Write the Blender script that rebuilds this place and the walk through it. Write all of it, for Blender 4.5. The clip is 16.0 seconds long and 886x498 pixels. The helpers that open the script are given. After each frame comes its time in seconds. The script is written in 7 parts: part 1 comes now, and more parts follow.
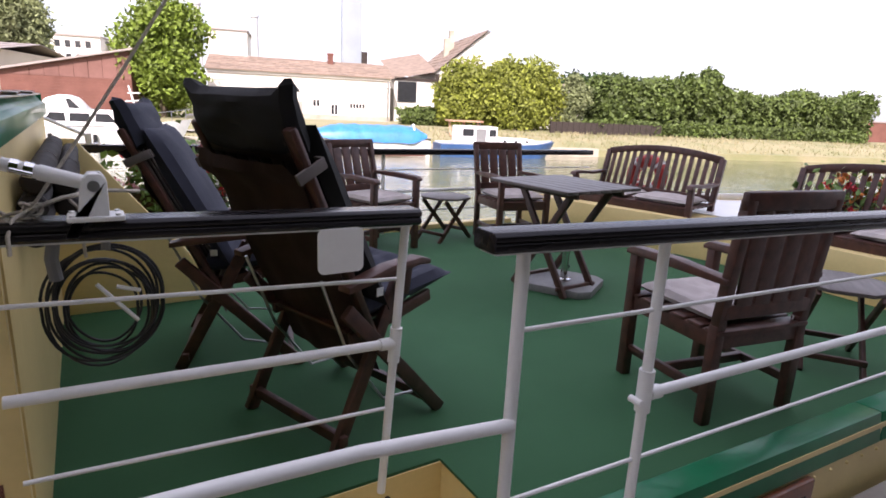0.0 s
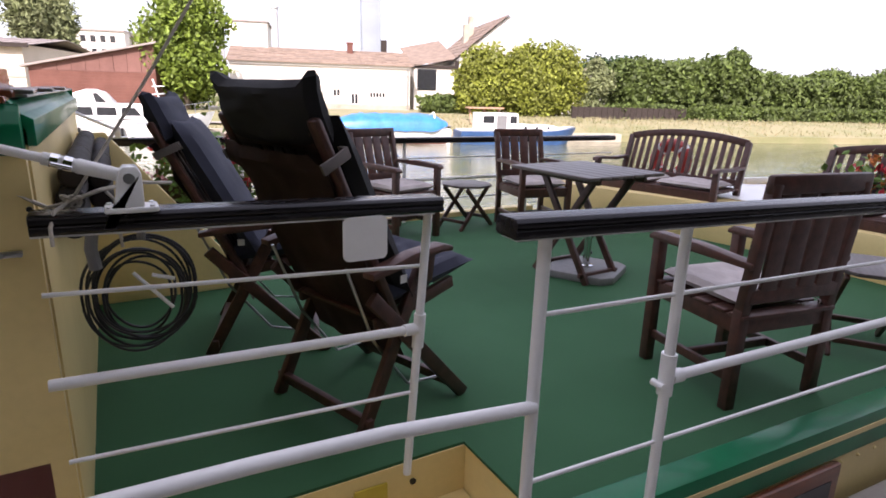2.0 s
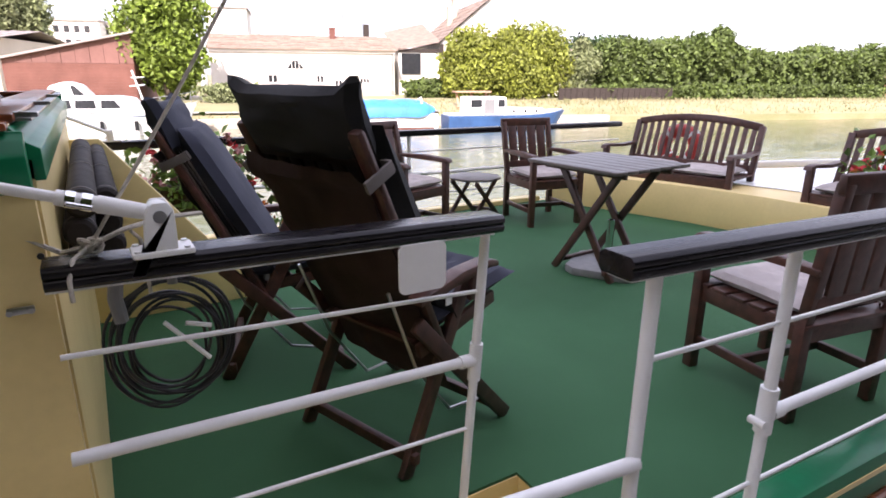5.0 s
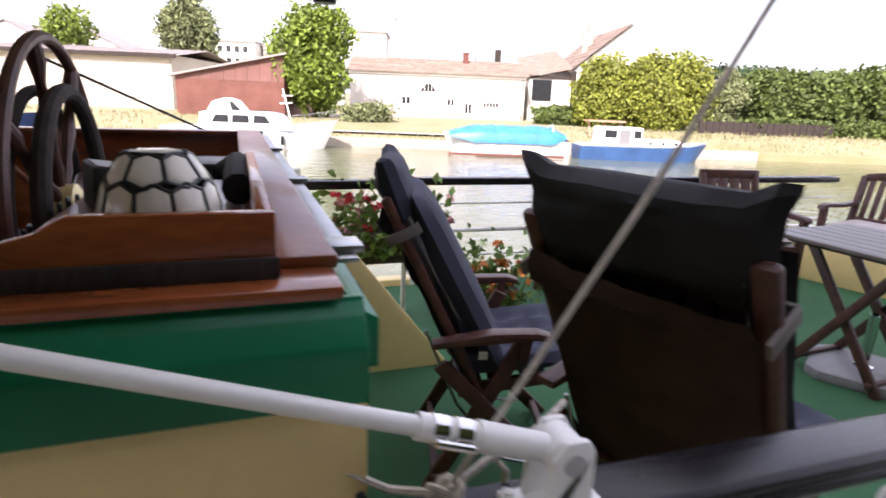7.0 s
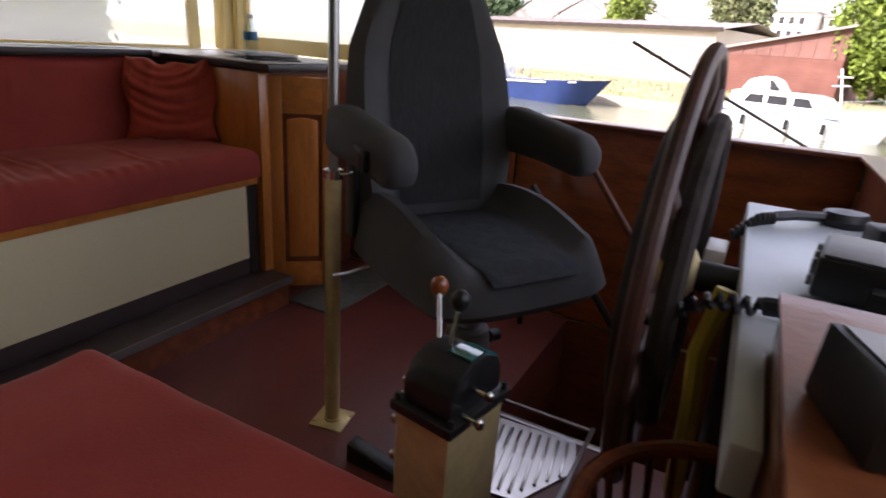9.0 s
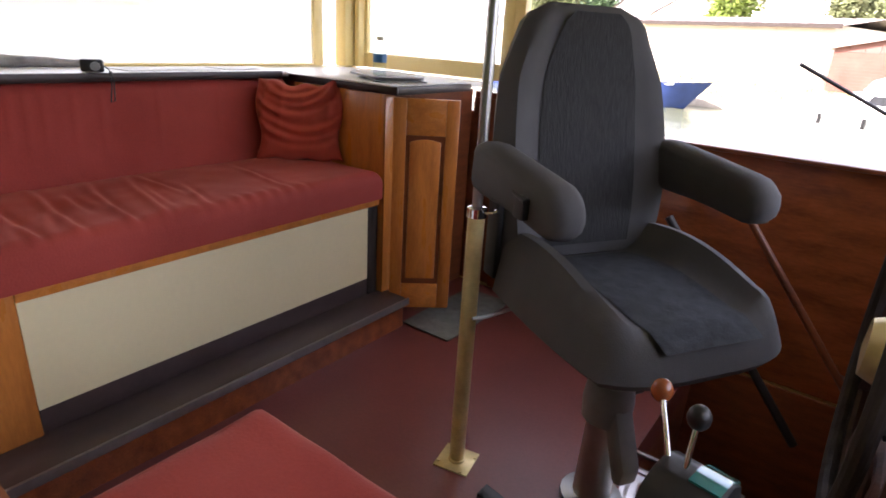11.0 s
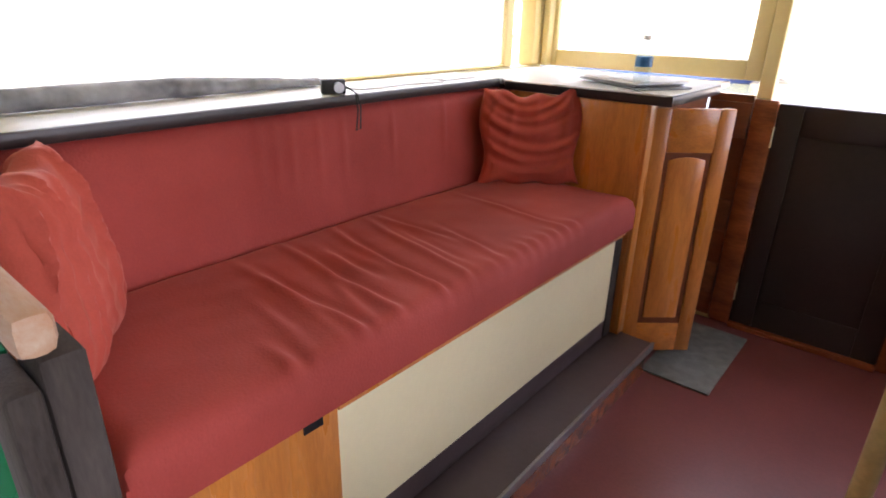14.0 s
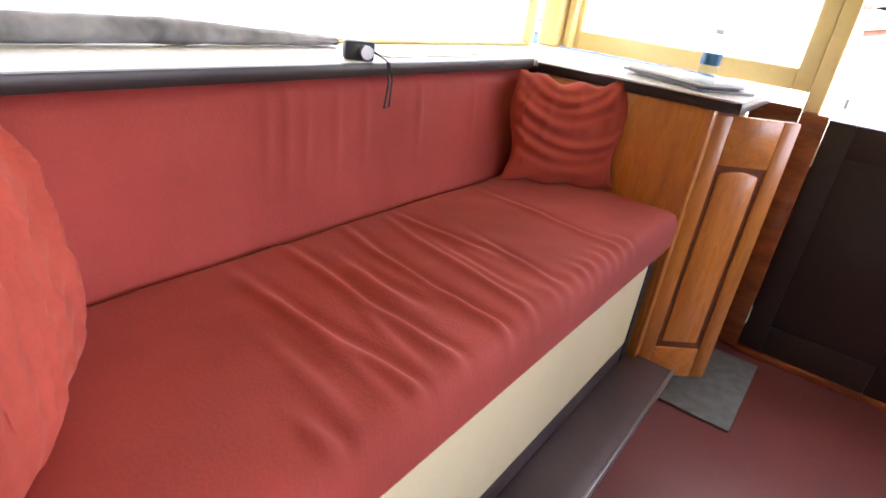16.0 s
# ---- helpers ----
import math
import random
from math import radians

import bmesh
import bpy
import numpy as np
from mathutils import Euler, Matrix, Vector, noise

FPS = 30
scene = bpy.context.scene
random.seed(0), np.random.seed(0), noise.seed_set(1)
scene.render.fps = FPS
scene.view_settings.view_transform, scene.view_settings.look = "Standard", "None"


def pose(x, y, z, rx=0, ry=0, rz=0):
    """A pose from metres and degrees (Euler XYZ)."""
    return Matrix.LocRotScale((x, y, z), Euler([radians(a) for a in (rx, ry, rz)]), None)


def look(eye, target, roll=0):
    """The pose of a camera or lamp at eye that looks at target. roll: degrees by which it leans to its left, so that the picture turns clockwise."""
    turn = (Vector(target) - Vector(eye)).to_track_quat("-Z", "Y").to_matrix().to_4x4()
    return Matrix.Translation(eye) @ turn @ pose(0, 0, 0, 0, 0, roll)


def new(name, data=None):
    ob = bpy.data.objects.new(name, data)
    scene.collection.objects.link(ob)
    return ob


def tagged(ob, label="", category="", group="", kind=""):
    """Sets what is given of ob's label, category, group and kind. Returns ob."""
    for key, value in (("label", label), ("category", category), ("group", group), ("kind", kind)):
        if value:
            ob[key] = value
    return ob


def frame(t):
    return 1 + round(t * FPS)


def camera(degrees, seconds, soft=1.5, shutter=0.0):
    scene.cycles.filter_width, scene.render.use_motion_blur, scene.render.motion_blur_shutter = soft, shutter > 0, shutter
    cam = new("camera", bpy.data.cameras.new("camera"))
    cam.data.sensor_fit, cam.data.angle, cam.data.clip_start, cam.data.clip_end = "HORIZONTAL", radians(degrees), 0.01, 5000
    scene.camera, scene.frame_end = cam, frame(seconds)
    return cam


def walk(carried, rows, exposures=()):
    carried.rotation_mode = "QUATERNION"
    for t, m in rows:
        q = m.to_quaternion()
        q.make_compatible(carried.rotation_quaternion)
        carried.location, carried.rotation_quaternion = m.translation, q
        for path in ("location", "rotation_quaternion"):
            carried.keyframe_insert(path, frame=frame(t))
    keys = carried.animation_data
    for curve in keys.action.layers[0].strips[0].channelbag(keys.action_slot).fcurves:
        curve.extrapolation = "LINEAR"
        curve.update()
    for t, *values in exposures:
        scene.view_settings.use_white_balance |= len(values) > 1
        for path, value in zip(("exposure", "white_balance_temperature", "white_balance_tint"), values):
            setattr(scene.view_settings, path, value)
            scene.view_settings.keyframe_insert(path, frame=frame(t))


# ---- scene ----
cam = camera(75.4, 16.0, soft=1.7, shutter=0.35)
EXPOSURES = [(t, e, 6450, 26) for t, e in ((0, 1.05), (3, 1.05), (5.5, 1.5), (6, 1.5), (6.5, 1.5), (7, 1.4), (7.5, 1.2), (8, 0.7), (8.5, 0.65), (9, 1.65), (9.5, 2.3), (10, 2.7), (12.5, 2.85), (13, 3.15), (14.5, 3.4), (16, 3.85))]
PATH = [
    (0, (0.334, 0.46, 1.236), (1.368, 2.103, 0.757), 2.7),
    (0.5, (0.336, 0.452, 1.243), (1.362, 2.098, 0.757), 2.5),
    (1, (0.326, 0.449, 1.238), (1.32, 2.115, 0.75), 1.9),
    (1.5, (0.323, 0.448, 1.232), (1.297, 2.12, 0.726), 1.7),
    (2, (0.318, 0.439, 1.239), (1.284, 2.111, 0.717), 1.6),
    (2.5, (0.307, 0.419, 1.244), (1.248, 2.111, 0.742), 0.4),
    (3, (0.307, 0.417, 1.242), (1.24, 2.115, 0.746), 0.5),
    (3.2, (0.311, 0.412, 1.241), (1.246, 2.108, 0.741), 0.9),
    (5.3, (0.239, 0.793, 1.293), (1.246, 2.411, 0.687), 0.7),
    (5.5, (0.229, 0.844, 1.29), (1.252, 2.443, 0.66), 1.5),
    (6, (0.203, 1.05, 1.328), (1.074, 2.771, 0.8), 1.8),
    (6.5, (0.153, 1.233, 1.379), (0.864, 3.02, 0.831), 2.3),
    (7, (0.031, 1.448, 1.399), (0.691, 3.266, 0.892), 2.3),
    (7.5, (-0.081, 1.641, 1.418), (0.268, 3.518, 0.823), 0.7),
    (8, (-0.121, 1.799, 1.445), (-0.313, 3.705, 0.869), 1.3),
    (8.5, (-0.192, 1.886, 1.451), (-0.779, 3.688, 0.811), 2.1),
    (9, (-0.292, 1.951, 1.483), (-1.156, 3.622, 0.804), 4.2),
    (9.5, (-0.368, 1.964, 1.497), (-1.4, 3.534, 0.812), 3.2),
    (9.7, (-0.394, 1.972, 1.52), (-1.531, 3.484, 0.872), 3.5),
    (10, (-0.452, 1.951, 1.52), (-1.665, 3.413, 0.893), 3.7),
    (10.2, (-0.453, 1.965, 1.518), (-1.683, 3.407, 0.88), 3.7),
    (12.3, (-0.919, 1.836, 1.61), (-1.713, 3.489, 0.813), 3.8),
    (12.5, (-1.028, 1.81, 1.573), (-1.958, 3.377, 0.75), 0.5),
    (12.6, (-1.074, 1.817, 1.6), (-2.099, 3.308, 0.749), 0.1),
    (13, (-1.188, 1.866, 1.604), (-2.434, 3.202, 0.791), -1.5),
    (13.5, (-1.265, 1.862, 1.582), (-2.546, 3.19, 0.811), 0.4),
    (14, (-1.369, 1.796, 1.578), (-2.559, 3.216, 0.823), 1.2),
    (14.5, (-1.448, 1.778, 1.584), (-2.455, 3.287, 0.742), 2.9),
    (15, (-1.544, 1.801, 1.549), (-2.68, 3.198, 0.68), 0.4),
    (15.5, (-1.624, 1.843, 1.549), (-2.739, 3.262, 0.687), 6.0),
    (16, (-1.731, 1.891, 1.546), (-2.743, 3.401, 0.712), 8.2),
]
walk(cam, [(t, look(eye, target, roll)) for t, eye, target, roll in PATH], EXPOSURES)

# ---- world and sun ----
SUN_AZ, SUN_EL = -2.2, 0.68   # azimuth (from +x) towards which the sun stands, and its height
world = bpy.data.worlds.new("sky")
scene.world = world
world.use_nodes = True
wn = world.node_tree.nodes
sky = wn.new("ShaderNodeTexSky")
sky.sky_type, sky.sun_disc = 'NISHITA', False
sky.sun_elevation, sky.sun_rotation = SUN_EL, math.pi / 2 - SUN_AZ
sky.air_density, sky.dust_density = 1.0, 3.0
wn["Background"].inputs[1].default_value = 0.15
tc = wn.new("ShaderNodeTexCoord")
cl = wn.new("ShaderNodeTexNoise")
cl.inputs["Scale"].default_value, cl.inputs["Detail"].default_value = 2.6, 6
mp = wn.new("ShaderNodeMapping")
mp.inputs["Scale"].default_value = (1, 1, 4)
rm = wn.new("ShaderNodeMapRange")
rm.inputs[1].default_value, rm.inputs[2].default_value = 0.22, 0.66
mxw = wn.new("ShaderNodeMix")
mxw.data_type = 'RGBA'
mxw.inputs[7].default_value = (5.3, 5.5, 5.9, 1)
wl = world.node_tree.links
wl.new(tc.outputs["Generated"], mp.inputs[0])
wl.new(mp.outputs[0], cl.inputs["Vector"])
wl.new(cl.outputs["Fac"], rm.inputs[0])
wl.new(rm.outputs[0], mxw.inputs[0])
wl.new(sky.outputs[0], mxw.inputs[6])
wl.new(mxw.outputs[2], wn["Background"].inputs[0])
sun = new("sun", bpy.data.lights.new("sun", 'SUN'))
sun.data.energy, sun.data.angle, sun.data.color = 4.0, radians(0.6), (1.0, 0.95, 0.86)
sd = Vector((math.cos(SUN_AZ) * math.cos(SUN_EL), math.sin(SUN_AZ) * math.cos(SUN_EL), math.sin(SUN_EL)))
sun.matrix_world = look(sd * 50, (0, 0, 0))

# ---- materials ----
MATS = {}


def mat(name, col, rough=0.6, metal=0.0, var=0.15, scale=6.0, stretch=(1, 1, 1), bump=0.1, col2=None, fine=60.0, coat=0.0, island=0.0, obrand=0.0):
    """A procedural surface: base colour broken at two scales, fine relief, optional second colour for stains or grain."""
    m = bpy.data.materials.new(name)
    m.use_nodes = True
    n, l = m.node_tree.nodes, m.node_tree.links
    b = n["Principled BSDF"]
    b.inputs["Roughness"].default_value, b.inputs["Metallic"].default_value = rough, metal
    b.inputs["Coat Weight"].default_value = coat
    co = n.new("ShaderNodeTexCoord")
    mp = n.new("ShaderNodeMapping")
    mp.inputs["Scale"].default_value = stretch
    l.new(co.outputs["Object"], mp.inputs[0])
    big = n.new("ShaderNodeTexNoise")
    big.inputs["Scale"].default_value, big.inputs["Detail"].default_value = scale, 5
    small = n.new("ShaderNodeTexNoise")
    small.inputs["Scale"].default_value, small.inputs["Detail"].default_value = fine, 3
    for t in (big, small):
        l.new(mp.outputs[0], t.inputs["Vector"])
    ramp = n.new("ShaderNodeMix")
    ramp.data_type = 'RGBA'
    c2 = col2 or tuple(c * (1 - var * 1.6) for c in col)
    c1 = tuple(min(1, c * (1 + var * .5)) for c in col)
    ramp.inputs[6].default_value, ramp.inputs[7].default_value = (*c1, 1), (*c2, 1)
    add = n.new("ShaderNodeMath")
    add.operation = 'MULTIPLY_ADD'
    add.inputs[1].default_value = 0.35
    l.new(small.outputs["Fac"], add.inputs[0])
    k = n.new("ShaderNodeMapRange")
    k.inputs[1].default_value, k.inputs[2].default_value = 0.40, 0.95
    l.new(big.outputs["Fac"], add.inputs[2])
    l.new(add.outputs[0], k.inputs[0])
    l.new(k.outputs[0], ramp.inputs[0])
    last = ramp.outputs[2]
    if island or obrand:
        hv = n.new("ShaderNodeHueSaturation")
        src = n.new("ShaderNodeNewGeometry") if island else n.new("ShaderNodeObjectInfo")
        r = n.new("ShaderNodeMapRange")
        amt = island or obrand
        r.inputs[3].default_value, r.inputs[4].default_value = 1 - amt, 1 + amt
        l.new(src.outputs["Random Per Island" if island else "Random"], r.inputs[0])
        l.new(r.outputs[0], hv.inputs["Value"])
        l.new(last, hv.inputs["Color"])
        last = hv.outputs[0]
    l.new(last, b.inputs["Base Color"])
    rr = n.new("ShaderNodeMapRange")
    rr.inputs[3].default_value, rr.inputs[4].default_value = max(0.03, rough * 0.8), min(1, rough * 1.25)
    l.new(big.outputs["Fac"], rr.inputs[0])
    l.new(rr.outputs[0], b.inputs["Roughness"])
    if bump:
        bp = n.new("ShaderNodeBump")
        bp.inputs["Strength"].default_value, bp.inputs["Distance"].default_value = bump, 0.01
        l.new(add.outputs[0], bp.inputs["Height"])
        l.new(bp.outputs[0], b.inputs["Normal"])
    MATS[name] = m
    return m


def wave_mat(name, col, col2, scale, axis='X', dist=2.0, rough=0.5, stretch=(1, 1, 1), bump=0.15, coat=0.0, obrand=0.12):
    """Wood: bands of grain along an axis, with pores."""
    m = mat(name, col, rough, var=0.2, col2=col2, scale=scale, stretch=stretch, bump=bump, fine=scale * 8, coat=coat, obrand=obrand)
    return m


CREAM = mat("cream_paint", (0.80, 0.63, 0.28), 0.38, var=0.07, scale=2.5, bump=0.06, fine=40)
CREAM_IN = mat("pale_cream_paint", (0.82, 0.74, 0.46), 0.45, var=0.05, scale=2.5, bump=0.05)
GREEN = mat("green_gloss_paint", (0.0, 0.150, 0.060), 0.34, var=0.12, scale=4, bump=0.12, fine=30, coat=0.12)
WHITE = mat("white_paint", (0.80, 0.80, 0.78), 0.35, var=0.05, scale=5, bump=0.05)
WHITE_P = mat("white_plastic", (0.82, 0.82, 0.79), 0.35, var=0.04, scale=9, bump=0.03)
BLACKRAIL = mat("black_varnished_wood", (0.014, 0.012, 0.014), 0.26, var=0.4, scale=3, stretch=(1, 9, 9), bump=0.1, coat=0.0)
CARPET = mat("green_carpet", (0.021, 0.106, 0.037), 0.95, var=0.14, scale=1.3, bump=0.6, fine=320)
TEAK = wave_mat("dark_stained_wood", (0.085, 0.031, 0.020), (0.034, 0.014, 0.010), 7, rough=0.45, stretch=(3, 3, 3))
TEAKTOP = mat("weathered_table_wood", (0.115, 0.095, 0.085), 0.42, var=0.25, scale=5, stretch=(1, 8, 1), bump=0.15)
TEAKD = wave_mat("near_black_stained_wood", (0.034, 0.016, 0.012), (0.016, 0.009, 0.007), 7, rough=0.5, stretch=(3, 3, 3))
NAVY = mat("navy_cushion_fabric", (0.030, 0.034, 0.056), 0.9, var=0.2, scale=5, bump=0.3, fine=260)
BLACKF = mat("black_cushion_fabric", (0.008, 0.008, 0.009), 0.95, var=0.2, scale=5, bump=0.3, fine=260)
CLOTHB = mat("dark_brown_cloth", (0.070, 0.036, 0.029), 0.8, var=0.3, scale=6, bump=0.3, fine=200)
PINKC = mat("pale_grey_pink_cushion", (0.50, 0.45, 0.43), 0.92, var=0.14, scale=8, bump=0.35, fine=220)
STRAP = mat("grey_elastic_strap", (0.16, 0.14, 0.13), 0.8, var=0.1)
STEEL = mat("chromed_steel", (0.72, 0.72, 0.72), 0.12, metal=1.0, var=0.05, bump=0.02)
DULL = mat("dull_steel", (0.45, 0.46, 0.46), 0.35, metal=1.0, var=0.15, bump=0.1)
BRASS = mat("worn_brass", (0.80, 0.66, 0.32), 0.36, metal=0.40, var=0.22, scale=9, bump=0.1)
ALU = mat("ribbed_aluminium", (0.62, 0.62, 0.62), 0.3, metal=1.0, var=0.1, bump=0.05)
MAHOG = wave_mat("varnished_mahogany", (0.30, 0.082, 0.024), (0.14, 0.036, 0.013), 3, rough=0.22, stretch=(1.5, 6, 6), coat=0.35)
MAHOGD = wave_mat("dark_mahogany_panel", (0.235, 0.070, 0.025), (0.12, 0.034, 0.014), 3, rough=0.3, stretch=(2, 2, 9), coat=0.2)
OAK = wave_mat("honey_varnished_wood", (0.66, 0.25, 0.050), (0.44, 0.145, 0.030), 3.2, rough=0.28, stretch=(7, 7, 1.1), coat=0.3)
OAKH = wave_mat("honey_wood_cross_grain", (0.66, 0.25, 0.050), (0.44, 0.145, 0.030), 3.2, rough=0.28, stretch=(1.1, 7, 7), coat=0.3)
WORNWOOD = mat("worn_pale_wood", (0.34, 0.14, 0.055), 0.5, var=0.2, scale=9, col2=(0.47, 0.36, 0.27), stretch=(1, 4, 4), bump=0.2)
GREYWOOD = mat("dark_greyed_wood", (0.017, 0.012, 0.010), 0.75, var=0.3, scale=7, col2=(0.065, 0.053, 0.047), stretch=(5, 5, 1), bump=0.3)
BLACKDOOR = mat("dark_brown_black_paint", (0.034, 0.021, 0.020), 0.35, var=0.3, scale=3, bump=0.08)
REDV = mat("dusty_red_velvet", (0.365, 0.046, 0.033), 0.85, var=0.16, scale=3.5, bump=0.25, fine=180)
REDV2 = mat("bright_red_velvet", (0.47, 0.070, 0.042), 0.8, var=0.16, scale=5, bump=0.2, fine=180)
for gloss, level in ((GREEN, 0.22), (BLACKRAIL, 0.28), (GREYWOOD, 0.2)):
    for n in gloss.node_tree.nodes:
        if n.type == 'BSDF_PRINCIPLED':
            n.inputs["Specular IOR Level"].default_value = level
for velvet in (REDV, REDV2):
    for n in velvet.node_tree.nodes:
        if n.type == 'BSDF_PRINCIPLED':
            n.inputs["Sheen Weight"].default_value = 0.2
            n.inputs["Sheen Roughness"].default_value = 0.35
            n.inputs["Sheen Tint"].default_value = (1.0, 0.5, 0.38, 1)
LINO = mat("dark_red_brown_linoleum", (0.19, 0.052, 0.046), 0.36, var=0.2, scale=2.2, bump=0.12, fine=90)
STEPM = mat("dark_step_rubber", (0.075, 0.052, 0.051), 0.38, var=0.2, scale=5, bump=0.1)
EDGEM = mat("grey_metal_nosing", (0.30, 0.29, 0.29), 0.35, metal=0.7, var=0.2)
MATG = mat("grey_doormat", (0.17, 0.185, 0.175), 0.95, var=0.2, scale=25, bump=0.8, fine=250)
SEATG = mat("grey_seat_fabric", (0.085, 0.085, 0.088), 0.9, var=0.12, scale=6, bump=0.3, fine=400)
SEATD = mat("dark_ribbed_seat_fabric", (0.030, 0.031, 0.033), 0.9, var=0.2, scale=30, stretch=(1, 6, 1), bump=0.5, fine=300)
SEATB = mat("blue_grey_seat_fabric", (0.040, 0.048, 0.060), 0.9, var=0.2, scale=30, bump=0.4, fine=300)
BLACKP = mat("black_plastic", (0.014, 0.014, 0.015), 0.4, var=0.2, scale=20, bump=0.1)
GREYP = mat("grey_plastic", (0.20, 0.20, 0.20), 0.45, var=0.1, scale=20, bump=0.05)
CONSOLE = mat("grey_blue_console_laminate", (0.56, 0.61, 0.65), 0.35, var=0.08, scale=6, bump=0.06)
ROPE = mat("pale_rope", (0.55, 0.50, 0.42), 0.9, var=0.2, scale=60, bump=0.6, fine=300)
SHELLG = mat("opal_glass_pane", (0.74, 0.69, 0.59), 0.18, var=0.14, scale=14, bump=0.08, island=0.10)
TEALG = mat("teal_glass_dial", (0.02, 0.16, 0.15), 0.08, var=0.2, scale=20, bump=0.0, coat=0.5)
PAPER = mat("paper", (0.74, 0.74, 0.74), 0.6, var=0.05, scale=12, bump=0.02)
LABELB = mat("blue_label", (0.04, 0.20, 0.45), 0.4, var=0.1)
REDF = mat("red_petals", (0.55, 0.02, 0.03), 0.6, var=0.3, scale=20, bump=0, island=0.3)
PINKF = mat("pink_petals", (0.62, 0.30, 0.30), 0.6, var=0.3, scale=20, bump=0, island=0.3)
ORANGEF = mat("orange_petals", (0.65, 0.20, 0.03), 0.6, var=0.3, scale=20, bump=0, island=0.35)
PLANTL = mat("geranium_leaves", (0.14, 0.25, 0.045), 0.6, var=0.2, scale=12, bump=0, island=0.35)
WICKER = mat("brown_wicker", (0.085, 0.055, 0.035), 0.8, var=0.4, scale=40, bump=0.6, fine=120)
REDB = mat("red_buoy_plastic", (0.50, 0.05, 0.035), 0.45, var=0.15, scale=9)
YEL = mat("yellow_plastic", (0.60, 0.46, 0.05), 0.45, var=0.1)
CANVAS = mat("dark_brown_canvas", (0.018, 0.011, 0.009), 0.75, var=0.3, scale=9, bump=0.3)
COVERM = mat("grey_white_patterned_cloth", (0.07, 0.07, 0.075), 0.7, var=0.2, scale=9, col2=(0.45, 0.45, 0.46), bump=0.2, fine=26)


def glass(name, col=(1, 1, 1), rough=0.0, alpha=0.88):
    m = bpy.data.materials.new(name)
    m.use_nodes = True
    n, l = m.node_tree.nodes, m.node_tree.links
    tr, gl, mx = n.new("ShaderNodeBsdfTransparent"), n.new("ShaderNodeBsdfGlossy"), n.new("ShaderNodeMixShader")
    tr.inputs[0].default_value, gl.inputs["Roughness"].default_value = (*col, 1), max(rough, 0.02)
    fr, pw = n.new("ShaderNodeLayerWeight"), n.new("ShaderNodeMath")
    fr.inputs[0].default_value = 0.5
    pw.operation = 'POWER'
    pw.inputs[1].default_value = 4.0
    l.new(fr.outputs["Facing"], pw.inputs[0])
    ad = n.new("ShaderNodeMath")
    ad.operation = 'MULTIPLY_ADD'
    ad.inputs[1].default_value, ad.inputs[2].default_value = 0.6, 0.05
    l.new(pw.outputs[0], ad.inputs[0])
    l.new(ad.outputs[0], mx.inputs[0])
    l.new(tr.outputs[0], mx.inputs[1])
    l.new(gl.outputs[0], mx.inputs[2])
    l.new(mx.outputs[0], n["Material Output"].inputs[0])
    return m


GLASS = glass("glare_hazed_window_plastic", (0.95, 0.97, 0.96))


def add_haze(m, amount):
    """A thin film that scatters the light falling through a pane, a little patchy; it stands in for glare."""
    n, l = m.node_tree.nodes, m.node_tree.links
    out = [q for q in n if q.type == 'OUTPUT_MATERIAL'][0]
    clear = out.inputs[0].links[0].from_socket
    tl, mx, nz, mr = n.new("ShaderNodeBsdfTranslucent"), n.new("ShaderNodeMixShader"), n.new("ShaderNodeTexNoise"), n.new("ShaderNodeMapRange")
    tl.inputs[0].default_value = (0.9, 0.9, 0.88, 1)
    nz.inputs["Scale"].default_value = 3.0
    mr.inputs[3].default_value, mr.inputs[4].default_value = amount * .7, amount * 1.3
    l.new(nz.outputs["Fac"], mr.inputs[0])
    l.new(mr.outputs[0], mx.inputs[0])
    l.new(clear, mx.inputs[1])
    l.new(tl.outputs[0], mx.inputs[2])
    l.new(mx.outputs[0], out.inputs[0])


# milky veil imitates the glare of the bright windows
add_haze(GLASS, 0.30)
BOTTLE = glass("clear_bottle_plastic", (0.86, 0.92, 0.95), 0.05)


def water_mat():
    m = bpy.data.materials.new("river_water")
    m.use_nodes = True
    n, l = m.node_tree.nodes, m.node_tree.links
    b = n["Principled BSDF"]
    b.inputs["Base Color"].default_value = (0.12, 0.13, 0.075, 1)
    b.inputs["Roughness"].default_value = 0.06
    b.inputs["IOR"].default_value = 1.33
    co, mp = n.new("ShaderNodeTexCoord"), n.new("ShaderNodeMapping")
    mp.inputs["Scale"].default_value = (1.0, 2.2, 1)
    mp.inputs["Rotation"].default_value = (0, 0, 0.4)
    l.new(co.outputs["Object"], mp.inputs[0])
    t1, t2 = n.new("ShaderNodeTexNoise"), n.new("ShaderNodeTexNoise")
    t1.inputs["Scale"].default_value, t1.inputs["Detail"].default_value = 1.1, 5
    t2.inputs["Scale"].default_value, t2.inputs["Detail"].default_value = 0.13, 3
    for t in (t1, t2):
        l.new(mp.outputs[0], t.inputs["Vector"])
    mul = n.new("ShaderNodeMath")
    mul.operation = 'MULTIPLY'
    l.new(t1.outputs["Fac"], mul.inputs[0])
    l.new(t2.outputs["Fac"], mul.inputs[1])
    bp = n.new("ShaderNodeBump")
    bp.inputs["Strength"].default_value, bp.inputs["Distance"].default_value = 0.55, 0.22
    l.new(mul.outputs[0], bp.inputs["Height"])
    l.new(bp.outputs[0], b.inputs["Normal"])
    return m


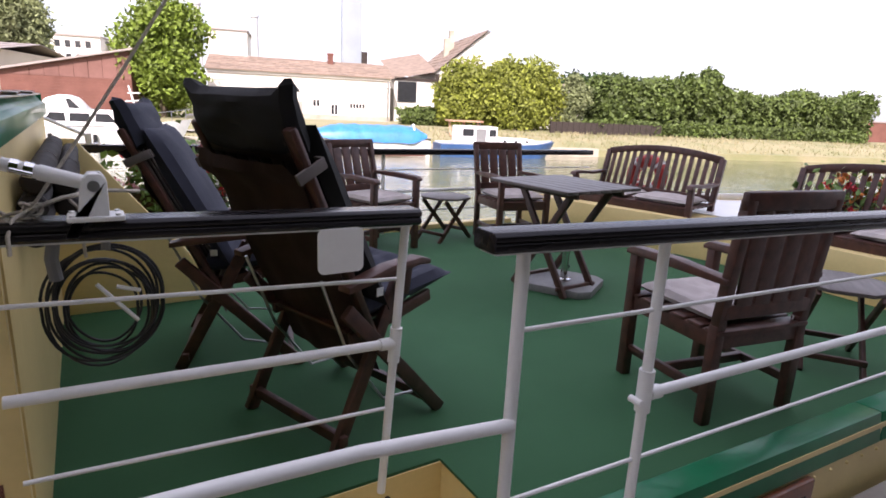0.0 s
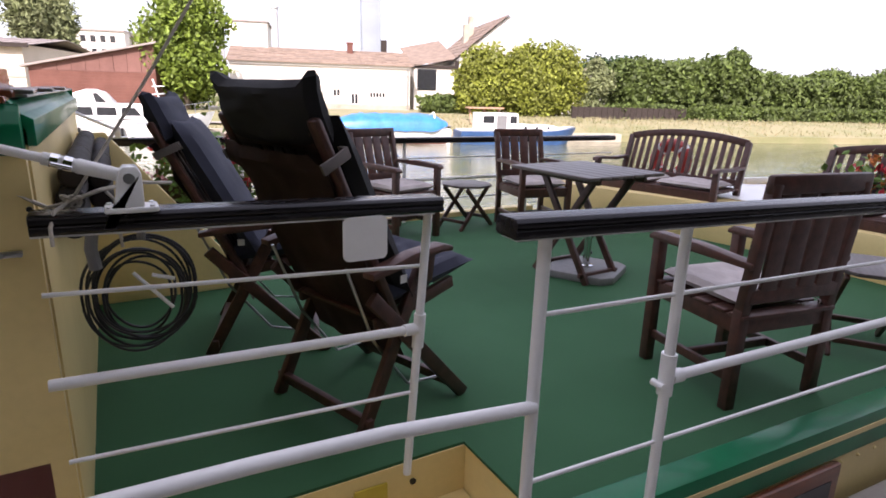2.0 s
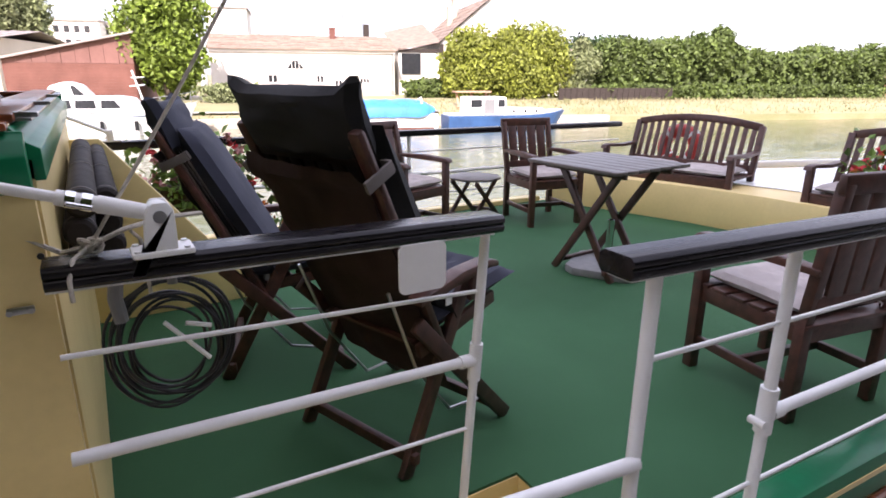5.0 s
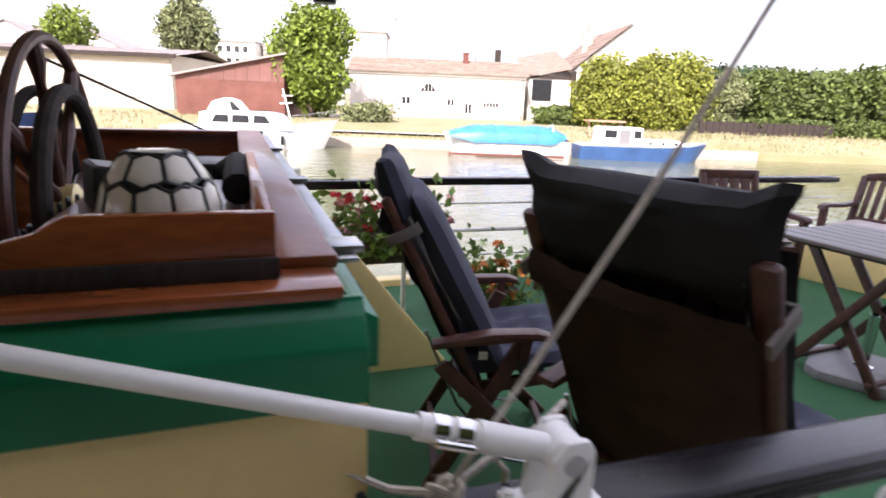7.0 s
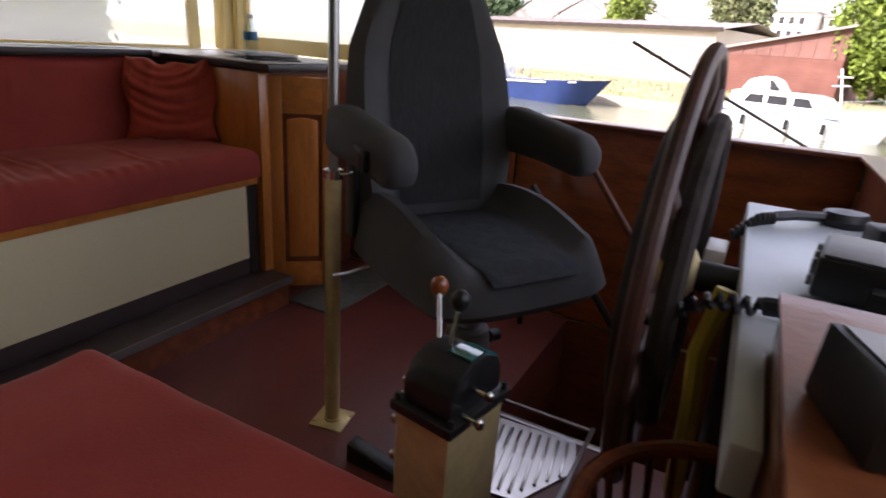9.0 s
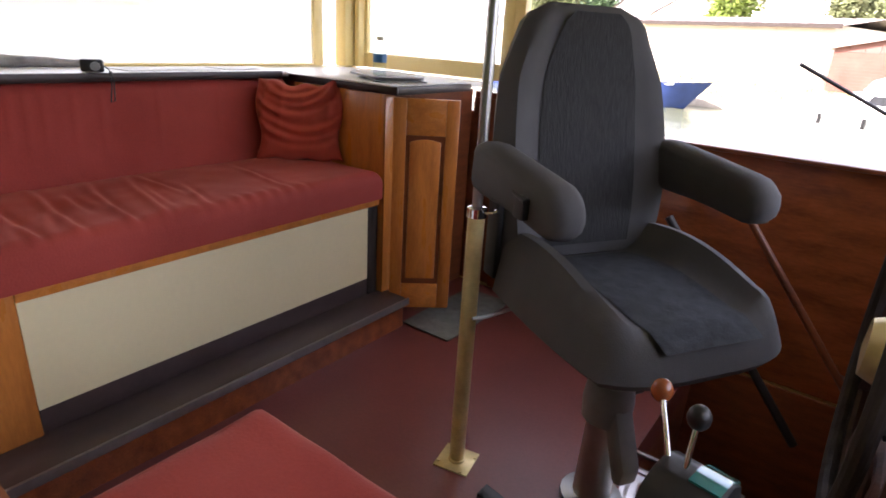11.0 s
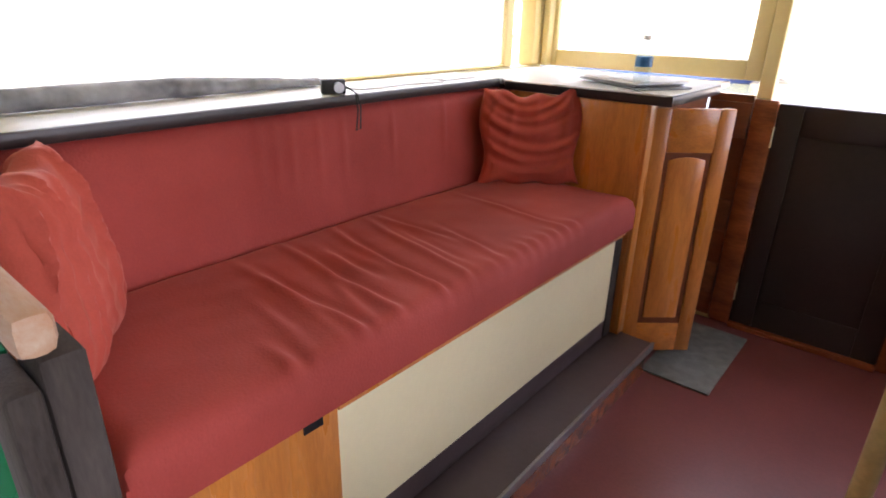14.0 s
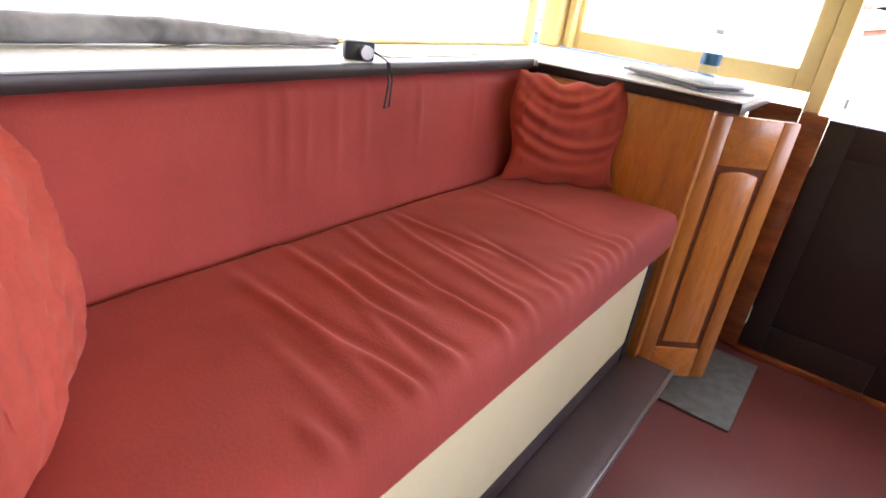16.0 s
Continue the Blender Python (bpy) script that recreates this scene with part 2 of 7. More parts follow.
WATER = water_mat()
GRASS = mat("dry_bank_grass", (0.15, 0.16, 0.065), 0.95, var=0.3, scale=0.5, col2=(0.33, 0.28, 0.17), bump=0.5, fine=9)
PAVE = mat("pale_gravel_pavement", (0.36, 0.33, 0.29), 0.9, var=0.12, scale=0.8, bump=0.4, fine=30)
QUAYST = mat("pale_quay_stone", (0.44, 0.39, 0.31), 0.85, var=0.2, scale=1.2, bump=0.4, fine=9)
PLASTER = mat("pale_weathered_render", (0.68, 0.64, 0.57), 0.9, var=0.10, scale=0.6, bump=0.3, fine=8)
PLASTER2 = mat("white_plaster", (0.70, 0.67, 0.62), 0.9, var=0.07, scale=0.5, bump=0.2, fine=8)
BLOCKW = mat("pale_block_wall", (0.62, 0.55, 0.45), 0.9, var=0.08, scale=0.5, bump=0.3, fine=6)
TILES = mat("grey_brown_roof_tiles", (0.27, 0.20, 0.155), 0.85, var=0.22, scale=2.0, stretch=(1, 1, 1), bump=0.5, fine=14, island=0.15)
SHEETR = mat("grey_sheet_roof", (0.33, 0.28, 0.26), 0.7, var=0.12, scale=1.5, bump=0.2, fine=9)
REDPL = mat("rusty_red_planks", (0.165, 0.066, 0.048), 0.8, var=0.22, scale=0.9, bump=0.3, fine=12, island=0.14)
REDSH = mat("rusty_red_sheet", (0.195, 0.090, 0.072), 0.75, var=0.2, scale=0.7, bump=0.2, fine=7, obrand=0.06)
CONCR = mat("pale_silo_metal", (0.46, 0.47, 0.48), 0.6, var=0.06, scale=0.3, bump=0.1, fine=6)
DARKGL = mat("dark_window_pane", (0.030, 0.032, 0.036), 0.12, var=0.2, scale=3, bump=0)
BLUEH = mat("blue_hull_paint", (0.045, 0.11, 0.26), 0.35, var=0.2, scale=1.5, bump=0.05)
NAVYH = mat("navy_barge_paint", (0.025, 0.05, 0.17), 0.35, var=0.2, scale=1.5, bump=0.05)
TARP = mat("bright_blue_tarpaulin", (0.035, 0.22, 0.62), 0.45, var=0.2, scale=2.2, bump=0.5, fine=9)
LEAF_A = mat("yellow_green_leaves", (0.21, 0.24, 0.028), 0.65, var=0.3, scale=0.5, bump=0, island=0.45)
SILOM = mat("pale_blue_grey_metal_cladding", (0.30, 0.34, 0.38), 0.5, var=0.12, scale=0.4, bump=0.05)
LEAF_B = mat("hedge_green_leaves", (0.088, 0.128, 0.024), 0.65, var=0.3, scale=0.35, bump=0, island=0.45)
LEAF_C = mat("fresh_green_leaves", (0.16, 0.23, 0.024), 0.65, var=0.3, scale=0.5, bump=0, island=0.4)
LEAF_D = mat("pale_silver_leaves", (0.19, 0.22, 0.095), 0.7, var=0.3, scale=0.5, bump=0, island=0.4)
LEAF_E = mat("deep_tree_leaves", (0.035, 0.070, 0.022), 0.7, var=0.3, scale=0.5, bump=0, island=0.4)
BARK = mat("bark", (0.10, 0.075, 0.05), 0.9, var=0.3, scale=8, bump=0.6, fine=40)

# ---- mesh helpers ----


def box(bm, x0, x1, y0, y1, z0, z1, bev=0.0, m=None):
    r = bmesh.ops.create_cube(bm, size=1)["verts"]
    mm = Matrix.Translation(((x0 + x1) / 2, (y0 + y1) / 2, (z0 + z1) / 2)) @ Matrix.Diagonal((x1 - x0, y1 - y0, z1 - z0, 1))
    bmesh.ops.transform(bm, matrix=(m or Matrix()) @ mm, verts=r)
    if bev:
        es = list({e for v in r for e in v.link_edges})
        bmesh.ops.bevel(bm, geom=es, offset=bev, segments=2, affect='EDGES', profile=0.5)
    return bm


def bar(bm, a, b, w, h, bev=0.004, roll=0.0):
    """A straight square bar from a to b, w across and h deep."""
    a, b = Vector(a), Vector(b)
    q = (b - a).to_track_quat('X', 'Z').to_matrix().to_4x4()
    m = Matrix.Translation((a + b) / 2) @ q @ Matrix.Rotation(roll, 4, 'X')
    L = (b - a).length
    return box(bm, -L / 2, L / 2, -w / 2, w / 2, -h / 2, h / 2, bev, m)


def rod(bm, a, b, r, r2=None, seg=12, caps=True):
    a, b = Vector(a), Vector(b)
    q = (b - a).to_track_quat('Z', 'Y').to_matrix().to_4x4()
    bmesh.ops.create_cone(bm, cap_ends=caps, segments=seg, radius1=r, radius2=r if r2 is None else r2, depth=(b - a).length,
                          matrix=Matrix.Translation((a + b) / 2) @ q)
    return bm


def tube(bm, pts, r, seg=8, closed=False):
    """A round tube along a line of points."""
    pts = [Vector(p) for p in pts]
    rings, n = [], len(pts)
    prev = None
    for i, p in enumerate(pts):
        d = (pts[(i + 1) % n] - pts[i - 1]) if closed else (pts[min(i + 1, n - 1)] - pts[max(i - 1, 0)])
        d.normalize()
        side = d.cross(Vector((0, 0, 1))) if prev is None else prev - d * prev.dot(d)
        if side.length < 1e-4:
            side = d.cross(Vector((1, 0, 0)))
        side.normalize()
        prev = side
        up = side.cross(d)
        rings.append([bm.verts.new(p + (side * math.cos(k * 2 * math.pi / seg) + up * math.sin(k * 2 * math.pi / seg)) * r) for k in range(seg)])
    for i in range(n if closed else n - 1):
        A, B = rings[i], rings[(i + 1) % n]
        for k in range(seg):
            bm.faces.new((A[k], A[(k + 1) % seg], B[(k + 1) % seg], B[k]))
    if not closed:
        bm.faces.new(rings[0][::-1])
        bm.faces.new(rings[-1])
    return bm


def lathe(bm, prof, seg=20, m=None):
    """Turns a profile of (radius, height) round z."""
    m = m or Matrix()
    rings = [[bm.verts.new(m @ Vector((r * math.cos(2 * math.pi * k / seg), r * math.sin(2 * math.pi * k / seg), z))) for k in range(seg)] for r, z in prof]
    for A, B in zip(rings, rings[1:]):
        for k in range(seg):
            bm.faces.new((A[k], A[(k + 1) % seg], B[(k + 1) % seg], B[k]))
    if prof[0][0] > 1e-5:
        bm.faces.new(rings[0][::-1])
    if prof[-1][0] > 1e-5:
        bm.faces.new(rings[-1])
    return bm


def prism(bm, poly, axis, a, b, bev=0.0):
    """A flat outline pulled out along an axis from a to b. Outline coordinates are the two other axes in order."""
    def P(u, v, w):
        return {'x': (w, u, v), 'y': (u, w, v), 'z': (u, v, w)}[axis]
    A = [bm.verts.new(P(u, v, a)) for u, v in poly]
    B = [bm.verts.new(P(u, v, b)) for u, v in poly]
    fs = [bm.faces.new(A), bm.faces.new(B[::-1])]
    n = len(poly)
    for i in range(n):
        fs.append(bm.faces.new((A[i], B[i], B[(i + 1) % n], A[(i + 1) % n])))
    bmesh.ops.recalc_face_normals(bm, faces=fs)
    if bev:
        bmesh.ops.bevel(bm, geom=list({e for f in fs for e in f.edges}), offset=bev, segments=2, affect='EDGES', profile=0.5)
    return bm


def pillow(bm, w, d, h, nx=14, ny=14, amp=0.0, seed=0.0, m=None, pinch=0.5, tufts=()):
    """A stuffed cushion w by d, h thick, with wrinkles and buttoned dips."""
    m = m or Matrix()
    top, bot = [], []
    for i in range(nx + 1):
        rt, rb = [], []
        for j in range(ny + 1):
            u, v = 2 * i / nx - 1, 2 * j / ny - 1
            e = (max(0, 1 - abs(u) ** 4) * max(0, 1 - abs(v) ** 4)) ** pinch
            wr = amp * noise.noise(Vector((u * 2.4 + seed, v * 2.4 - seed, seed))) + amp * 0.6 * noise.noise(Vector((u * 6 + seed, v * 6, seed)))
            dip = sum(-0.4 * h * math.exp(-((u - a) ** 2 + (v - b) ** 2) / 0.03) for a, b in tufts)
            pull = 1 - 0.05 * (1 - abs(u)) * (abs(v) > 0.9) - 0.05 * (1 - abs(v)) * (abs(u) > 0.9)
            x, y = u * w / 2 * pull, v * d / 2 * pull
            rt.append(bm.verts.new(m @ Vector((x, y, h / 2 * e + (wr + dip) * e))))
            edge = i in (0, nx) or j in (0, ny)
            rb.append(rt[-1] if edge else bm.verts.new(m @ Vector((x, y, -h / 2 * e + wr * 0.4 * e))))
        top.append(rt)
        bot.append(rb)
    for i in range(nx):
        for j in range(ny):
            for g, flip in ((top, 0), (bot, 1)):
                f = [g[i][j], g[i + 1][j], g[i + 1][j + 1], g[i][j + 1]]
                f = list(dict.fromkeys(f))
                if len(f) > 2:
                    fc = bm.faces.get(f) or bm.faces.new(f[::-1] if flip else f)
                    fc.smooth = True
    return bm


def to_mesh(name, bm, smooth=35):
    me = bpy.data.meshes.new(name)
    bm.normal_update()
    if smooth:
        lim = radians(smooth)
        for f in bm.faces:
            f.smooth = True
        for e in bm.edges:
            e.smooth = len(e.link_faces) == 2 and e.calc_face_angle(0) < lim
    bm.to_mesh(me)
    bm.free()
    return me


def solid(name, bm, material, label="", category="", kind="", group="", smooth=35):
    """A top-level thing that is one mesh, in world coordinates."""
    me = to_mesh(name, bm, smooth)
    me.materials.append(material)
    return tagged(new(name, me), label, category, group, kind)


def struct(name, bm, material, label="", category="", smooth=35):
    return solid(name, bm, material, label or name.replace("_", " "), category or name.split("_")[0], "structure", "", smooth)


def thing(name, m, label, category, group="", kind=""):
    ob = new(name)
    ob.matrix_world = m
    ob.empty_display_size = 0.1
    return tagged(ob, label, category, group, kind)


def part(name, bm, material, parent, label="", smooth=35):
    """ONE mesh object under a thing or under a part, in the thing's own coordinates."""
    me = to_mesh(name, bm, smooth)
    me.materials.append(material)
    ob = new(name, me)
    ob.parent = parent
    return tagged(ob, label) if label else ob


def B():
    return bmesh.new()

# ---- setting: water, banks, hull, deck ----
WATER_Z = -1.75
FA = radians(16.76)                       # the far bank runs at this angle to the boat
FAR = Matrix.Translation((math.sin(FA) * 35.1, math.cos(FA) * 35.1, 0.27)) @ Matrix.Rotation(-FA, 4, 'Z')


def far_pose(u, v, z=0.0, turn=0.0):
    """A pose on the far bank: u metres along it, v behind its edge."""
    return FAR @ Matrix.Translation((u, v, z)) @ Matrix.Rotation(turn, 4, 'Z')


def quad(bm, m, pts):
    return bm.faces.new([bm.verts.new(m @ Vector(p)) for p in pts])


def build_ground():
    bm = B()
    quad(bm, Matrix(), [(-900, -900, -4.2), (900, -900, -4.2), (900, 900, -4.2), (-900, 900, -4.2)])
    struct("ground", bm, GRASS, "grassy land under and beyond the river", "ground")
    bm = B()
    quad(bm, Matrix(), [(-400, 0.9, WATER_Z + .27), (500, 0.9, WATER_Z + .27), (500, 200, WATER_Z + .27), (-400, 200, WATER_Z + .27)])
    struct("water", bm, WATER, "calm murky green river water with small ripples", "water")
    # far bank: stone edge, sloping grass, flat ground up to the buildings
    rng = random.Random(3)
    bm = B()
    prof = [(0.0, WATER_Z - 1), (0.0, -1.32), (0.5, -1.28), (0.9, -1.2), (2.6, -0.85), (5.0, -0.62), (9, -0.55), (30, -0.5), (600, 3.0)]
    us = [-420 + 8 * i for i in range(110)]
    rows = [[bm.verts.new(FAR @ Vector((u + rng.uniform(-1, 1), v + rng.uniform(-.1, .1), z + (rng.uniform(-.08, .08) if 1 <= v < 30 else 0)))) for v, z in prof] for u in us]
    for a, b in zip(rows, rows[1:]):
        for k in range(len(prof) - 1):
            bm.faces.new((a[k], b[k], b[k + 1], a[k + 1]))
    struct("far_bank", bm, GRASS, "dry grassy far river bank", "ground")
    bm = B()
    box(bm, -300, 20, -0.25, 0.25, -2.6, -1.22, 0.03, FAR)
    struct("quay_edge", bm, QUAYST, "low pale stone edge of the far quay", "ground")
    bm = B()
    quad(bm, far_pose(0, 0), [(-8, 1.2, -0.98), (9, 1.2, -0.98), (9, 17.8, -0.49), (-8, 17.8, -0.49)])
    struct("pavement_far", bm, PAVE, "pale gravel yard before the old barn", "pavement")
    # near quay behind the camera
    bm = B()
    prism(bm, [(-60, -60), (60, -60), (60, 0.8), (5.2, 1.18), (1.4, 1.42), (-60, 1.42)], 'z', -4.0, -0.3)
    struct("pavement", bm, PAVE, "pale quay pavement beside the barge", "pavement")


def build_boat():
    # hull with cream sides, green rubbing strip and carpeted deck; the boarding recess is lower than the deck
    out = [(-9, 1.44), (1.34, 1.44), (4.9, 1.25), (5.6, 1.55), (6.7, 2.28), (8.55, 3.5), (6.7, 4.5), (5.6, 5.08), (4.4, 5.62), (-9, 5.62)]
    hull = thing("barge_hull", Matrix(), "cream painted steel barge hull with riveted sides", "boat hull")
    for nm, poly, z0, z1 in (("bottom", out, -2.6, -0.511), ("fore_body", out[1:9] + [(0.12, 5.62), (0.12, 2.0), (1.34, 2.0)], -0.51, -0.012),
                             ("side_deck", [(-9, 1.44), (1.335, 1.44), (1.335, 1.999), (-9, 1.999)], -0.51, -0.2),
                             ("side_deck", [(-9, 4.43), (0.118, 4.43), (0.118, 5.62), (-9, 5.62)], -0.51, -0.2),
                             ("aft_cabin", [(-9, 2.0), (-3.06, 2.0), (-3.06, 4.42), (-9, 4.42)], -0.51, 0.45)):
        bm = B()
        prism(bm, poly, 'z', z0, z1)
        part(nm, bm, CREAM, hull)
    bm = B()
    prism(bm, [(0.135, 2.005), (1.335, 2.005), (1.335, 1.58), (4.6, 1.40), (5.02, 1.43), (5.05, 3.36), (4.93, 4.0), (4.60, 5.03), (4.45, 5.48), (0.135, 5.48)], 'z', -0.012, 0.0)
    struct("floor_deck", bm, CARPET, "green outdoor carpet laid over the barge deck", "floor")
    bm = B()   # green coaming along the deck edge
    for x0, x1 in ((1.34, 3.2), (3.204, 4.95)):
        prism(bm, [(1.43, -0.10), (1.45, 0.035), (1.56, 0.03), (1.58, -0.011), (1.58, -0.10)], 'x', x0, x1, 0.006)
    bmesh.ops.rotate(bm, cent=(1.34, 1.44, 0), matrix=Matrix.Rotation(-0.053, 3, 'Z'), verts=bm.verts[:])
    part_edge = solid("deck_edge", bm, GREEN, "green gloss painted raised steel deck edge", "deck edge", kind="structure")
    bm = B()
    box(bm, 0.14, 4.4, 5.485, 5.6, -0.1, 0.05, 0.01)
    solid("deck_edge", bm, CREAM, "cream painted raised far deck edge", "deck edge", kind="structure")
    # porthole window in the hull side and its dark frame
    w = thing("window_hull", Matrix.Translation((2.32, 1.386, -0.25)) @ Matrix.Rotation(-0.053, 4, "Z"), "dark brown framed window in the cream hull side", "window", kind="structure")
    bm = B()
    box(bm, -0.35, 0.35, -0.03, 0.0, -0.22, 0.14, 0.01)
    part("window_frame", bm, MAHOGD, w)
    bm = B()
    box(bm, -0.29, 0.29, -0.034, -0.031, -0.16, 0.08)
    part("pane", bm, DARKGL, w)
    # rivets along the recess edge
    bm = B()
    for i in range(14):
        rod(bm, (1.75 + i * .12, 1.418 - i * .0064, -0.135), (1.75 + i * .12, 1.408 - i * .0064, -0.135), 0.008, 0.005, 8)
    solid("rivet_row", bm, CREAM, "row of cream painted round rivet heads on the hull", "rivets", kind="stuff")
    # raised foredeck with cream front and white top
    near_edge = [(5.05, 1.44), (5.55, 1.68), (6.6, 2.35), (7.8, 3.05), (8.5, 3.5)]
    far_edge = [(7.8, 3.90), (6.6, 4.42), (5.55, 4.98), (4.46, 5.47)]
    bm = B()
    prism(bm, near_edge + far_edge + [(4.605, 5.03), (4.935, 4.0), (5.052, 3.36)], 'z', -0.01, 0.34, 0.01)
    struct("foredeck", bm, CREAM, "cream painted raised steel foredeck", "deck")
    bm = B()
    prism(bm, [(5.45, 1.9), (6.5, 2.45), (7.7, 3.12), (8.3, 3.5), (7.7, 3.82), (6.5, 4.32), (5.5, 4.86), (5.0, 5.05), (5.25, 4.3), (5.5, 3.4)], 'z', 0.344, 0.352)
    struct("foredeck_top", bm, WHITE, "white painted top of the foredeck", "deck")
    bm = B()
    rim = [(x, y, 0.37 + 0.05 * max(0, (x - 5) / 3.5)) for x, y in near_edge + far_edge]
    for a, b in zip(rim, rim[1:]):
        bar(bm, (a[0], a[1], a[2] - .02), (b[0], b[1], b[2] - .02), 0.05, 0.07, 0.008)
    struct("bulwark", bm, WHITE, "white painted low bulwark round the bow", "bulwark")


def build_wheelhouse():
    Zf = 0.32
    yN, yF = 1.955, 4.40
    # floor with a stairwell at the front far side
    bm = B()
    box(bm, -2.95, -0.86, yN + .0, yF - .04, 0.20, Zf)
    box(bm, -0.86, 0.10, yN + .04, 3.52, 0.20, Zf)
    struct("floor_wheelhouse", bm, LINO, "dark red-brown worn linoleum wheelhouse floor", "floor")
    bm = B()
    for i in range(4):
        box(bm, -0.855, 0.06, 3.53 + i * .2, 3.73 + i * .2, -0.58, 0.09 - i * .19, 0.006)
    struct("stairs", bm, MAHOGD, "dark wooden steps leading down from the wheelhouse", "stairs")
    bm = B()
    box(bm, -0.875, 0.09, 4.345, 4.359, -0.58, 0.318)
    box(bm, -0.875, -0.861, 3.53, 4.344, -0.58, 0.199)
    struct("panelling_stairwell", bm, MAHOGD, "dark wooden lining of the stairwell", "panelling")
    bm = B()
    box(bm, -0.85, -0.40, 3.498, 3.523, Zf + .0005, Zf + .004, 0.001)
    struct("trim_stair_edge", bm, DULL, "worn grey metal strip along the stair edge", "trim")

    # near side wall forward of the door: cream steel below, green band with a ledge, wood inside
    def side(x0, x1, y_out, sgn, name, inner, top=1.212):
        ys = lambda d: y_out + sgn * d
        bm = B()
        lo, hi = sorted((ys(0), ys(0.03)))
        box(bm, x0, x1, lo, hi, -0.2, 1.083)
        struct("wall_" + name, bm, CREAM, "cream painted steel lower wheelhouse side", "wall")
        bm = B()
        pr = [(ys(-0.012), 1.085), (ys(-0.012), 1.150), (ys(0.008), 1.178), (ys(0.022), 1.19), (ys(0.022), top), (ys(0.0315), top), (ys(0.0315), 1.085)]
        prism(bm, pr, 'x', x0, x1, 0.003)
        struct("trim_" + name, bm, GREEN, "green gloss painted band along the wheelhouse side", "trim")
        bm = B()
        lo, hi = sorted((ys(0.032), ys(0.052)))
        box(bm, x0 + 0.02, x1 - 0.09, lo, hi, Zf, top - .001)
        struct("panelling_" + name, bm, inner, "varnished wooden panelling inside the wheelhouse", "panelling")
    side(-1.30, 0.150, 1.995, 1, "near", MAHOGD, 1.1935)
    side(-3.0, -1.906, 1.845, 1, "near_aft", MAHOGD, 1.315)
    side(-1.22, 0.155, yF + .03, -1, "far", MAHOG)
    side(-3.0, -1.92, yF + .03, -1, "far_aft", MAHOGD)
    # wooden caps
    bm = B()
    prism(bm, [(-1.28, 2.006), (0.128, 2.006), (0.128, 2.081), (-0.24, 2.081), (-0.25, 2.034), (-1.28, 2.034)], 'z', 1.1940, 1.2095, 0.004)
    struct("cap_near", bm, MAHOG, "varnished mahogany cap rail on the near coaming", "cap rail")
    bm = B()
    box(bm, -2.95, -1.822, 1.866, 1.898, 1.336, 1.376, 0.012)
    struct("cap_near_aft", bm, WORNWOOD, "worn pale wooden cap rail behind the door", "cap rail")
    bm = B()
    box(bm, -1.25, 0.13, 4.34, 4.43, 1.197, 1.214, 0.005)
    struct("cap_far", bm, MAHOGD, "dark varnished cap rail on the far coaming", "cap rail")
    # door jambs of the open near doorway
    bm = B()
    box(bm, -1.905, -1.834, 1.879, 1.915, -0.2, 1.331, 0.008)
    box(bm, -1.9045, -1.822, 1.852, 1.8775, -0.2, 1.316, 0.007)
    struct("door_frame_near", bm, GREYWOOD, "dark greyed wooden door jamb, bare at the top", "door frame")
    bm = B()
    box(bm, -1.305, -1.282, 1.99, 2.055, -0.19, 1.193, 0.006)
    struct("door_frame_near_front", bm, MAHOGD, "dark wooden front door jamb", "door frame")
    # front bulkhead
    bm = B()
    box(bm, 0.092, 0.1545, 2.034, yF - .01, -0.012, 1.14)
    struct("wall_front", bm, CREAM, "cream steel front bulkhead of the wheelhouse", "wall")
    bm = B()
    prism(bm, [(0.172, 1.10), (0.172, 1.160), (0.150, 1.172), (0.130, 1.20), (0.092, 1.20), (0.092, 1.10)], 'y', 2.034, yF - .02, 0.003)
    struct("trim_front", bm, GREEN, "green gloss painted band along the front coaming", "trim")
    bm = B()
    box(bm, 0.035, 0.135, 2.084, yF - .062, 1.204, 1.222, 0.005)
    struct("cap_front", bm, MAHOGD, "dark weathered mahogany cap along the front coaming", "cap rail")
    bm = B()
    box(bm, 0.065, 0.088, 2.056, yF - .06, 0.33, 1.20)
    struct("panelling_front", bm, MAHOGD, "dark wooden panelling under the console", "panelling")
    # aft wall below the window
    bm = B()
    box(bm, -3.0, -2.93, yN - .055, yF - .02, -0.2, 1.36)
    struct("wall_aft", bm, CREAM_IN, "cream painted aft wheelhouse wall", "wall")
    # window sills and frames: aft window over the sofa, side window on the far side
    bm = B()
    box(bm, -2.93, -2.675, 1.945, 3.70, 1.338, 1.362, 0.004)
    struct("window_sill_aft", bm, WHITE, "white window shelf above the sofa", "window sill")
    bm = B()
    box(bm, -2.676, -2.660, 1.945, 3.655, 1.332, 1.362, 0.004)
    struct("trim_sill", bm, BLACKDOOR, "black edge of the window shelf", "trim")
    def window(name, m, w, h, label, low=0.075):
        win = thing(name, m, label, "window", kind="structure")
        f = 0.06
        for nm, a in (("stile", (-w / 2, -w / 2 + f, 0, h)), ("stile", (w / 2 - f, w / 2, 0, h)), ("rail", (-w / 2 + f, w / 2 - f, 0, low)), ("rail", (-w / 2 + f, w / 2 - f, h - 0.06, h))):
            bm = B()
            box(bm, a[0], a[1], -0.02, 0.02, a[2], a[3], 0.006)
            part(nm, bm, CREAM, win)
        bm = B()
        box(bm, -w / 2 + f, w / 2 - f, -0.003, 0.003, low, h - 0.06)
        g = part("pane", bm, GLASS, win)
        g.visible_shadow = False
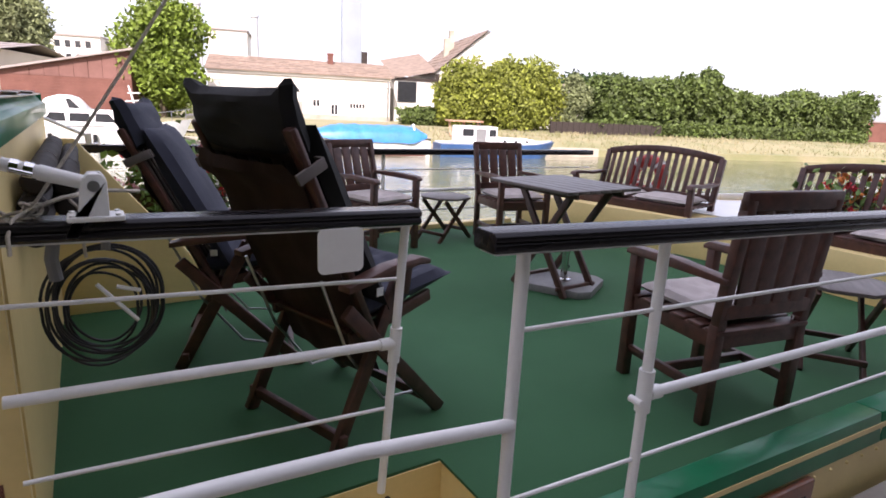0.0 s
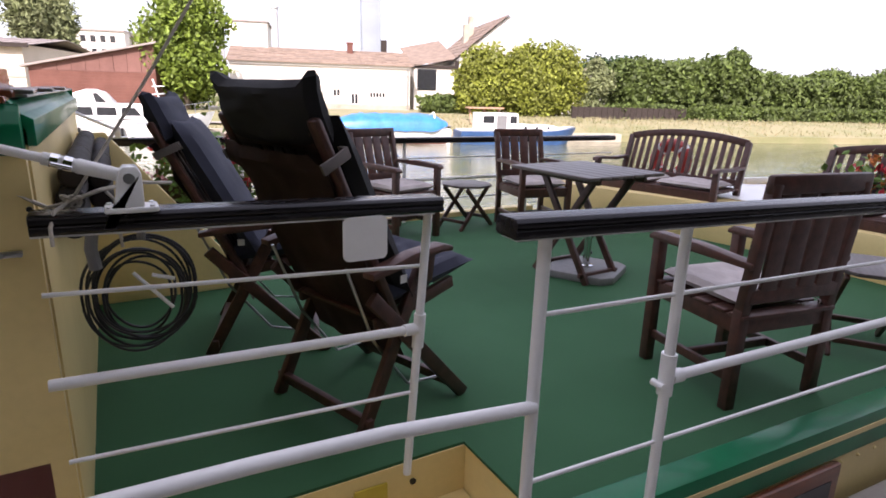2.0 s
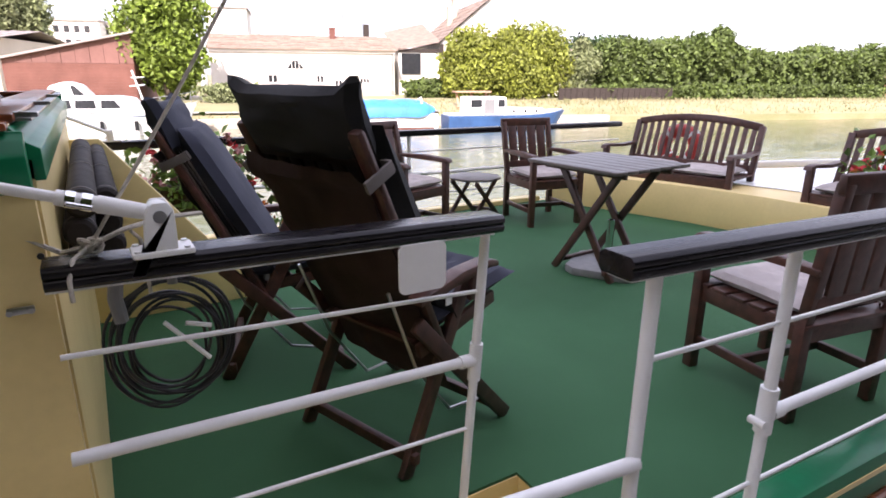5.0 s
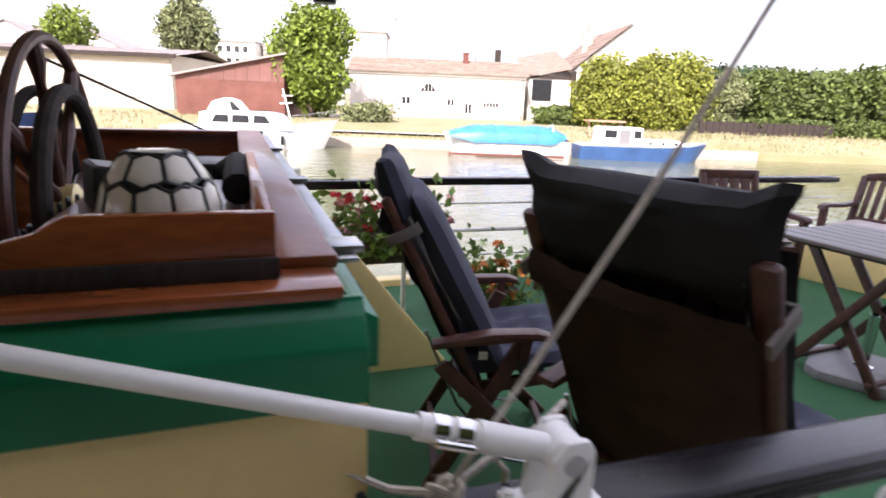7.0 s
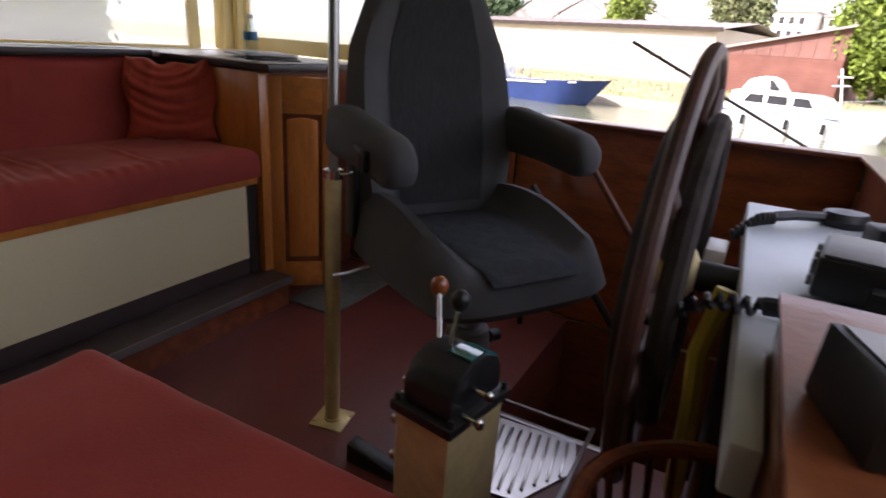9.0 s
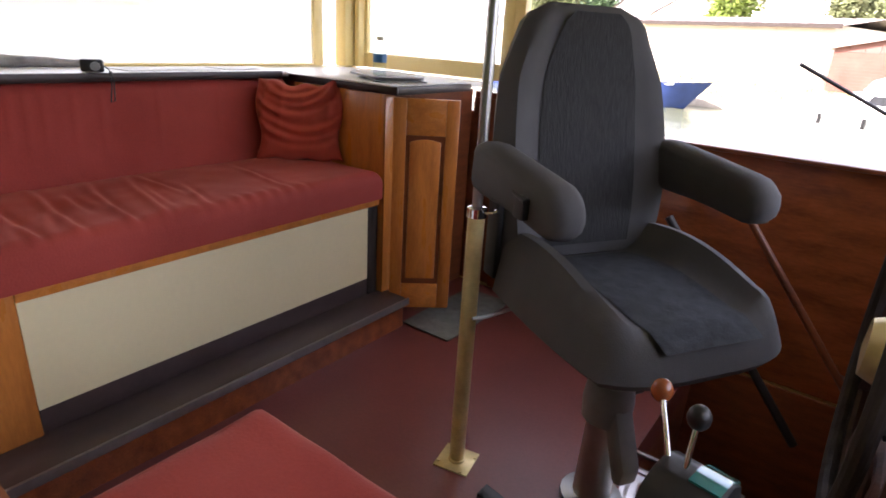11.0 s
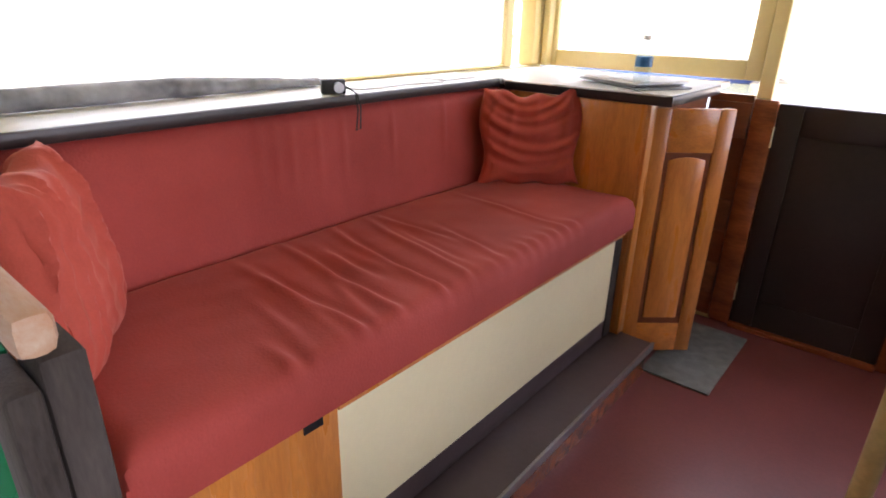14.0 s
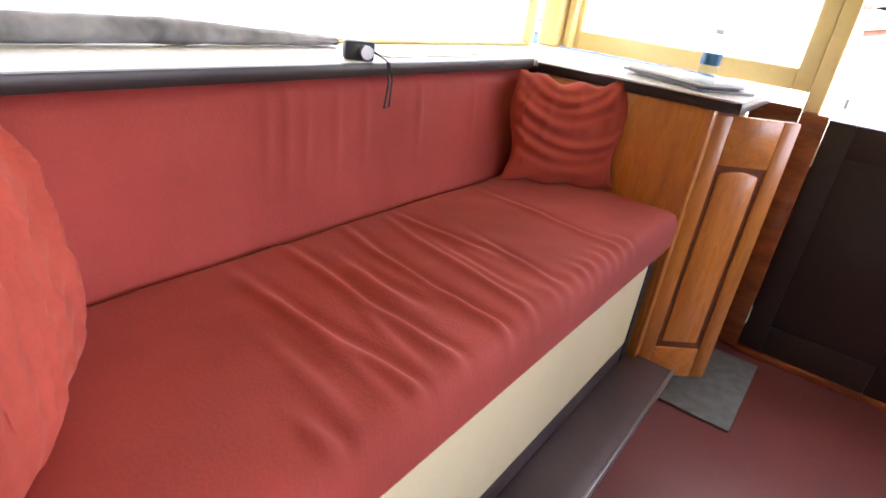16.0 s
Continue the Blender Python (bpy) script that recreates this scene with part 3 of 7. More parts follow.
    window("window_1", pose(-2.965, 3.12, 1.362, 0, 0, 90), 2.06, 0.50, "cream framed aft window over the sofa", 0.012)
    window("window_2", pose(-2.42, 4.40, 1.362, 0, 0, 0), 0.98, 0.50, "cream framed side window over the corner cupboard")
    # corner posts, header and roof
    bm = B()
    box(bm, -3.0, -2.915, 4.28, 4.42, 1.362, 1.87, 0.01)
    box(bm, -2.905, -2.87, 4.335, 4.42, 1.362, 1.87, 0.008)
    struct("post_far_corner", bm, CREAM, "cream painted wooden corner post with moulded edge", "post")
    bm = B()
    box(bm, -1.93, -1.875, 4.375, 4.43, 1.215, 1.87, 0.008)
    struct("post_far_door", bm, CREAM, "cream painted post beside the far door", "post")
    bm = B()
    box(bm, -3.0, -2.92, 1.925, 2.085, 1.365, 1.87, 0.01)
    struct("post_near_corner", bm, CREAM, "cream painted aft corner post", "post")
    bm = B()
    box(bm, -3.06, 0.50, 4.38, 4.46, 1.83, 2.0, 0.008)
    box(bm, -3.06, 0.18, 1.92, 2.0, 1.87, 2.0, 0.008)
    box(bm, -3.05, -2.94, 2.0, 4.38, 1.87, 2.0, 0.008)
    struct("trim_header", bm, CREAM, "cream painted header beams under the roof", "trim")
    bm = B()
    # the overhang on the near side is unseen, added to shade the sofa
    box(bm, -3.12, 0.14, 1.52, 4.52, 2.0, 2.06, 0.01)
    struct("ceiling", bm, CREAM_IN, "cream painted wheelhouse roof, its near overhang added for shade", "ceiling")
    # wing plate on the far side, sloping down to the deck
    bm = B()
    prism(bm, [(0.157, 0.0), (1.04, 0.0), (1.04, 0.03), (0.29, 0.985), (0.157, 0.985)], 'y', 4.13, 4.17, 0.006)
    struct("wing_plate", bm, CREAM, "cream painted sloping steel wing plate", "wing plate")


# ---- rails and fittings on the deck ----


def build_rails():
    # inner rail beside the wheelhouse; it falls a little towards the bow
    r = thing("deck_railing", Matrix.Translation((0.6, 1.935, 0)), "white tube railing with black wooden handrail beside the wheelhouse", "railing")

    def fall(bm, k):
        for v in bm.verts:
            v.co.z -= k * v.co.x

    bm = B()
    prism(bm, [(-0.040, 0.911), (-0.046, 0.919), (-0.046, 0.929), (-0.041, 0.933), (-0.047, 0.938), (-0.047, 0.949), (-0.036, 0.957), (0.036, 0.957), (0.047, 0.949), (0.047, 0.919), (0.040, 0.911)], 'x', -0.455, 0.556, 0.002)
    fall(bm, 0.023)
    part("handrail", bm, BLACKRAIL, r, "black varnished wooden handrail")
    bm = B()
    box(bm, -0.455, 0.53, -0.036, 0.036, 0.906, 0.911)
    fall(bm, 0.023)
    part("strip", bm, WHITE, r)
    for z0, z1 in ((0.777, 0.728), (0.346, 0.301)):
        bm = B()
        rod(bm, (-0.455, 0, z0), (0.50, 0, z1), 0.006)
        part("thin_bar", bm, WHITE, r)
    bm = B()
    rod(bm, (-0.47, 0, 0.556), (0.49, 0, 0.521), 0.0145, seg=16)
    part("middle_tube", bm, WHITE, r)
    bm = B()
    rod(bm, (0.527, 0, 0.90), (0.466, 0, 0.0), 0.0135, 0.0135, 16)
    part("post", bm, WHITE, r)
    bm = B()
    rod(bm, (0.506, 0, 0.570), (0.498, 0, 0.458), 0.019, seg=16)
    rod(bm, (0.45, 0, 0.522), (0.495, 0, 0.521), 0.019, seg=16)
    part("tube_clamp", bm, WHITE, r)
    # outer rail along the deck edge
    r = thing("deck_railing", Matrix.Translation((1.0, 1.385, 0)) @ Matrix.Rotation(-0.056, 4, 'Z'), "long white tube railing with black wooden handrail on the deck edge", "railing")
    bm = B()
    prism(bm, [(-0.036, 0.954), (-0.042, 0.962), (-0.042, 0.972), (-0.037, 0.976), (-0.043, 0.981), (-0.043, 0.990), (-0.032, 0.998), (0.032, 0.998), (0.043, 0.990), (0.043, 0.962), (0.036, 0.954)], 'x', 0.015, 3.9, 0.002)
    fall(bm, 0.022)
    part("handrail", bm, BLACKRAIL, r, "black varnished wooden handrail")
    bm = B()
    box(bm, 0.025, 3.9, -0.03, 0.03, 0.949, 0.954)
    fall(bm, 0.022)
    part("strip", bm, WHITE, r)
    for z, k in ((0.764, 0.016), (0.321, 0.002)):
        bm = B()
        rod(bm, (0.12, 0, z), (3.9, 0, z), 0.006)
        fall(bm, k)
        part("thin_bar", bm, WHITE, r)
    bm = B()
    rod(bm, (0.56, 0, 0.514), (3.9, 0, 0.500), 0.0145, seg=16)
    part("middle_tube", bm, WHITE, r)
    bm = B()   # end post whose tube bends off across the boarding gap
    tube(bm, [(0.118, 0, 0.95), (0.117, 0, 0.70), (0.116, 0, 0.40), (0.114, 0, -0.15)], 0.0155, 14)
    part("post", bm, WHITE, r)
    bm = B()
    tube(bm, [(0.115, -0.01, 0.536), (-0.25, -0.015, 0.566), (-0.52, -0.03, 0.580), (-0.86, -0.05, 0.590), (-0.93, -0.05, 0.57), (-0.96, -0.05, 0.50), (-0.96, -0.05, -0.25)], 0.0155, 14)
    part("gate_tube", bm, WHITE, r)
    for x in (0.556, 2.35, 3.8):
        zt = 0.952 - .022 * x
        bm = B()
        rod(bm, (x, 0, zt), (x, 0, -0.12), 0.0145, seg=16)
        part("post", bm, WHITE, r)
        bm = B()
        rod(bm, (x, 0, 0.586), (x, 0, 0.466), 0.021, seg=16)
        rod(bm, (x - .028, -0.02, 0.50), (x - .028, 0.02, 0.50), 0.010, seg=10)
        rod(bm, (x + .015, 0, 0.513), (x + .055, 0, 0.513), 0.0195, seg=16)
        part("tube_clamp", bm, WHITE, r)
    # far side rails
    r = thing("deck_railing", Matrix.Translation((1.0, 5.50, 0)) @ Matrix.Rotation(-0.035, 4, "Z"), "white tube railing with black handrail on the river side", "railing")
    bm = B()
    box(bm, 0.0, 4.4, -0.05, 0.05, 0.775, 0.83, 0.012)
    part("handrail", bm, BLACKRAIL, r, "black varnished wooden handrail")
    for z, rad in ((0.63, 0.008), (0.42, 0.017), (0.22, 0.008)):
        bm = B()
        rod(bm, (0.0, 0, z), (4.4, 0, z), rad)
        part("thin_bar", bm, WHITE, r)
    for x in (0.25, 1.75, 3.2):
        bm = B()
        rod(bm, (x, 0, 0.775), (x, 0, 0.0), 0.018)
        part("post", bm, WHITE, r)
    r = thing("deck_railing", Matrix.Translation((0.2, 4.98, 0)), "short railing with black handrail beside the wing plate", "railing")
    bm = B()
    box(bm, 0.0, 0.90, -0.05, 0.05, 0.835, 0.89, 0.012)
    part("handrail", bm, BLACKRAIL, r, "black varnished wooden handrail")
    for x in (0.1, 0.84):
        bm = B()
        rod(bm, (x, 0, 0.835), (x, 0, 0.0), 0.018)
        part("post", bm, WHITE, r)
    # white plate hanging on the inner rail
    bm = B()
    cs = [(0.854, 0.803, 180), (0.948, 0.803, 270), (0.948, 0.891, 0), (0.854, 0.891, 90)]
    prism(bm, [(cx + .018 * math.cos(radians(a0 + 15 * k)), cz + .018 * math.sin(radians(a0 + 15 * k))) for cx, cz, a0 in cs for k in range(7)], 'y', 1.876, 1.882)
    solid("sign_plate", bm, WHITE_P, "blank white plastic plate with rounded corners on the rail", "plate")
    bm = B()   # small yellow notice on the recess wall
    box(bm, 0.90, 1.02, 1.990, 1.998, -0.14, -0.06)
    solid("notice_plate", bm, YEL, "small yellow notice plate on the cream recess wall", "plate")


def build_wall_fittings():
    t = thing("wall_cleat", Matrix.Translation((0.095, 1.994, 0.865)), "small brown steel fitting bolted to the cream wall", "fitting")
    bm = B()
    box(bm, -0.022, 0.022, -0.010, 0.0, -0.007, 0.007, 0.003)
    part("plate", bm, DULL, t)
    for x in (-0.017, 0.017):
        bm = B()
        rod(bm, (x, -0.010, 0), (x, -0.016, 0), 0.006, seg=8)
        part("bolt", bm, DULL, t)
    # both holes are black discs, their shaded depth put into the colour
    bm = B()
    rod(bm, (0.142, 1.994, 0.965), (0.142, 1.987, 0.965), 0.006, seg=10)
    solid("drain_hole", bm, BLACKP, "small dark bolt hole in the cream wall", "hole")
    bm = B()
    rod(bm, (1.12, 1.998, -0.09), (1.12, 1.992, -0.09), 0.012, seg=12)
    solid("drain_hole", bm, BLACKP, "small round drain hole in the cream recess wall", "hole")


def build_strut():
    s = thing("awning_strut", Matrix.Translation((0.343, 1.912, 0.961)), "white tubular strut on a pivot bracket clamped to the handrail", "strut")
    bm = B()
    box(bm, -0.055, 0.055, -0.036, 0.036, 0.001, 0.013, 0.004)
    for x, y in ((-0.045, -0.027), (0.042, -0.027), (-0.045, 0.027), (0.042, 0.027)):
        rod(bm, (x, y, 0.013), (x, y, 0.017), 0.006)
    part("base_plate", bm, WHITE_P, s)
    bm = B()
    prism(bm, [(-0.036, 0.012), (0.026, 0.012), (0.026, 0.088), (0.016, 0.104), (-0.010, 0.104), (-0.024, 0.084), (-0.040, -0.028), (-0.054, -0.028)], 'y', -0.029, -0.020, 0.003)
    prism(bm, [(-0.030, 0.012), (0.026, 0.012), (0.026, 0.088), (0.016, 0.104), (-0.010, 0.104), (-0.024, 0.084)], 'y', 0.020, 0.029, 0.003)
    part("bracket", bm, WHITE_P, s)
    d = Vector((-0.955, 0.11, 0.272)).normalized()
    p = Vector((0, 0, 0.078))
    bm = B()
    rod(bm, p - Vector((0, 0.032, 0)), p + Vector((0, 0.032, 0)), 0.012, seg=16)
    part("bolt", bm, DULL, s, "steel pivot bolt")
    bm = B()
    rod(bm, p - Vector((0, 0.0195, 0)), p + Vector((0, 0.0195, 0)), 0.025, seg=20)
    rod(bm, p, p + d * 0.10, 0.015, 0.017, 16)
    part("knuckle", bm, WHITE_P, s)
    bm = B()
    rod(bm, p + d * 0.095, p + d * 0.165, 0.0145, seg=16)
    rod(bm, p + d * 0.165, p + d * 0.80, 0.0105, seg=14)
    part("tube", bm, WHITE_P, s)
    bm = B()
    rod(bm, p + d * 0.108, p + d * 0.125, 0.0165, seg=16)
    rod(bm, p + d * 0.134, p + d * 0.150, 0.0160, seg=16)
    c = p + d * 0.129 + Vector((0, -0.018, -0.006))
    rod(bm, c - d * 0.02, c + d * 0.02, 0.005)
    part("hose_clip", bm, STEEL, s, "chromed steel clamp")
    # rope tied to the handrail, running up to the mast
    bm = B()
    k, top = Vector((0.225, 1.945, 0.985)), Vector((1.42, 1.90, 3.78))
    tube(bm, [(0.185, 1.882, 0.90), (0.185, 1.884, 0.94), (0.195, 1.905, 0.972), k], 0.0042, 8)
    pts = [k.lerp(top, i / 14) - Vector((-0.05 * math.sin(math.pi * i / 14), 0, 0.24 * math.sin(math.pi * i / 14))) for i in range(15)]
    tube(bm, pts, 0.0036, 8)
    for i in range(5):
        q = k + Vector((random.uniform(-.008, .008), random.uniform(-.008, .008), random.uniform(-.01, .01)))
        tube(bm, [q + Vector((0.014 * math.cos(t), 0.012 * math.sin(t), 0.012 * math.sin(t + i))) for t in np.linspace(0, 6.2, 10)], 0.004, 6)
    tube(bm, [k, k + Vector((-0.05, 0.05, -0.02)), (0.12, 2.0, 1.0)], 0.005, 6)
    tube(bm, [k, k + Vector((0.06, 0.02, 0.02)), (0.36, 1.99, 1.015), (0.44, 2.06, 1.0)], 0.005, 6)
    tube(bm, [k + Vector((0.07, 0.02, 0.015)), (0.31, 1.97, 0.98), (0.315, 1.985, 0.86)], 0.004, 6)
    solid("rope", bm, ROPE, "pale thin rope knotted round the handrail and led aloft", "rope")
    # coil of cable hanging inside the rail
    rng = random.Random(5)
    coil = thing("cable_coil", Matrix.Translation((0.345, 1.99, 0.765)), "coil of black electric cable hung inside the rail", "cable")
    for i in range(11):
        R, cx, cz = 0.095 + rng.uniform(-.018, .03), rng.uniform(-.014, .014), -0.005 * i
        bm = B()
        tube(bm, [(cx + R * math.cos(t), 0.010 * math.sin(3 * t + i) + 0.004 * i, cz + R * 1.1 * math.sin(t) - (0.02 if math.sin(t) < 0 else 0)) for t in np.linspace(0, 2 * math.pi, 41)[:-1]], 0.0035, 6, True)
        part("loop", bm, BLACKP, coil)
    bm = B()
    tube(bm, [(0.26, 1.96, 0.93), (0.25, 1.955, 0.87), (0.255, 1.955, 0.82)], 0.014, 10)
    solid("cable_plug", bm, GREYP, "grey cable plug hanging from the handrail", "plug", group="cable plugs")
    bm = B()
    tube(bm, [(0.36, 1.97, 0.935), (0.355, 1.96, 0.88)], 0.010, 10)
    solid("cable_plug", bm, GREYP, "grey cable plug hanging from the handrail", "plug", group="cable plugs")
    bm = B()
    tube(bm, [(0.33, 1.958, 0.80), (0.41, 1.955, 0.70)], 0.005, 6)
    tube(bm, [(0.37, 1.958, 0.79), (0.42, 1.955, 0.775)], 0.005, 6)
    solid("cable_tie", bm, WHITE_P, "white cable ties round the coil", "cable tie")


def build_rolls():
    # rolled canvas awnings stowed on the front bulkhead
    for x, y0, z in ((0.2115, 2.83, 0.985), (0.197, 2.83, 0.912), (0.197, 2.83, 0.838), (0.268, 3.20, 0.925), (0.268, 3.20, 0.852), (0.268, 3.20, 0.779)):
        t = thing("awning_roll", Matrix.Translation((x, y0, z)), "dark brown rolled canvas awning stowed on the bulkhead", "awning", "stowed awning rolls")
        bm = B()
        rod(bm, (0, -0.45, 0), (0, 0.95, 0), 0.037, seg=18)
        lathe(bm, [(0.0, 0.012), (0.027, 0.01), (0.037, 0.0)], 18, Matrix.Translation((0, -0.45, 0)) @ Matrix.Rotation(radians(90), 4, 'X'))
        part("roll", bm, CANVAS, t)
        for y in (-0.42, 0.1, 0.6):
            bm = B()
            rod(bm, (0, y, 0), (0, y + 0.012, 0), 0.0385, seg=18)
            part("strap", bm, STRAP, t)


# ---- deck furniture ----


def armchair(m, label, tall=0.92, group="garden armchairs", wide=0.54, slope=0.11):
    t = thing("garden_armchair", m, label, "chair", group)
    w, d = wide / 2, 0.25
    for sx in (-1, 1):
        bm = B()
        bar(bm, (sx * (w - .025), -d, 0), (sx * (w - .025), -d, 0.62), 0.05, 0.05, 0.006)
        part("leg", bm, TEAK, t)
        bm = B()
        bar(bm, (sx * (w - .03), d, 0), (sx * (w - .03), d, 0.44), 0.045, 0.05, 0.006)
        bar(bm, (sx * (w - .03), d, 0.42), (sx * (w - .03), d + slope, tall - 0.03), 0.045, 0.045, 0.006)
        part("leg", bm, TEAK, t)
        bm = B()
        prism(bm, [(-d - 0.05, 0.625), (-d - 0.02, 0.645), (0.0, 0.655), (d + 0.04, 0.64), (d + 0.04, 0.615), (-d - 0.05, 0.605)], 'x', sx * (w - .025) - 0.03, sx * (w - .025) + 0.03, 0.006)
        part("armrest", bm, TEAK, t)
        bm = B()
        bar(bm, (sx * (w - .03), -d + .02, 0.14), (sx * (w - .03), d, 0.14), 0.025, 0.04, 0.004)
        part("stretcher", bm, TEAK, t)
    bm = B()
    bar(bm, (-w + .03, 0, 0.14), (w - .03, 0, 0.14), 0.03, 0.04, 0.004)
    part("stretcher", bm, TEAK, t)
    for y, nm in ((-d, "front_rail"), (d, "back_rail")):
        bm = B()
        bar(bm, (-w + .03, y, 0.37), (w - .03, y, 0.37), 0.028, 0.07, 0.004)
        part(nm, bm, TEAK, t)
    for sx in (-1, 1):
        bm = B()
        bar(bm, (sx * (w - .03), -d, 0.37), (sx * (w - .03), d, 0.37), 0.028, 0.07, 0.004)
        part("side_rail", bm, TEAK, t)
    for i in range(6):
        y = -d - .02 + i * 0.095
        bm = B()
        box(bm, -w + .01, w - .01, y, y + 0.075, 0.40, 0.418, 0.004)
        part("seat_slat", bm, TEAK, t)
    bm = B()
    bar(bm, (-w + .0, d + slope + .002, tall - 0.035), (w - .0, d + slope + .002, tall - 0.035), 0.035, 0.075, 0.012, 0.0)
    part("top_rail", bm, TEAK, t)
    bm = B()
    bar(bm, (-w + .03, d + 0.02, 0.50), (w - .03, d + 0.02, 0.50), 0.025, 0.06, 0.004)
    part("lower_rail", bm, TEAK, t)
    n = 4
    for i in range(n):
        x = (i - (n - 1) / 2) * (2 * w - .13) / n
        bm = B()
        bar(bm, (x, d + 0.025, 0.52), (x, d + slope - .002, tall - 0.06), 0.016, 0.085 if wide > .5 else 0.081, 0.003, radians(90))
        part("back_slat", bm, TEAK, t)
    return t


def seat_cushion(m, w, d, label, seed, h=0.07, mtl=None, group="seat cushions"):
    t = thing("seat_cushion", m, label, "cushion", group)
    bm = B()
    pillow(bm, w, d, h, 16, 16, 0.010, seed, Matrix.Translation((0, 0, h / 2)), 0.35, [(a, b) for a in (-.45, 0, .45) for b in (-.45, 0, .45)])
    part("pad", bm, mtl or PINKC, t)
    for sx in (-1, 1):
        bm = B()
        tube(bm, [(sx * w * .45, d * .47, h * .4), (sx * w * .47, d * .53, h * .2), (sx * w * .44, d * .54, h * .05)], 0.004, 5)
        part("tie", bm, mtl or PINKC, t)
    return t


def bench(m, label, seed):
    t = thing("garden_bench", m, label, "bench", "garden benches")
    L, d, zt = 0.66, 0.26, 0.42
    for sy in (-1, 1):
        bm = B()
        bar(bm, (-d, sy * (L - .03), 0), (-d, sy * (L - .03), 0.62), 0.055, 0.055, 0.006)
        part("leg", bm, TEAK, t)
        bm = B()
        bar(bm, (d, sy * (L - .03), 0.352), (d, sy * (L - .03), 0.44), 0.055, 0.055, 0.004)
        bar(bm, (d, sy * (L - .03), 0.42), (d + 0.13, sy * (L - .03), 0.86), 0.055, 0.05, 0.006)
        part("leg", bm, TEAK, t)
        bm = B()
        pr = [(-d - 0.07, 0.60), (-d - 0.05, 0.635), (-d + 0.02, 0.645), (0.05, 0.625), (d + 0.06, 0.635), (d + 0.06, 0.605), (0.05, 0.595), (-d + 0.02, 0.615)]
        prism(bm, pr, 'y', sy * (L - .03) - 0.033, sy * (L - .03) + 0.033, 0.006)
        part("armrest", bm, TEAK, t)
    bm = B()
    bar(bm, (-d, -L + .03, 0.375), (-d, L - .03, 0.375), 0.03, 0.085, 0.004)
    part("front_rail", bm, TEAK, t)
    for i in range(6):
        x = -d - .02 + i * 0.093
        bm = B()
        box(bm, x, x + 0.075, -L + .01, L - .01, 0.405, 0.424, 0.004)
        part("seat_slat", bm, TEAK, t)
    def top(y):
        return 0.86 + 0.075 * (1 - (y / L) ** 2)
    bm = B()
    ys = np.linspace(-L + .03, L - .03, 15)
    prism(bm, [(y, top(y) + .015) for y in ys] + [(y, top(y) - .055) for y in ys[::-1]], 'x', d + 0.115, d + 0.152, 0.004)
    part("top_rail", bm, TEAK, t)
    bm = B()
    bar(bm, (d + .02, -L + .05, 0.47), (d + .02, L - .05, 0.47), 0.03, 0.06, 0.004)
    part("lower_rail", bm, TEAK, t)
    for i in range(15):
        y = -L + .1 + i * (2 * L - .2) / 14
        bm = B()
        bar(bm, (d + .025, y, 0.49), (d + 0.13, y, top(y) - 0.05), 0.045, 0.014, 0.003, radians(0))
        part("back_slat", bm, TEAK, t)
    return t


def folding_table(m, w, d, h, label, group="", foot=0.24, apart=0.185):
    t = thing("folding_table", m, label, "table", group)
    n = 7
    for i in range(n):
        y0 = -d / 2 + i * d / n
        bm = B()
        box(bm, -w / 2, w / 2, y0 + .0015, y0 + d / n - .0015, h - 0.022, h, 0.003)
        part("top_plank", bm, TEAKTOP, t)
    for s in (-1, 1):
        bm = B()
        bar(bm, (-w / 2 + .04, s * (apart + .035), h - .04), (w / 2 - .04, s * (apart + .035), h - .04), 0.028, 0.04, 0.004)
        part("top_batten", bm, TEAK, t)
        for k, off in ((1, 0.0), (-1, 0.036)):
            bm = B()
            y = s * (apart - off)
            bar(bm, (-k * foot, y, 0.0), (k * (w / 2 - .12), y, h - .04), 0.028, 0.05, 0.005)
            part("leg", bm, TEAK, t)
    for k in (-1, 1):
        bm = B()
        bar(bm, (k * (foot - .04), -apart, 0.06), (k * (foot - .04), apart, 0.06), 0.03, 0.03, 0.004)
        part("cross_bar", bm, TEAK, t)
    return t


def side_table(m, r, h, label):
    t = thing("side_table", m, label, "table", "small side tables")
    bm = B()
    pts = [(r * math.cos(radians(22.5 + 45 * i)), r * math.sin(radians(22.5 + 45 * i))) for i in range(8)]
    prism(bm, pts, 'z', h - 0.02, h, 0.004)
    part("tabletop", bm, TEAKTOP, t)
    for s in (-1, 1):
        for k in (-1, 1):
            bm = B()
            bar(bm, (k * (r - .02), s * (r * .55) - .012 * k, 0), (-k * (r - .07), s * (r * .55) - .012 * k, h - .03), 0.022, 0.04, 0.004)
            part("leg", bm, TEAK, t)
    for k in (-1, 1):
        bm = B()
        bar(bm, (k * (r - .06), -r * .55, 0.08), (k * (r - .06), r * .55, 0.08), 0.022, 0.03, 0.003)
        part("cross_bar", bm, TEAK, t)
    return t


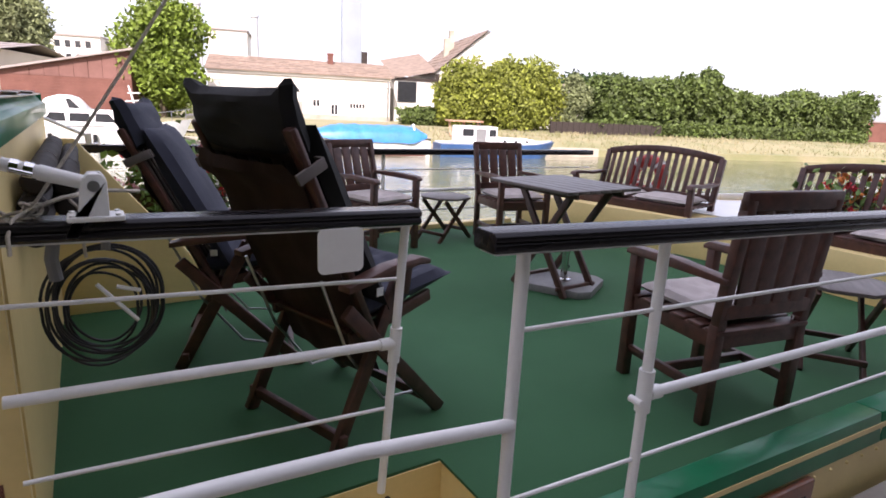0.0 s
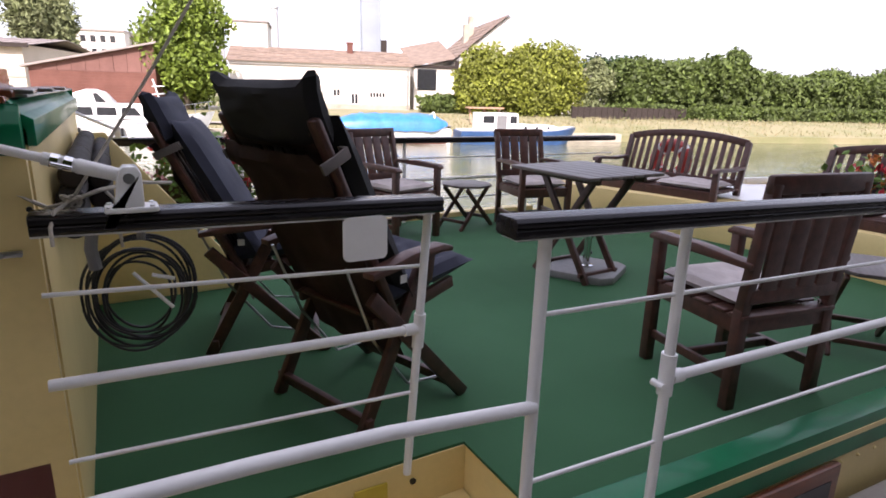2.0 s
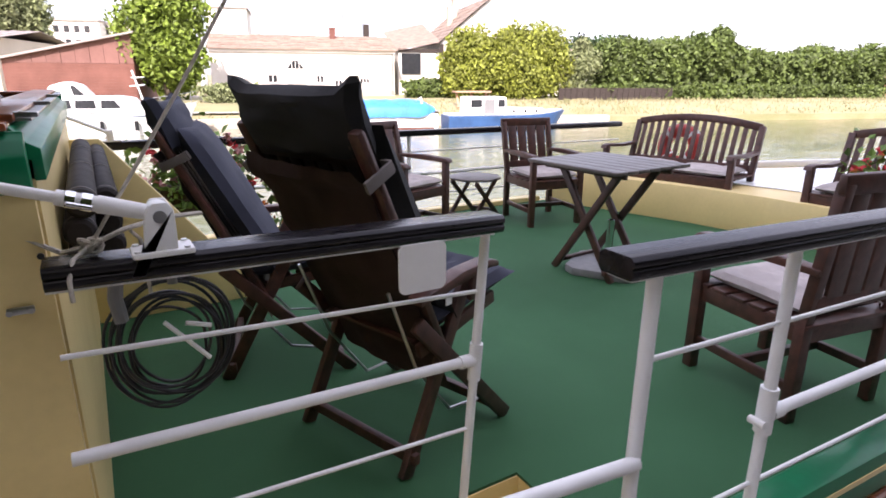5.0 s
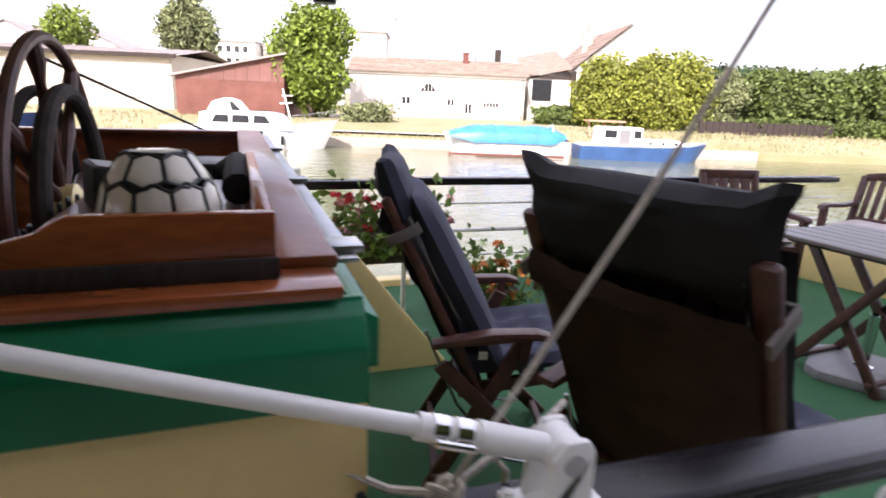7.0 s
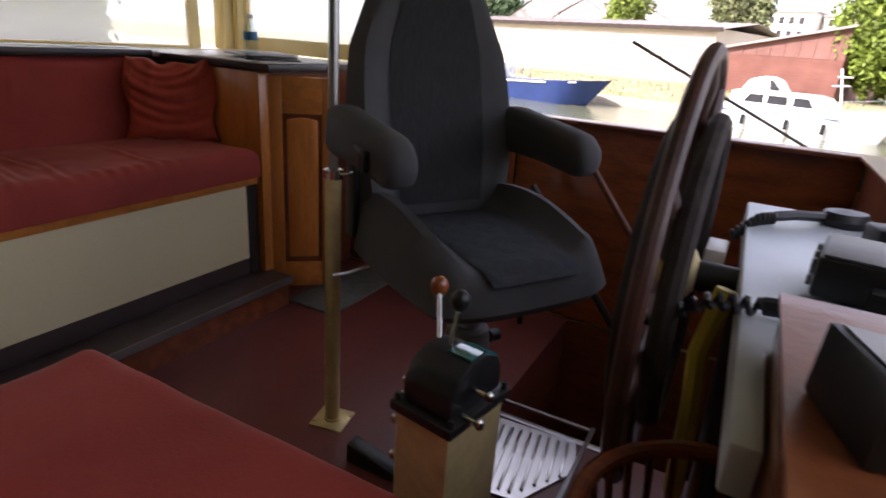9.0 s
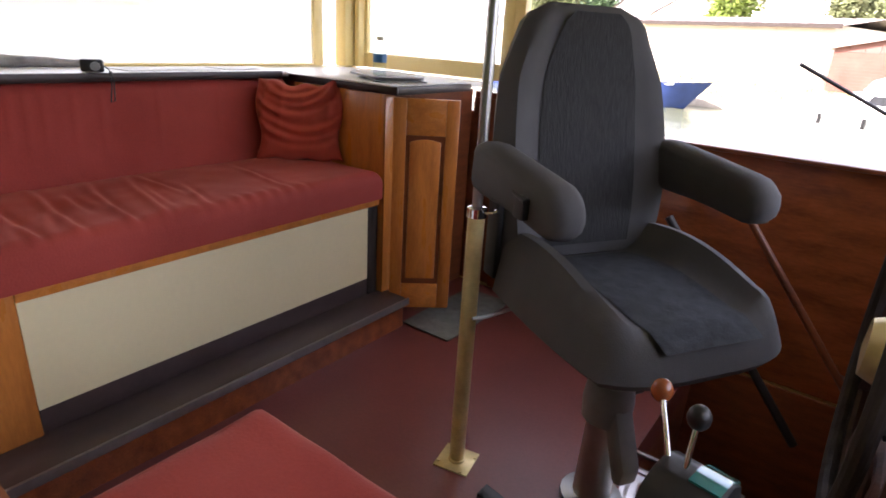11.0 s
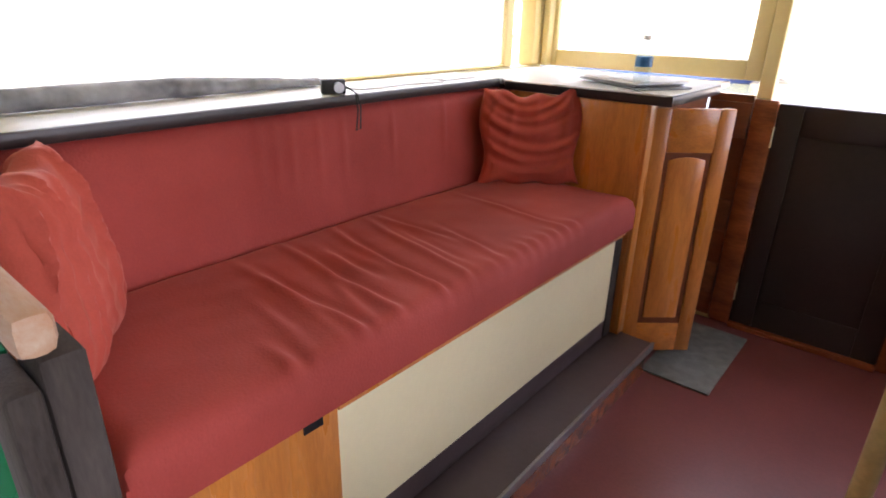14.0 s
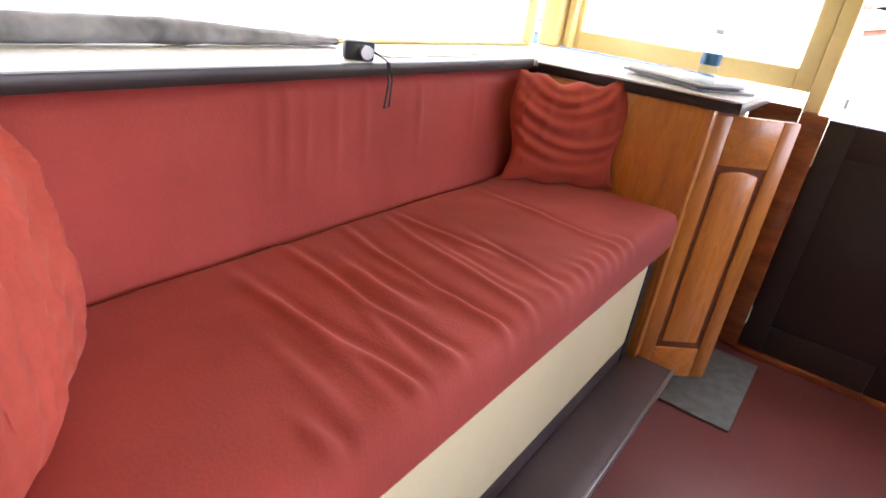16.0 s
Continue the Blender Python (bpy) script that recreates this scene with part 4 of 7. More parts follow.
def recliner(m, label, mtl, seed):
    """A folding recliner: two side frames with crossed legs, armrests, slatted back and a thick pad."""
    t = thing("folding_recliner", m, label, "recliner", "folding recliners")
    w = 0.29
    for s in (-1, 1):
        y = s * w
        bm = B()
        bar(bm, (0.15, y, 0.0), (-0.37, y, 0.56), 0.028, 0.055, 0.006)
        part("leg", bm, TEAK, t)
        bm = B()
        bar(bm, (-0.40, y - s * .032, 0.0), (-0.08, y - s * .032, 0.64), 0.028, 0.055, 0.006)
        part("leg", bm, TEAK, t)
        bm = B()
        prism(bm, [(-0.40, 0.66), (-0.2, 0.70), (-0.05, 0.705), (0.0, 0.69), (0.0, 0.67), (-0.06, 0.676), (-0.40, 0.637)], 'y', -0.03, 0.03, 0.006)
        bmesh.ops.transform(bm, matrix=Matrix.Translation((0, y + s * .02, 0)), verts=bm.verts[:])
        part("armrest", bm, TEAK, t)
        bm = B()
        bar(bm, (-0.09, y, 0.56), (-0.07, y, 0.68), 0.022, 0.035, 0.005)
        part("arm_post", bm, TEAK, t)
        bm = B()
        bar(bm, (-0.20, y - s * .03, 0.38), (-0.565, y - s * .03, 1.16), 0.05, 0.034, 0.014)
        part("back_stile", bm, TEAK, t)
        bm = B()
        bar(bm, (-0.30, y - s * .06, 0.42), (0.12, y - s * .06, 0.500), 0.026, 0.05, 0.006)
        part("side_rail", bm, TEAK, t)
        bm = B()
        tube(bm, [(-0.42, y - s * .07, 0.66), (-0.30, y - s * .07, 0.36), (-0.12, y - s * .07, 0.12), (0.03, y - s * .05, 0.10)], 0.006, 6)
        part("brace", bm, DULL, t, "thin metal brace")
    for x, z in ((0.10, 0.06), (-0.37, 0.07)):
        bm = B()
        bar(bm, (x, -w, z), (x, w, z), 0.028, 0.04, 0.004)
        part("cross_bar", bm, TEAK, t)
    A, Z = Vector((-0.20, 0, 0.38)), Vector((-0.565, 0, 1.16))
    for f, hh in ((0.04, .05), (0.93, .10)):
        bm = B()
        q = A.lerp(Z, f)
        bar(bm, (q.x, -w + .06, q.z), (q.x, w - .06, q.z), 0.024, hh, 0.006, radians(-26))
        part("back_rail", bm, TEAKD, t)
    for i in range(7):
        y = -0.198 + i * .066
        bm = B()
        a, b = A.lerp(Z, .05), A.lerp(Z, .89)
        bar(bm, (a.x, y, a.z), (b.x, y, b.z), 0.052, 0.013, 0.003)
        part("back_slat", bm, TEAKD, t)
    # dark cloth slung over the back of the slats, with a rolled upper edge
    dv = (Z - A).normalized()
    nb = Vector((-dv.z, 0, dv.x))
    if nb.x > 0:
        nb = -nb
    bm = B()
    cols = []
    for i in range(25):
        v = i / 24 * 2 - 1
        rowv = []
        for j in range(25):
            f = -0.12 + 1.02 * j / 24
            q = A.lerp(Z, f) + nb * (0.030 + .022 * (1 - v * v) + .010 * noise.noise(Vector((v * 3, f * 5, seed))) + .034 * math.exp(-((f - .86 + .03 * v) / .045) ** 2) - .012 * math.exp(-((f - .74 + .06 * v) / .03) ** 2) + .012 * math.exp(-((f - .62 + .05 * v) / .04) ** 2))
            rowv.append(bm.verts.new((q.x, v * (w - .03), q.z)))
        cols.append(rowv)
    for a, b in zip(cols, cols[1:]):
        for j in range(24):
            bm.faces.new((a[j], a[j + 1], b[j + 1], b[j]))
    bmesh.ops.solidify(bm, geom=bm.faces[:], thickness=0.006)
    part("back_cloth", bm, CLOTHB, t, "dark brown cloth slung over the back", smooth=50)
    for i in range(4):
        f = i / 3
        bm = B()
        box(bm, -.045, .045, -w + .08, w - .08, -.007, .007, 0.003, Matrix.Translation((-0.26 + .34 * f, 0, 0.452 + .065 * f)) @ Matrix.Rotation(radians(-11), 4, 'Y'))
        part("seat_slat", bm, TEAK, t)
    pad = thing("recliner_cushion", m, "thick buttoned " + ("black" if mtl is BLACKF else "navy blue") + " cushion strapped to a recliner", "cushion", "recliner cushions")
    # seat pad, back pad, head pillow
    bm = B()
    pillow(bm, 0.52, 0.54, 0.09, 18, 16, 0.010, seed, Matrix.Translation((-0.04, 0, 0.548)) @ Matrix.Rotation(radians(-7), 4, 'Y'), 0.4, [(a, b) for a in (-.6, -.2, .2, .6) for b in (-.5, 0, .5)])
    part("seat_pad", bm, NAVY, pad)
    ang = math.atan2(0.72, -0.36)
    back = Matrix.Translation((-0.305, 0, 0.82)) @ Matrix.Rotation(-ang, 4, 'Y')
    bm = B()
    pillow(bm, 0.74, 0.55, 0.115, 20, 16, 0.010, seed + 3, back @ Matrix.Translation((0.02, 0, -0.0)), 0.4, [(a, b) for a in (-.6, -.2, .2, .6) for b in (-.5, 0, .5)])
    part("back_pad", bm, mtl, pad)
    bm = B()
    head = Matrix.Translation((-0.535, 0, 1.172)) @ Matrix.Rotation(-ang + .12, 4, 'Y')
    pillow(bm, 0.21, 0.56, 0.11, 14, 18, 0.014, seed + 7, head, 0.45)
    for v in bm.verts:   # pinched upper corners
        q = head.inverted() @ v.co
        if q.x > 0.075 and abs(q.y) > 0.23:
            v.co = head @ Vector((q.x + 0.025, q.y * 1.06, q.z))
    part("head_pillow", bm, mtl, pad)
    bm = B()
    c = Vector((-0.51, 0, 1.03))
    q = Matrix.Translation(c) @ Matrix.Rotation(-ang, 4, 'Y')
    for y in (-0.285, 0.285):
        box(bm, -0.018, 0.018, y - .006, y + .006, -0.06, 0.05, 0.002, q)
    box(bm, -0.018, 0.018, -0.285, 0.285, -0.068, -0.058, 0.002, q)
    part("strap", bm, STRAP, pad, "grey elastic strap")
    bm = B()
    box(bm, -0.24, -0.21, -0.302, -0.298, 0.585, 0.615)
    part("tag", bm, PAPER, pad, "white washing tag")
    return t


def flower_box(m, label, w, h, seed, petals, rim=True):
    rng = random.Random(seed)
    t = thing("flower_box", m, label, "planter", "planters with flowers")
    bm = B()
    prism(bm, [(-0.09, 0), (0.09, 0), (0.12, h), (-0.12, h)], 'x', -w / 2, w / 2, 0.01)
    for k in range(6):
        z = h * (k + .5) / 6
        s = 0.09 + 0.03 * z / h + 0.004
        tube(bm, [(-w / 2 - .004, -s, z), (w / 2 + .004, -s, z), (w / 2 + .004, s, z), (-w / 2 - .004, s, z)], 0.008, 6, True)
    part("box", bm, WICKER, t)
    bm = B()
    for i in range(520):
        c = Vector((rng.gauss(0, w * .36), rng.gauss(0, .10), h + abs(rng.gauss(0.05, .12))))
        if rng.random() < .3:
            c.z = h - rng.uniform(0, .14)
            c.y = -0.13
        leaf(bm, c, rng, 0.035)
    part("leaves", bm, PLANTL, t, smooth=0)
    for mtl, n in petals:
        bm = B()
        for i in range(n):
            c = Vector((rng.gauss(0, w * .38), rng.gauss(-.02, .11), h + abs(rng.gauss(0.10, .11))))
            for k in range(7):
                leaf(bm, c + Vector((rng.gauss(0, .013), rng.gauss(0, .013), rng.gauss(0, .013))), rng, 0.026)
        part("blossoms", bm, mtl, t, smooth=0)
    return t


def leaf(bm, c, rng, s):
    a = Vector((rng.gauss(0, 1), rng.gauss(0, 1), rng.gauss(0, 1))).normalized()
    b = a.cross(Vector((rng.gauss(0, 1), rng.gauss(0, 1), rng.gauss(0, 1)))).normalized()
    n = a.cross(b) * s * .25
    s *= rng.uniform(.6, 1.4)
    bm.faces.new([bm.verts.new(c - a * s), bm.verts.new(c + b * s * .6 + n), bm.verts.new(c + a * s), bm.verts.new(c - b * s * .6 + n)])


def build_deck_things():
    rz = lambda a: Matrix.Rotation(radians(a), 4, 'Z')
    at = lambda x, y, a: Matrix.Translation((x, y, 0)) @ rz(a)
    armchair(at(2.47, 5.00, 17), "dark-stained slatted wooden armchair with pale cushion by the rail")
    seat_cushion(at(2.47, 5.00, 17) @ Matrix.Translation((0, -0.01, 0.419)), 0.46, 0.48, "pale grey-pink buttoned cushion on an armchair", 1.0)
    armchair(at(3.82, 4.80, -10), "dark-stained slatted wooden armchair beside the table")
    seat_cushion(at(3.82, 4.80, -10) @ Matrix.Translation((0, -0.01, 0.419)), 0.46, 0.48, "pale grey-pink buttoned cushion on an armchair", 2.0)
    armchair(at(2.71, 1.91, 170), "dark-stained wooden armchair with broad back slats", 0.985, wide=0.53, slope=0.05)
    seat_cushion(at(2.71, 1.91, 170) @ Matrix.Translation((0, -0.01, 0.419)), 0.44, 0.48, "pale grey buttoned cushion with ties on an armchair", 3.0)
    bench(at(5.22, 4.42, 12), "dark-stained curved-back garden bench, its cushions on", 1)
    for k, y in enumerate((-0.32, 0.32)):
        seat_cushion(at(5.22, 4.42, 12) @ Matrix.Translation((-0.02, y, 0.425)) @ rz(-90), 0.56, 0.48, "pale grey-pink cushion on a garden bench", 4.0 + k)
    bench(at(5.42, 2.48, 3), "dark-stained curved-back garden bench before the flowers", 2)
    for k, y in enumerate((-0.32, 0.32)):
        seat_cushion(at(5.42, 2.48, 3) @ Matrix.Translation((-0.02, y, 0.425)) @ rz(-90), 0.56, 0.48, "pale grey-pink cushion on a garden bench", 6.0 + k)
    folding_table(at(3.17, 3.42, -87), 0.76, 0.72, 0.765, "dark wooden folding table with crossed legs and weathered top")
    side_table(at(3.24, 5.08, 20), 0.25, 0.42, "small octagonal folding table with crossed legs by the rail")
    side_table(at(3.66, 1.80, 35), 0.25, 0.45, "small octagonal folding table beside an armchair")
    # umbrella base under the table
    u = thing("umbrella_base", at(3.24, 3.40, 30), "grey stone parasol base with a steel tube under the table", "umbrella base")
    bm = B()
    prism(bm, [(-.25, -.18), (-.18, -.25), (.18, -.25), (.25, -.18), (.25, .18), (.18, .25), (-.18, .25), (-.25, .18)], 'z', 0.0, 0.055, 0.008)
    part("slab", bm, GREYP, u)
    bm = B()
    lathe(bm, [(0.05, 0.055), (0.05, 0.065), (0.026, 0.07), (0.026, 0.36), (0.022, 0.362), (0.022, 0.2)], 16)
    part("tube", bm, STEEL, u)
    bm = B()
    rod(bm, (0.02, 0, 0.14), (0.065, 0, 0.14), 0.009)
    lathe(bm, [(0.0, -0.01), (0.018, -0.008), (0.018, 0.008), (0, 0.01)], 10, Matrix.Translation((0.07, 0, 0.14)) @ Matrix.Rotation(radians(90), 4, 'Y'))
    part("knob", bm, BLACKP, u)
    recliner(at(1.285, 2.545, 19), "dark wooden folding recliner with black cushion by the rail", BLACKF, 1.3)
    recliner(at(1.08, 3.30, -16) @ Matrix.Diagonal((1, 1, .94, 1)), "dark wooden folding recliner with navy blue cushion", NAVY, 4.7)
    # red lifebuoy leaning behind the bench
    R, r = 0.17, 0.07
    ang = radians(8)
    lb = thing("lifebuoy", Matrix.Translation((5.66, 4.74, 0.353)) @ Matrix.Rotation(radians(12), 4, 'Z') @ Matrix.Rotation(ang, 4, 'Y') @ Matrix.Translation((0, 0, R + r)), "red lifebuoy with white bands and rope leaning behind the bench", "lifebuoy")
    bm = B()
    tube(bm, [(0, R * math.cos(q), R * math.sin(q)) for q in np.linspace(0, 2 * math.pi, 49)[:-1]], r, 14, True)
    part("ring", bm, REDB, lb)
    for k in range(4):
        q0 = radians(45 + 90 * k)
        bm = B()
        tube(bm, [(0, R * math.cos(q), R * math.sin(q)) for q in np.linspace(q0 - .10, q0 + .10, 5)], r + .003, 14)
        part("band", bm, WHITE_P, lb, "white band")
    bm = B()
    tube(bm, [(0, (R + r + .012 * abs(math.sin(2 * q))) * math.cos(q), (R + r + .012 * abs(math.sin(2 * q))) * math.sin(q)) for q in np.linspace(0, 2 * math.pi, 65)[:-1]], 0.006, 6, True)
    part("grab_line", bm, ROPE, lb, "white grab line")
    flower_box(Matrix.Translation((0.86, 4.84, 0.40)), "brown wicker flower box with red and pink geraniums on the rail", 0.62, 0.2, 1, ((REDF, 30), (PINKF, 26)))
    flower_box(Matrix.Translation((1.56, 4.85, 0.0)), "low planter with orange flowers standing on the deck", 0.5, 0.16, 2, ((ORANGEF, 50),))
    flower_box(Matrix.Translation((5.95, 2.75, 0.353)), "planter with orange and red flowers on the foredeck", 1.0, 0.2, 4, ((ORANGEF, 40), (REDF, 25)))


# ---- wheelhouse interior ----


def wavy_slab(bm, x0, x1, y0, y1, z0, z1, nx, ny, amp, folds, r=0.05):
    """A cushion slab with a rounded edge and a surface of soft wrinkles; folds are (y, x, slant, length, depth)."""
    def h(x, y):
        v = amp * noise.noise(Vector((x * 5, y * 5, 1.7))) + amp * .5 * noise.noise(Vector((x * 14, y * 9, 4.1)))
        for fy, fx, sl, ln, dp in folds:
            d = (y - fy) - sl * (x - fx)
            d += .012 * math.sin(7 * x + 9 * fy)
            v += dp * math.exp(-((x - fx) / ln) ** 2) * (1.1 * math.exp(-(d / 0.015) ** 2) - .7 * math.exp(-((d - .026) / 0.014) ** 2))
        return v
    grid = []
    for i in range(nx + 1):
        row = []
        for j in range(ny + 1):
            u, v = i / nx, j / ny
            x, y = x0 + (x1 - x0) * u, y0 + (y1 - y0) * v
            ex = min(x - x0, x1 - x, y - y0, y1 - y)
            dz = 0 if ex > r else r - math.sqrt(max(0, r * r - (r - ex) ** 2))
            row.append(bm.verts.new((x, y, z1 - dz + h(x, y) * min(1, ex / .03))))
        grid.append(row)
    for i in range(nx):
        for j in range(ny):
            bm.faces.new((grid[i][j], grid[i + 1][j], grid[i + 1][j + 1], grid[i][j + 1]))
    ring = [grid[i][0] for i in range(nx + 1)] + [grid[nx][j] for j in range(1, ny + 1)] + [grid[i][ny] for i in range(nx - 1, -1, -1)] + [grid[0][j] for j in range(ny - 1, 0, -1)]
    low = [bm.verts.new((v.co.x, v.co.y, z0)) for v in ring]
    n = len(ring)
    for k in range(n):
        bm.faces.new((ring[k], low[k], low[(k + 1) % n], ring[(k + 1) % n]))
    bm.faces.new(low[::-1])
    return bm


def build_sofa():
    s = thing("built_in_sofa", Matrix(), "built-in sofa with dusty red velvet cushions on a wooden base", "sofa")
    # folds run across the seat: (y, x of the middle, slant, half length, height)
    rng = random.Random(12)
    folds = [(2.92, -2.42, -.05, .14, .007), (2.56, -2.30, -.04, .24, .011), (2.70, -2.26, -.16, .26, .013), (2.44, -2.20, .08, .18, .011), (2.27, -2.11, 0, .07, .008), (3.25, -2.28, -.06, .20, .006)]
    folds += [(2.34 + .088 * k + rng.uniform(-.035, .035), rng.uniform(-2.38, -2.18), rng.uniform(-.30, -.02), rng.uniform(.08, .24), rng.uniform(.004, .010)) for k in range(8)]
    folds += [(2.86 + .055 * k, -2.085, rng.uniform(-.12, .1), .05, rng.uniform(.003, .006)) for k in range(9)]
    bm = B()
    wavy_slab(bm, -2.64, -2.082, 1.98, 3.69, 0.893, 1.012, 64, 340, 0.005, folds, 0.05)
    part("seat_cushion", bm, REDV, s, "wrinkled dusty red velvet seat cushion")
    # back cushion: leaning slab with a few pulls
    bm = B()
    N, M = 240, 24
    g = []
    for i in range(N + 1):
        y = 1.98 + (3.68 - 1.98) * i / N
        row = []
        for j in range(M + 1):
            f = j / M
            z = 0.985 + f * 0.346
            x = -2.625 - 0.055 * f
            x -= 0.03 * max(0, 1 - (1 - f) / .09) ** 2 + 0.008 * max(0, 1 - f / .06) ** 2
            x += 0.004 * noise.noise(Vector((y * 4, z * 4, 3))) + 0.006 * math.exp(-((f - .72) / .24) ** 2) * sum(math.exp(-((y - c - .03 * (f - .7)) / .012) ** 2) for c in (2.60, 2.65, 2.70, 2.79, 2.88, 3.08, 3.33)) + 0.0015 * noise.noise(Vector((y * 16, z * 3, 8)))
            row.append(bm.verts.new((x, y, z)))
        g.append(row)
    for i in range(N):
        for j in range(M):
            bm.faces.new((g[i][j], g[i + 1][j], g[i + 1][j + 1], g[i][j + 1]))
    bk = [[bm.verts.new((-2.74, v.co.y, v.co.z)) for v in (g[i][0], g[i][M])] for i in (0, N)]
    bm.faces.new([g[0][j] for j in range(M + 1)] + [bk[0][1], bk[0][0]])
    bm.faces.new(([g[N][j] for j in range(M + 1)] + [bk[1][1], bk[1][0]])[::-1])
    bm.faces.new([g[i][M] for i in range(N + 1)] + [bk[1][1], bk[0][1]])
    part("back_cushion", bm, REDV, s, "dusty red velvet back cushion")
    # base: wood frame with a pale cream sliding panel
    bm = B()
    box(bm, -2.92, -2.135, 1.98, 3.70, 0.32, 0.892)
    part("base", bm, OAK, s, "varnished wooden base")
    bm = B()
    box(bm, -2.134, -2.112, 1.98, 2.372, 0.455, 0.892, 0.002)
    part("base_panel", bm, OAK, s)
    bm = B()
    box(bm, -2.134, -2.108, 2.373, 3.70, 0.858, 0.892, 0.002)
    part("base_rail", bm, OAKH, s)
    bm = B()
    box(bm, -2.134, -2.118, 2.374, 3.640, 0.532, 0.857)
    part("cream_panel", bm, CREAM_IN, s, "pale cream front panel")
    bm = B()
    box(bm, -2.134, -2.115, 3.641, 3.698, 0.455, 0.857, 0.002)
    part("end_strip", bm, GREYWOOD, s)
    bm = B()
    box(bm, -2.134, -2.119, 2.374, 3.640, 0.456, 0.531, 0.001)
    part("kick_strip", bm, STEPM, s, "dark rubber upstand above the step")
    for y, z in ((2.312, 0.865), (2.035, 0.862)):
        bm = B()
        box(bm, -2.1115, -2.1085, y - .022, y + .022, z - .016, z + .016, 0.0)
        part("finger_hole", bm, BLACKP, s, "black lined finger hole")
    # step in front
    st = thing("step", Matrix(), "long dark step with grey metal nosing before the sofa", "step")
    bm = B()
    box(bm, -2.13, -1.955, 1.98, 3.735, 0.435, 0.455, 0.004)
    part("tread", bm, STEPM, st)
    bm = B()
    box(bm, -2.13, -1.972, 1.98, 3.72, 0.32, 0.435)
    part("riser", bm, MAHOG, st, "reddish varnished wooden riser")
    bm = B()
    box(bm, -1.962, -1.952, 1.98, 3.737, 0.428, 0.459, 0.002)
    part("nosing", bm, EDGEM, st)


def draped_pillow(m, w, h, d, seed, label, mtl, sag=0.1, swag=1.0, pulls=4, amp=0.018, reach=0.5, flare=0.0):
    t = thing("throw_pillow", m, label, "pillow", "loose pillows")
    bm = B()
    N = 64
    for side in (1, -1):
        g = []
        for i in range(N + 1):
            row = []
            for j in range(N + 1):
                u, v = 2 * i / N - 1, 2 * j / N - 1
                e = (max(0, 1 - abs(u) ** 3.2) * max(0, 1 - abs(v) ** 3.2)) ** .45
                fold = 0.0
                for k in range(6):   # swags hanging from the upper corners
                    c = -0.80 + k * .27 + 0.05 * math.sin(seed * 3 + k * 2.1)
                    q = v - (c + (.25 + .10 * k) * (u - .15 * math.sin(seed + k)) ** 2)
                    fold += 0.011 * math.exp(-(q / .09) ** 2) * (.55 + .45 * math.sin(seed + 3 * k + 2.5 * u)) - .008 * math.exp(-((q - .14) / .08) ** 2)
                fold *= swag
                for k in range(pulls):   # pulls running down from the top edge
                    q = u - (-.75 + 1.5 * k / (pulls - 1) + .10 * math.sin(seed + 5 * k) + .14 * (v - 1) + .05 * math.sin(3 * v + k))
                    fold += amp * math.exp(-(q / (.30 / pulls)) ** 2) * max(0, (v + reach) / (1 + reach)) * (.7 + .3 * math.sin(2.3 * k + seed))
                cv = 0.006 * noise.noise(Vector((u * 3, v * 3, seed + side)))
                x = u * w / 2 * (1 - .05 * (1 - abs(v) ** 2) * (abs(u) > .8)) + .012 * math.sin(4 * v + seed) * u
                z = h / 2 + v * h / 2 - sag * .32 * (1 - u * u) * max(0, v) ** 3 + .008 * math.sin(9 * u + seed) * abs(v) ** 4
                x *= 1 + flare * (1 - v) / 2
                cv *= min(1, 3 * e)
                row.append(bm.verts.new((x, side * (d / 2 * e + (fold + cv) * e), z)))
            g.append(row)
        for i in range(N):
            for j in range(N):
                q = (g[i][j], g[i + 1][j], g[i + 1][j + 1], g[i][j + 1])
                bm.faces.new(q if side < 0 else q[::-1])
    bmesh.ops.remove_doubles(bm, verts=bm.verts[:], dist=0.0005)
    part("cover", bm, mtl, t, smooth=60)
    return t


